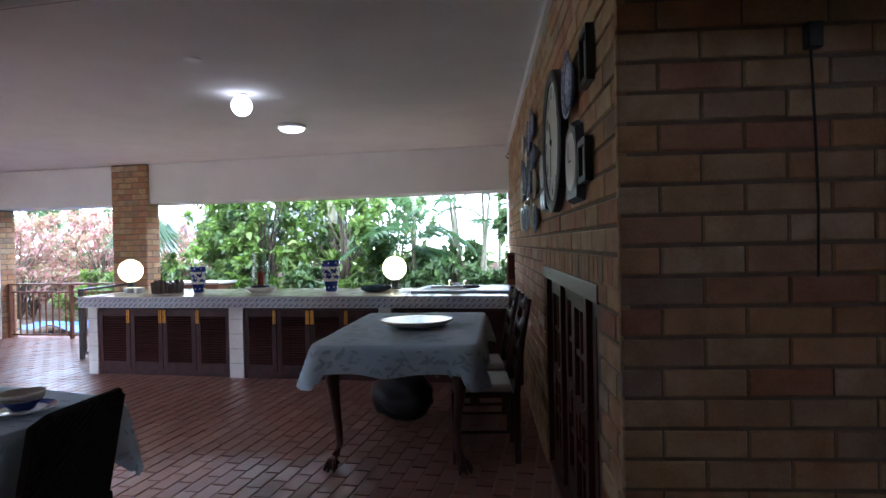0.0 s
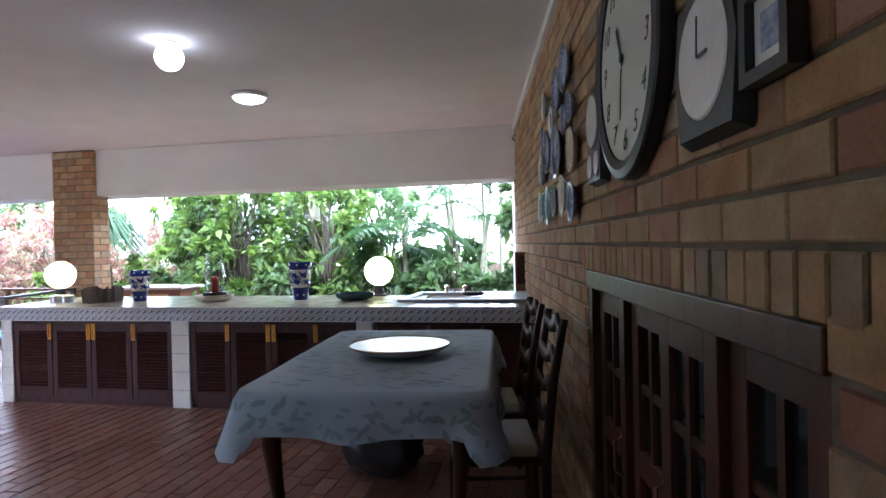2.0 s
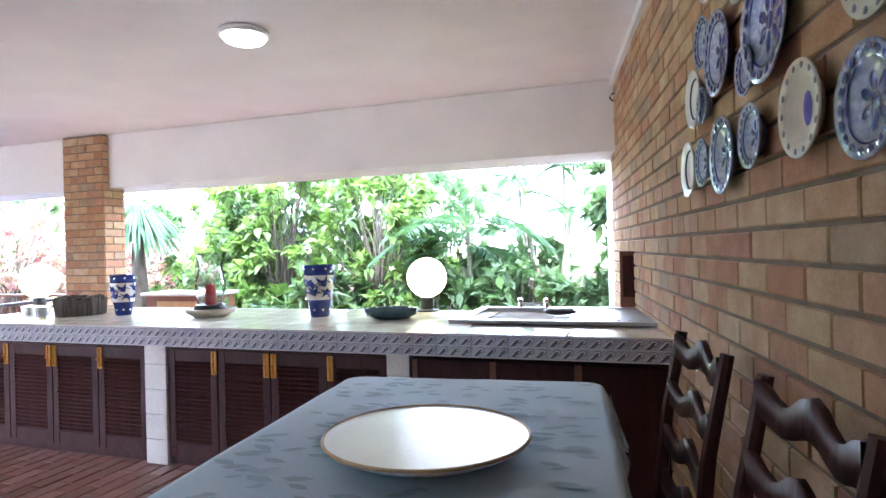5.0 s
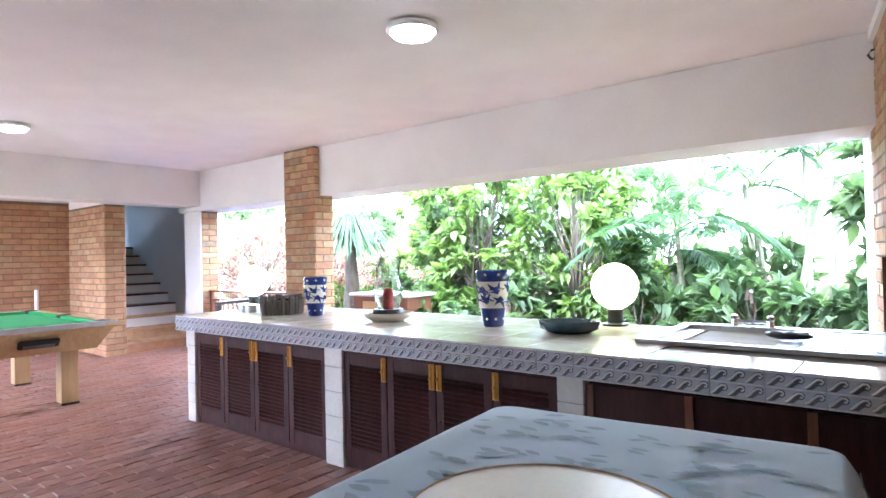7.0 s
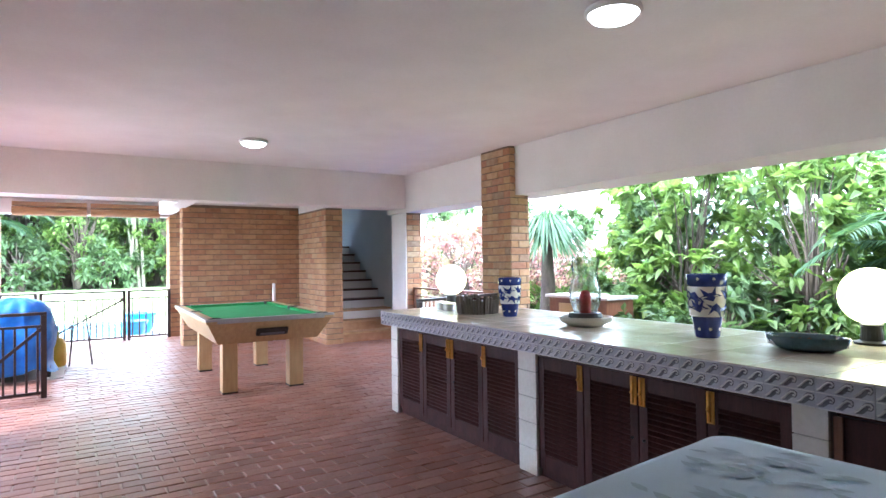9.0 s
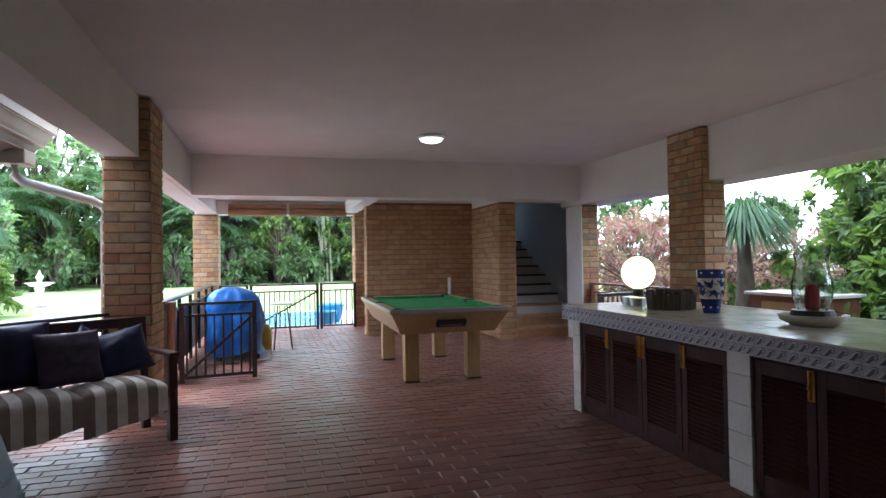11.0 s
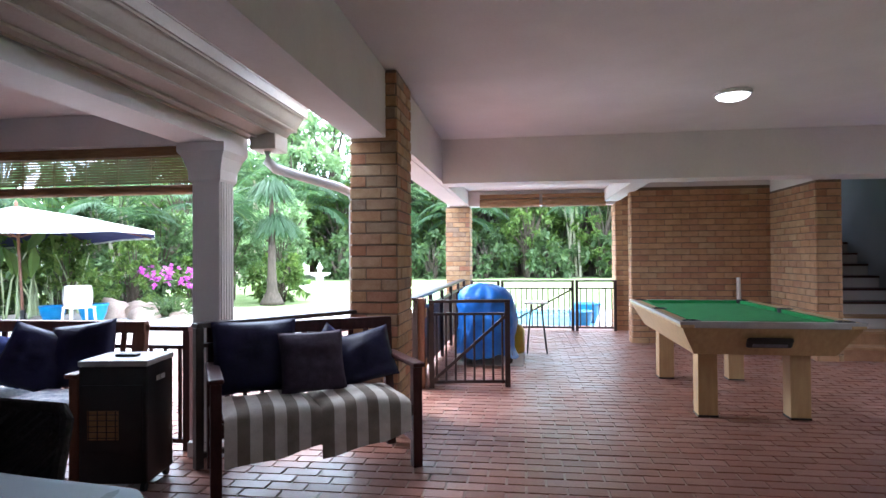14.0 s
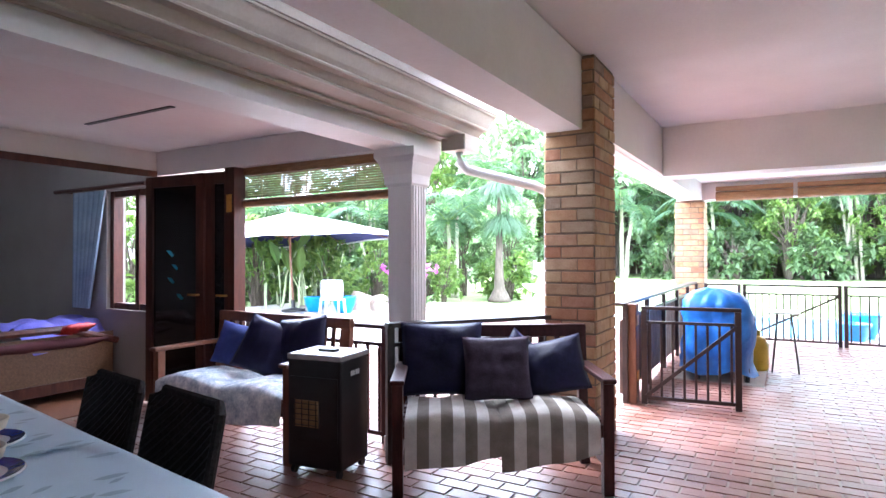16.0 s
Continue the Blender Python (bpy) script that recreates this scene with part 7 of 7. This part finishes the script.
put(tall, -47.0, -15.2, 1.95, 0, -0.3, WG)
put(tall2, -43.0, -22.0, 1.95, 0, -0.3, WG)
spots = ((-26, -2.0, 1.0, 40), (-27, 2.0, 1.05, 100), (-26.5, 6.0, 0.9, 160), (-27, 10, 1.0, 220), (-24.5, -13, 1.1, 280), (-28.5, -9, 1.15, 320), (-29, 4.2, 1.2, 10), (-28.5, -0.5, 1.15, 70), (-29.5, 8.5, 1.1, 140), (-22, -17, 1.1, 30), (-28, 14, 1.1, 90))
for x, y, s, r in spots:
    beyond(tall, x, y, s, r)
for x, y, s, r in ((-24.5, 3.8, 0.62, 30), (-24.8, 6.6, 0.66, 120), (-24.6, -3.6, 0.7, 200), (-25.6, 0.4, 0.66, 260), (-20.5, -12.5, 0.8, 300), (-24.8, 9.2, 0.7, 45), (-18.5, -14.5, 0.85, 160), (-27, -15, 1.0, 250)):
    beyond(tall2, x, y, s, r)
for x, y, s, r in ((-17.8, -8.2, 1.3, 0), (-16.4, -9.4, 1.2, 60), (-19.5, -7.2, 1.3, 120), (-15.2, -10.6, 1.3, 200), (-21.5, -5.2, 1.4, 20), (-22.6, -3.2, 1.3, 90), (-23.4, 0.2, 1.3, 140), (-23.8, 2.2, 1.3, 210), (-24.0, 4.6, 1.3, 270), (-24.2, 7.2, 1.3, 330)):
    beyond(lowb if int(x * 10) % 2 else lowp, x, y, s, r)
for x, y, s, r in ((-19.2, -9.5, 1.5, 0), (-21.4, -7.4, 1.7, 50), (-23.2, -5.0, 1.6, 100), (-23.8, -1.4, 1.5, 190), (-17.2, -11.5, 1.6, 240), (-24.4, 1.6, 1.3, 290)):
    beyond(arc2, x, y, s, r)
for x, y, s, r in ((-24.6, 5.4, 1.35, 0), (-22.6, -6.6, 1.5, 70), (-20.0, -10.4, 1.5, 130)):
    beyond(arc, x, y, s, r)
for x, y, s, r in ((-16.8, -7.4, 0.75, 40), (-18.6, -6.0, 0.6, 130), (-15.4, -8.2, 0.8, 200), (-13.9, -9.6, 0.9, 260)):
    again(sb, x, y, s, r, -0.3)
again(sb, -8.7, -7.4, 1.0, 40, -0.3)
again(lowb, -8.0, -6.4, 0.9, 90, -0.3)
again(sb, -7.3, -7.4, 0.9, 10, -0.3)
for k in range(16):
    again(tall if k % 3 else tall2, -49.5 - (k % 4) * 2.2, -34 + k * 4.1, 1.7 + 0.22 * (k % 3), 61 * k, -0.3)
for x, y, s, r in ((-16.2, -11.6, 1.1, 15), (-18.4, -11.0, 1.2, 95), (-20.6, -9.0, 1.15, 170), (-14.2, -11.8, 1.1, 230), (-12.2, -11.4, 1.1, 310), (-22.4, -7.6, 1.2, 50), (-24.6, -6.4, 1.2, 120)):
    again(sd2, x, y, s, r, -0.3)
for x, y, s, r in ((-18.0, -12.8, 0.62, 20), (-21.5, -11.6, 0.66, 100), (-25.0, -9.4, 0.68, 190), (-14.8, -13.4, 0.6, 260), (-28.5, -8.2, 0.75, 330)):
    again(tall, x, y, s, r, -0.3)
for k in range(13):
    again(sb, -46.5 - (k % 3) * 1.4, -27 + k * 4.2, 1.5 + 0.2 * (k % 4), 47 * k, -0.3)
fn = thing("garden_fence", "brown weathered wooden fence behind the lawn", "fence", pose(-53.5, -16, -0.3) @ Matrix.Scale(1.9, 4))
for i in range(56):
    part("board", box(0, 0.03, i * 0.3, i * 0.3 + 0.285, 0.0, 1.9 + 0.03 * (i % 3)), DARK_FENCE, fn)

um = thing("garden_umbrella", "large white canvas garden umbrella with navy underside", "umbrella", pose(-13.15, -7.4, -0.1, 3.5, 0, 11))
part("pole", tube([(0, 0, 0), (0, 0, 2.62)], 0.03, 10), MID_WOOD, um)
part("base", lathe([(0.3, 0.0), (0.3, 0.06), (0.05, 0.10), (0.05, 0.3)], 20), BLACK, um)
R8, zE, zT = 2.9, 1.84, 2.58
bm = bmesh.new()
rim = [(R8 * math.cos(i * math.pi / 4), R8 * math.sin(i * math.pi / 4), zE) for i in range(8)]
for i in range(8):
    a, b = Vector(rim[i]), Vector(rim[(i + 1) % 8])
    top = Vector((0, 0, zT))
    m1, m2 = a.lerp(top, 0.5), b.lerp(top, 0.5)
    m1.z += 0.03
    m2.z += 0.03
    sag = (a + b) / 2 + Vector((0, 0, 0.04))
    bn = bmesh.new()
    for mesh, dz in ((bm, 0.0), (bn, -0.02)):
        o = Vector((0, 0, dz))
        q = [mesh.verts.new(p + o) for p in (a, sag, b, m2, m1, top)]
        mesh.faces.new((q[0], q[1], q[3], q[4])), mesh.faces.new((q[1], q[2], q[3])), mesh.faces.new((q[4], q[3], q[5]))
    part("lining", bn, NAVY_CANVAS, um, "navy blue underside")
part("canopy", bm, CANVAS, um, "white canvas canopy")
for i in range(8):
    part("rib", bar((0.05, 0, 2.55), (R8 * 0.97, 0, zE - 0.04), 0.02, 0.025), MID_WOOD, um, "", pose(0, 0, 0, 0, 0, 45 * i))
    part("strut", bar((0.04, 0, 1.9), (R8 * 0.45, 0, 2.26), 0.018, 0.02), MID_WOOD, um, "", pose(0, 0, 0, 0, 0, 45 * i))
for i in range(8):
    a, b = Vector(rim[i]), Vector(rim[(i + 1) % 8])
    bm = bmesh.new()
    s1 = (a + b) / 2 + Vector((0, 0, 0.04))
    q = [bm.verts.new(p) for p in (a, s1, b, b - Vector((0, 0, 0.07)), s1 - Vector((0, 0, 0.06)), a - Vector((0, 0, 0.07)))]
    bm.faces.new((q[0], q[1], q[4], q[5])), bm.faces.new((q[1], q[2], q[3], q[4]))
    part("valance", bm, CANVAS, um, "white valance flap")
part("finial", lathe([(0.03, 2.6), (0.035, 2.66), (0.0, 2.72)], 10), MID_WOOD, um)

fo = thing("fountain", "pale stone three-tier garden fountain", "fountain", pose(-16.3, -1.78, -0.25) @ Matrix.Scale(1.22, 4))
part("pool_basin", lathe([(0.0, 0.0), (0.72, 0.0), (0.75, 0.22), (0.66, 0.22), (0.64, 0.08), (0, 0.08)], 28), STONE, fo, smooth=False)
part("pedestal", lathe([(0.22, 0.08), (0.16, 0.2), (0.10, 0.36), (0.13, 0.5)], 18), STONE, fo, smooth=True)
part("large_bowl", lathe([(0.10, 0.5), (0.26, 0.54), (0.40, 0.64), (0.43, 0.68), (0.38, 0.67), (0.2, 0.60), (0, 0.58)], 24), STONE, fo, smooth=True)
part("stem", lathe([(0.08, 0.58), (0.06, 0.72), (0.09, 0.86)], 14), STONE, fo, smooth=True)
part("small_bowl", lathe([(0.06, 0.86), (0.16, 0.89), (0.25, 0.95), (0.22, 0.95), (0, 0.91)], 20), STONE, fo, smooth=True)
part("finial", lathe([(0.05, 0.91), (0.04, 1.0), (0.07, 1.06), (0.03, 1.12), (0.0, 1.2)], 12), STONE, fo, smooth=True)
bx = thing("blue_tub", "bright blue plastic tub beside the fountain", "tub", pose(-15.4, -2.0, -0.25))
part("tub", lathe([(0, 0), (0.28, 0.0), (0.34, 0.14), (0.31, 0.14), (0.26, 0.03), (0, 0.03)], 20), BLUE_PLASTIC, bx)


def blue_pot(x, y, s, plant, label):
    t = thing("plant_pot", label, "plant pot", pose(x, y, -0.1) @ Matrix.Scale(s, 4), group="blue plant pots")
    part("pot", lathe([(0.0, 0.0), (0.18, 0.0), (0.26, 0.2), (0.29, 0.36), (0.31, 0.38), (0.31, 0.42), (0.26, 0.42), (0.24, 0.36), (0.0, 0.34)], 22), BLUE_PLASTIC, t, smooth=True)
    if plant:
        rng = random.Random(int(x * 100))
        leaves = []
        for k in range(260):
            d = (rand_dir(rng) + Vector((0, 0, 0.6))).normalized()
            sdir = d.cross(Vector((0.1, 0.2, 1)))
            if sdir.length > 0.05:
                leaves.append((Vector((0, 0, 0.36)) + rand_dir(rng) * rng.uniform(0, 0.35) + Vector((0, 0, 0.4)), d, sdir.normalized(), 0.2, 0.08, 0.2))
        leaf_part("foliage", leaves, LEAF_BRIGHT, t)
        part("stem", tube([(0, 0, 0.35), (0.02, 0, 0.8)], 0.02), TRUNK, t)


blue_pot(-13.5, -6.0, 1.0, True, "round bright blue pot with a leafy shrub")
blue_pot(-13.4, -6.9, 0.9, False, "wide bright blue empty garden pot")
blue_pot(-14.2, 4.75, 1.0, False, "round bright blue pot beside the pool")
blue_pot(-13.3, 4.55, 0.8, False, "low blue pot beside the pool fence")
rk = random.Random(8)
for x, y, s in ((-14.4, -5.4, 0.36), (-14.8, -4.7, 0.28), (-15.3, -5.2, 0.42), (-15.0, -5.9, 0.5), (-14.2, -4.4, 0.2), (-15.6, -4.3, 0.25), (-14.6, -6.4, 0.55), (-15.9, -5.6, 0.4)):
    bm = bmesh.new()
    bmesh.ops.create_icosphere(bm, subdivisions=3, radius=s)
    for v in bm.verts:
        v.co *= 1 + 0.35 * noise.noise(v.co * (1.6 / s) + Vector((x, y, 0)))
        v.co.z = max(-0.12, v.co.z * 1.05)
    tagged(part("garden_rock", bm, ROCK, at=pose(x, y, -0.2), smooth=True), "rounded brown garden rock in the flower bed", "rock", "rocks in the flower bed")
fl = thing("orchid_plant", "magenta orchid flowers above strap leaves", "flowers", pose(-15.0, -5.0, -0.2))
rng = random.Random(44)
leaves = []
for k in range(150):
    az, el = rng.uniform(0, 6.28), rng.uniform(0.4, 1.3)
    d = Vector((math.cos(az) * math.cos(el), math.sin(az) * math.cos(el), math.sin(el)))
    leaves.append((Vector((rng.uniform(-0.3, 0.3), rng.uniform(-0.3, 0.3), 0.1)), d, d.cross(Vector((0, 0, 1))).normalized(), rng.uniform(0.5, 1.0), 0.05, 0.35))
leaf_part("strap_leaves", leaves, LEAF_DEEP, fl)
pet = []
for k in range(34):
    c = Vector((rng.gauss(0, 0.28), rng.gauss(-0.15, 0.35), rng.uniform(0.85, 1.3)))
    for q in range(5):
        d = rand_dir(rng)
        sdir = d.cross(Vector((0.3, 0.1, 1)))
        if sdir.length > 0.05:
            pet.append((c, d, sdir.normalized(), 0.11, 0.09, 0.1))
leaf_part("petals", pet, MAGENTA, fl, "magenta petals")["kind"] = "stuff"
gc = thing("garden_chair", "white moulded plastic garden chair on the terrace", "chair", pose(-12.6, -5.6, -0.1, 0, 0, 150))
part("seat", box(-0.24, 0.24, -0.22, 0.24, 0.40, 0.43, 0.012), WHITE_PAINT, gc)
bm = bmesh.new()
add_lathe(bm, [(0.28, 0.43), (0.30, 0.6), (0.29, 0.78), (0.27, 0.86), (0.25, 0.86), (0.27, 0.6), (0.26, 0.43)], 28, cap=False)
bmesh.ops.delete(bm, geom=[v for v in bm.verts if v.co.y < 0.02], context="VERTS")
part("backrest", bm, WHITE_PAINT, gc, smooth=True)
for x in (-0.21, 0.21):
    for y in (-0.19, 0.21):
        part("leg", bar((x, y, 0.4), (x * 1.15, y * 1.15, 0), 0.04, 0.04), WHITE_PAINT, gc)
tall_l = thing("strelitzia", "tall broad-leaved plant with pale stalks", "plant", pose(-14.8, -8.6, -0.2))
leaves = []
STALK = surface("pale_green_stalk", (0.30, 0.36, 0.18), (0.45, 0.5, 0.3), 6, 0.6, 0.2, 30)
for k in range(26):
    bm = bmesh.new()
    x, y = rng.uniform(-1.2, 1.2), rng.uniform(-0.8, 0.8)
    lean = Vector((rng.uniform(-0.4, 0.4), rng.uniform(-0.4, 0.4), 0))
    hh = rng.uniform(0.9, 1.7)
    top = Vector((x, y, hh)) + lean
    add_tube(bm, [(x, y, 0), Vector((x, y, hh * 0.6)) + lean * 0.3, top], [0.035, 0.025, 0.015], 6)
    part("stalk", bm, STALK, tall_l)
    d = (lean * 0.8 + Vector((rng.uniform(-0.3, 0.3), rng.uniform(-0.3, 0.3), 0.9))).normalized()
    leaves.append((top, d, d.cross(Vector((0.2, 0.9, 0.1))).normalized(), 0.95, 0.3, 0.2))
leaf_part("broad_leaves", leaves, LEAF_BRIGHT, tall_l)

lay_bricks()
lay_pavers()
